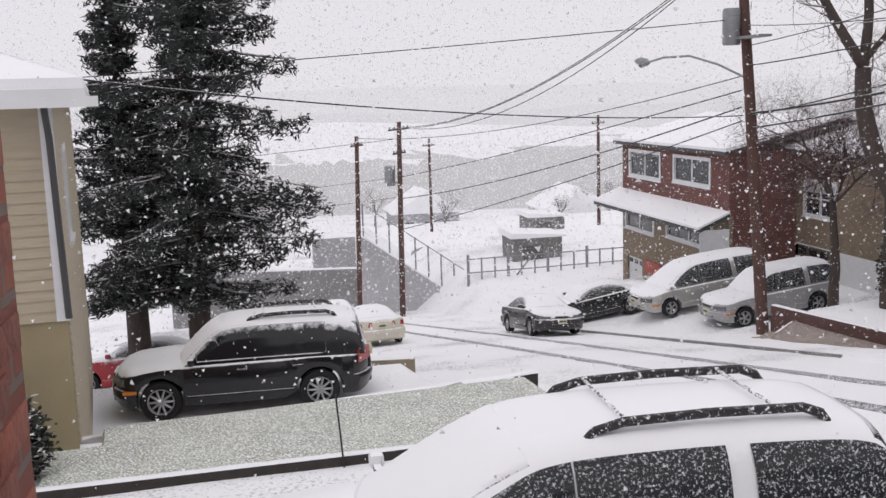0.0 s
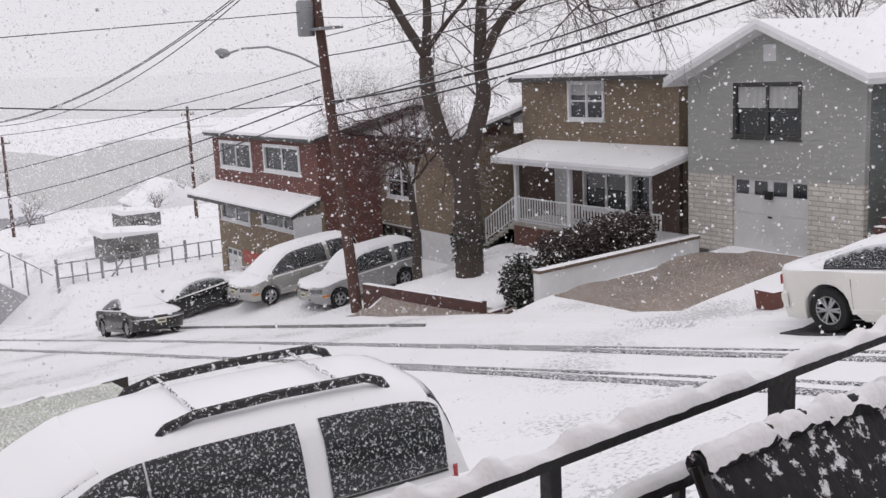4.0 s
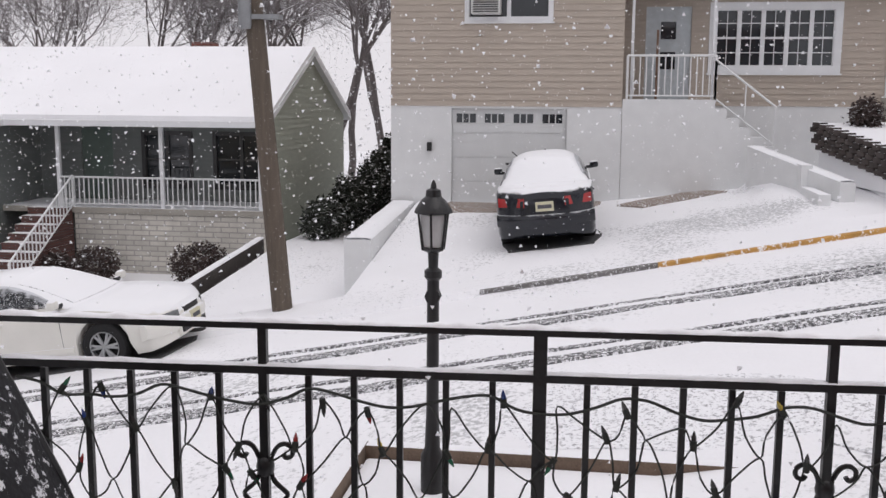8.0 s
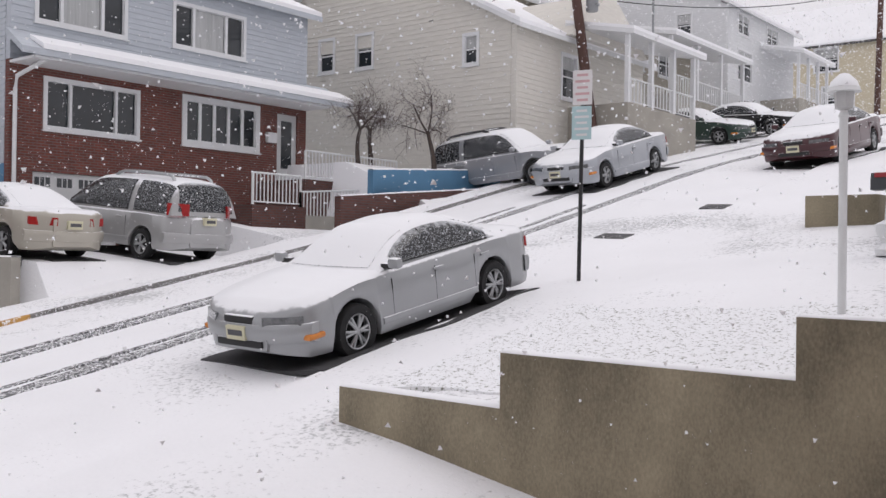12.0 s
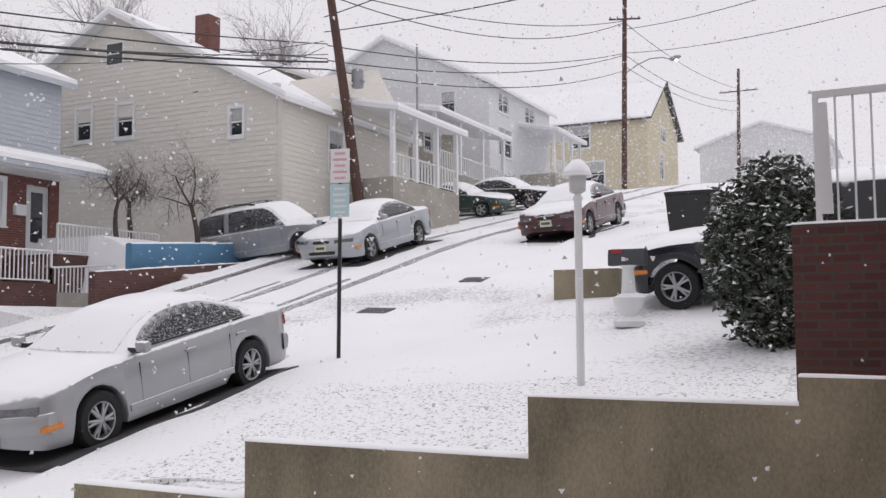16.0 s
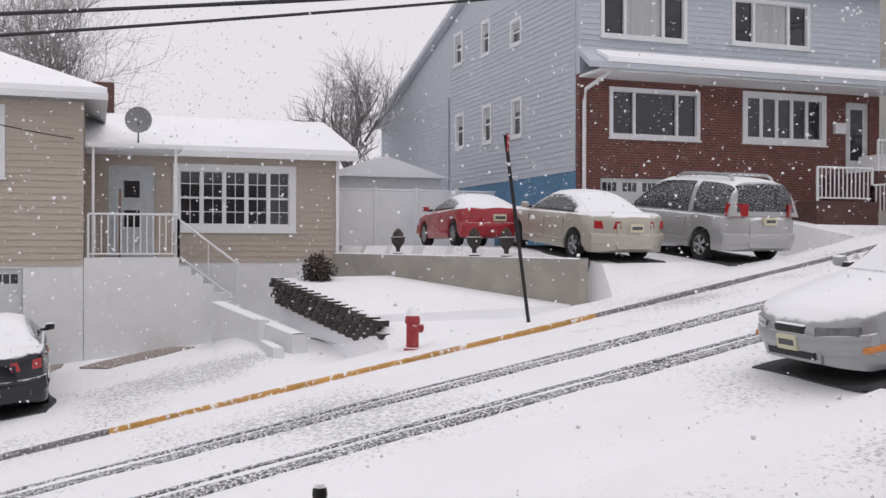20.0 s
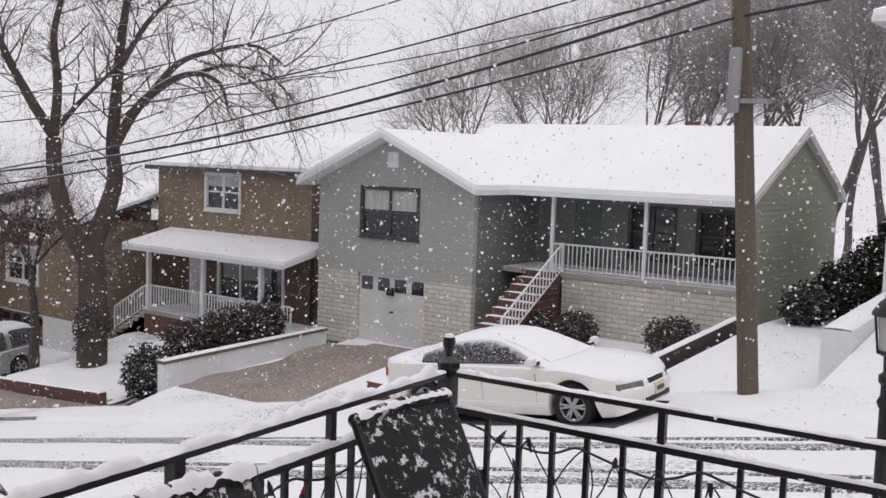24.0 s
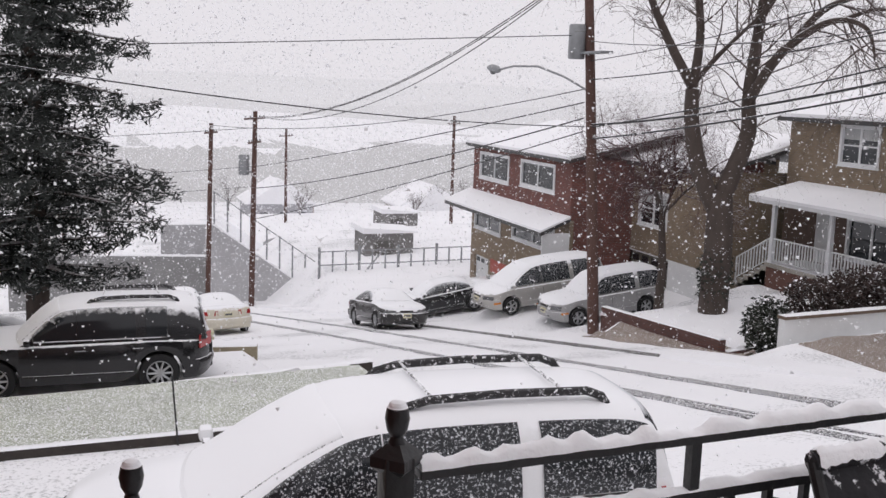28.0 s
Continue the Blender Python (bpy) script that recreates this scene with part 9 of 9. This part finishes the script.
# ---------- the falling snow itself, caught in the air ----------
def snowfall():
    rng = np.random.default_rng(12)
    flake = bpy.data.materials.new("snowflake")
    flake.use_nodes = True
    ft = flake.node_tree
    ft.nodes.clear()
    dif, tra, both, out = [ft.nodes.new("ShaderNode" + k) for k in ("BsdfDiffuse", "BsdfTranslucent", "MixShader", "OutputMaterial")]
    dif.inputs[0].default_value = tra.inputs[0].default_value = (0.95, 0.955, 0.97, 1)
    ft.links.new(dif.outputs[0], both.inputs[1])
    ft.links.new(tra.outputs[0], both.inputs[2])
    ft.links.new(both.outputs[0], out.inputs[0])

    def sector(n, yaw0, yaw1, d0, d1, power, e0, e1, px0, px1):
        """Flakes between two bearings (degrees, 0 down the street, 90 across it), at distances d0 to d1."""
        b = np.radians(rng.uniform(yaw0, yaw1, n))
        d = d0 + (d1 - d0) * rng.uniform(0, 1, n) ** power
        el = np.radians(rng.uniform(e0, e1, n))
        c = np.stack([d * np.cos(el) * np.sin(b), d * np.cos(el) * np.cos(b) - 0.2, d * np.sin(el)], 1)
        r = rng.uniform(px0, px1, n) * d / 1800 * 0.5
        return c, r
    sets = [sector(700, -25, 185, 1.4, 5.0, 0.7, -40, 22, 4.0, 9.0), sector(9000, -25, 185, 5, 24, 0.9, -26, 24, 2.2, 6.5),
            sector(24000, -20, 100, 14, 60, 0.9, -18, 22, 1.8, 4.2), sector(52000, -20, 52, 40, 170, 0.8, -10, 9, 1.8, 3.2),
            sector(22000, 118, 180, 24, 85, 0.8, -8, 20, 1.8, 3.2)]
    c, r = np.concatenate([s[0] for s in sets]), np.concatenate([s[1] for s in sets])
    ground = np.interp(c[:, 1], YS, ZS)
    keep = (c[:, 2] > ground + 0.3) & (c[:, 0] > -0.3 - 0.0 * c[:, 1])
    keep |= (c[:, 2] > ground + 0.3) & (c[:, 1] > 3.0)
    c, r = c[keep], r[keep]
    n = len(c)
    base = np.array([(1, 1, 1), (1, -1, -1), (-1, 1, -1), (-1, -1, 1)]) / 1.2
    jit = base[None] * rng.uniform(0.55, 1.25, (n, 4, 3))
    ang = rng.uniform(0, 6.283, n)
    ca, sa = np.cos(ang), np.sin(ang)
    x, y = jit[:, :, 0] * ca[:, None] - jit[:, :, 1] * sa[:, None], jit[:, :, 0] * sa[:, None] + jit[:, :, 1] * ca[:, None]
    v = np.stack([x, y, jit[:, :, 2]], 2) * r[:, None, None] + c[:, None, :]
    f = (np.arange(n)[:, None, None] * 4 + np.array([(0, 1, 2), (0, 3, 1), (0, 2, 3), (1, 3, 2)])[None]).reshape(-1, 3)
    me = bpy.data.meshes.new("falling_snow")
    me.from_pydata(v.reshape(-1, 3).tolist(), [], f.tolist())
    me.materials.append(flake)
    tagged(new("falling_snow", me), "large wet snowflakes drifting down through the air", "snow", kind="stuff")
    # farther off the fall is a veil of small flat flakes
    veil = [sector(130000, -25, 60, 16, 75, 0.75, -14, 1.5, 0.8, 1.7), sector(220000, -25, 50, 60, 240, 0.8, -8, 1.0, 0.5, 1.1),
            sector(60000, 50, 125, 14, 60, 0.8, -12, 9, 0.8, 1.6), sector(110000, 115, 185, 18, 90, 0.75, -8, 13, 0.8, 1.6), sector(130000, 130, 178, 38, 110, 0.8, 2, 15, 0.8, 1.5)]
    c, r = np.concatenate([s[0] for s in veil]), np.concatenate([s[1] for s in veil])
    ground = np.interp(c[:, 1], YS, ZS)
    keep = c[:, 2] > ground + 0.3
    c, r = c[keep], r[keep]
    n = len(c)
    v = (c[:, None, :] + rng.normal(0, 1.0, (n, 3, 3)) * r[:, None, None] * 1.3).reshape(-1, 3)
    me = bpy.data.meshes.new("snow_veil")
    me.vertices.add(3 * n)
    me.vertices.foreach_set("co", v.ravel())
    me.loops.add(3 * n)
    me.loops.foreach_set("vertex_index", np.arange(3 * n, dtype=np.int32))
    me.polygons.add(n)
    me.polygons.foreach_set("loop_start", np.arange(0, 3 * n, 3, dtype=np.int32))
    me.update(calc_edges=True)
    me.materials.append(flake)
    return tagged(new("snow_veil", me), "fine snow falling over the street and the valley", "snow", kind="stuff")


snowfall()
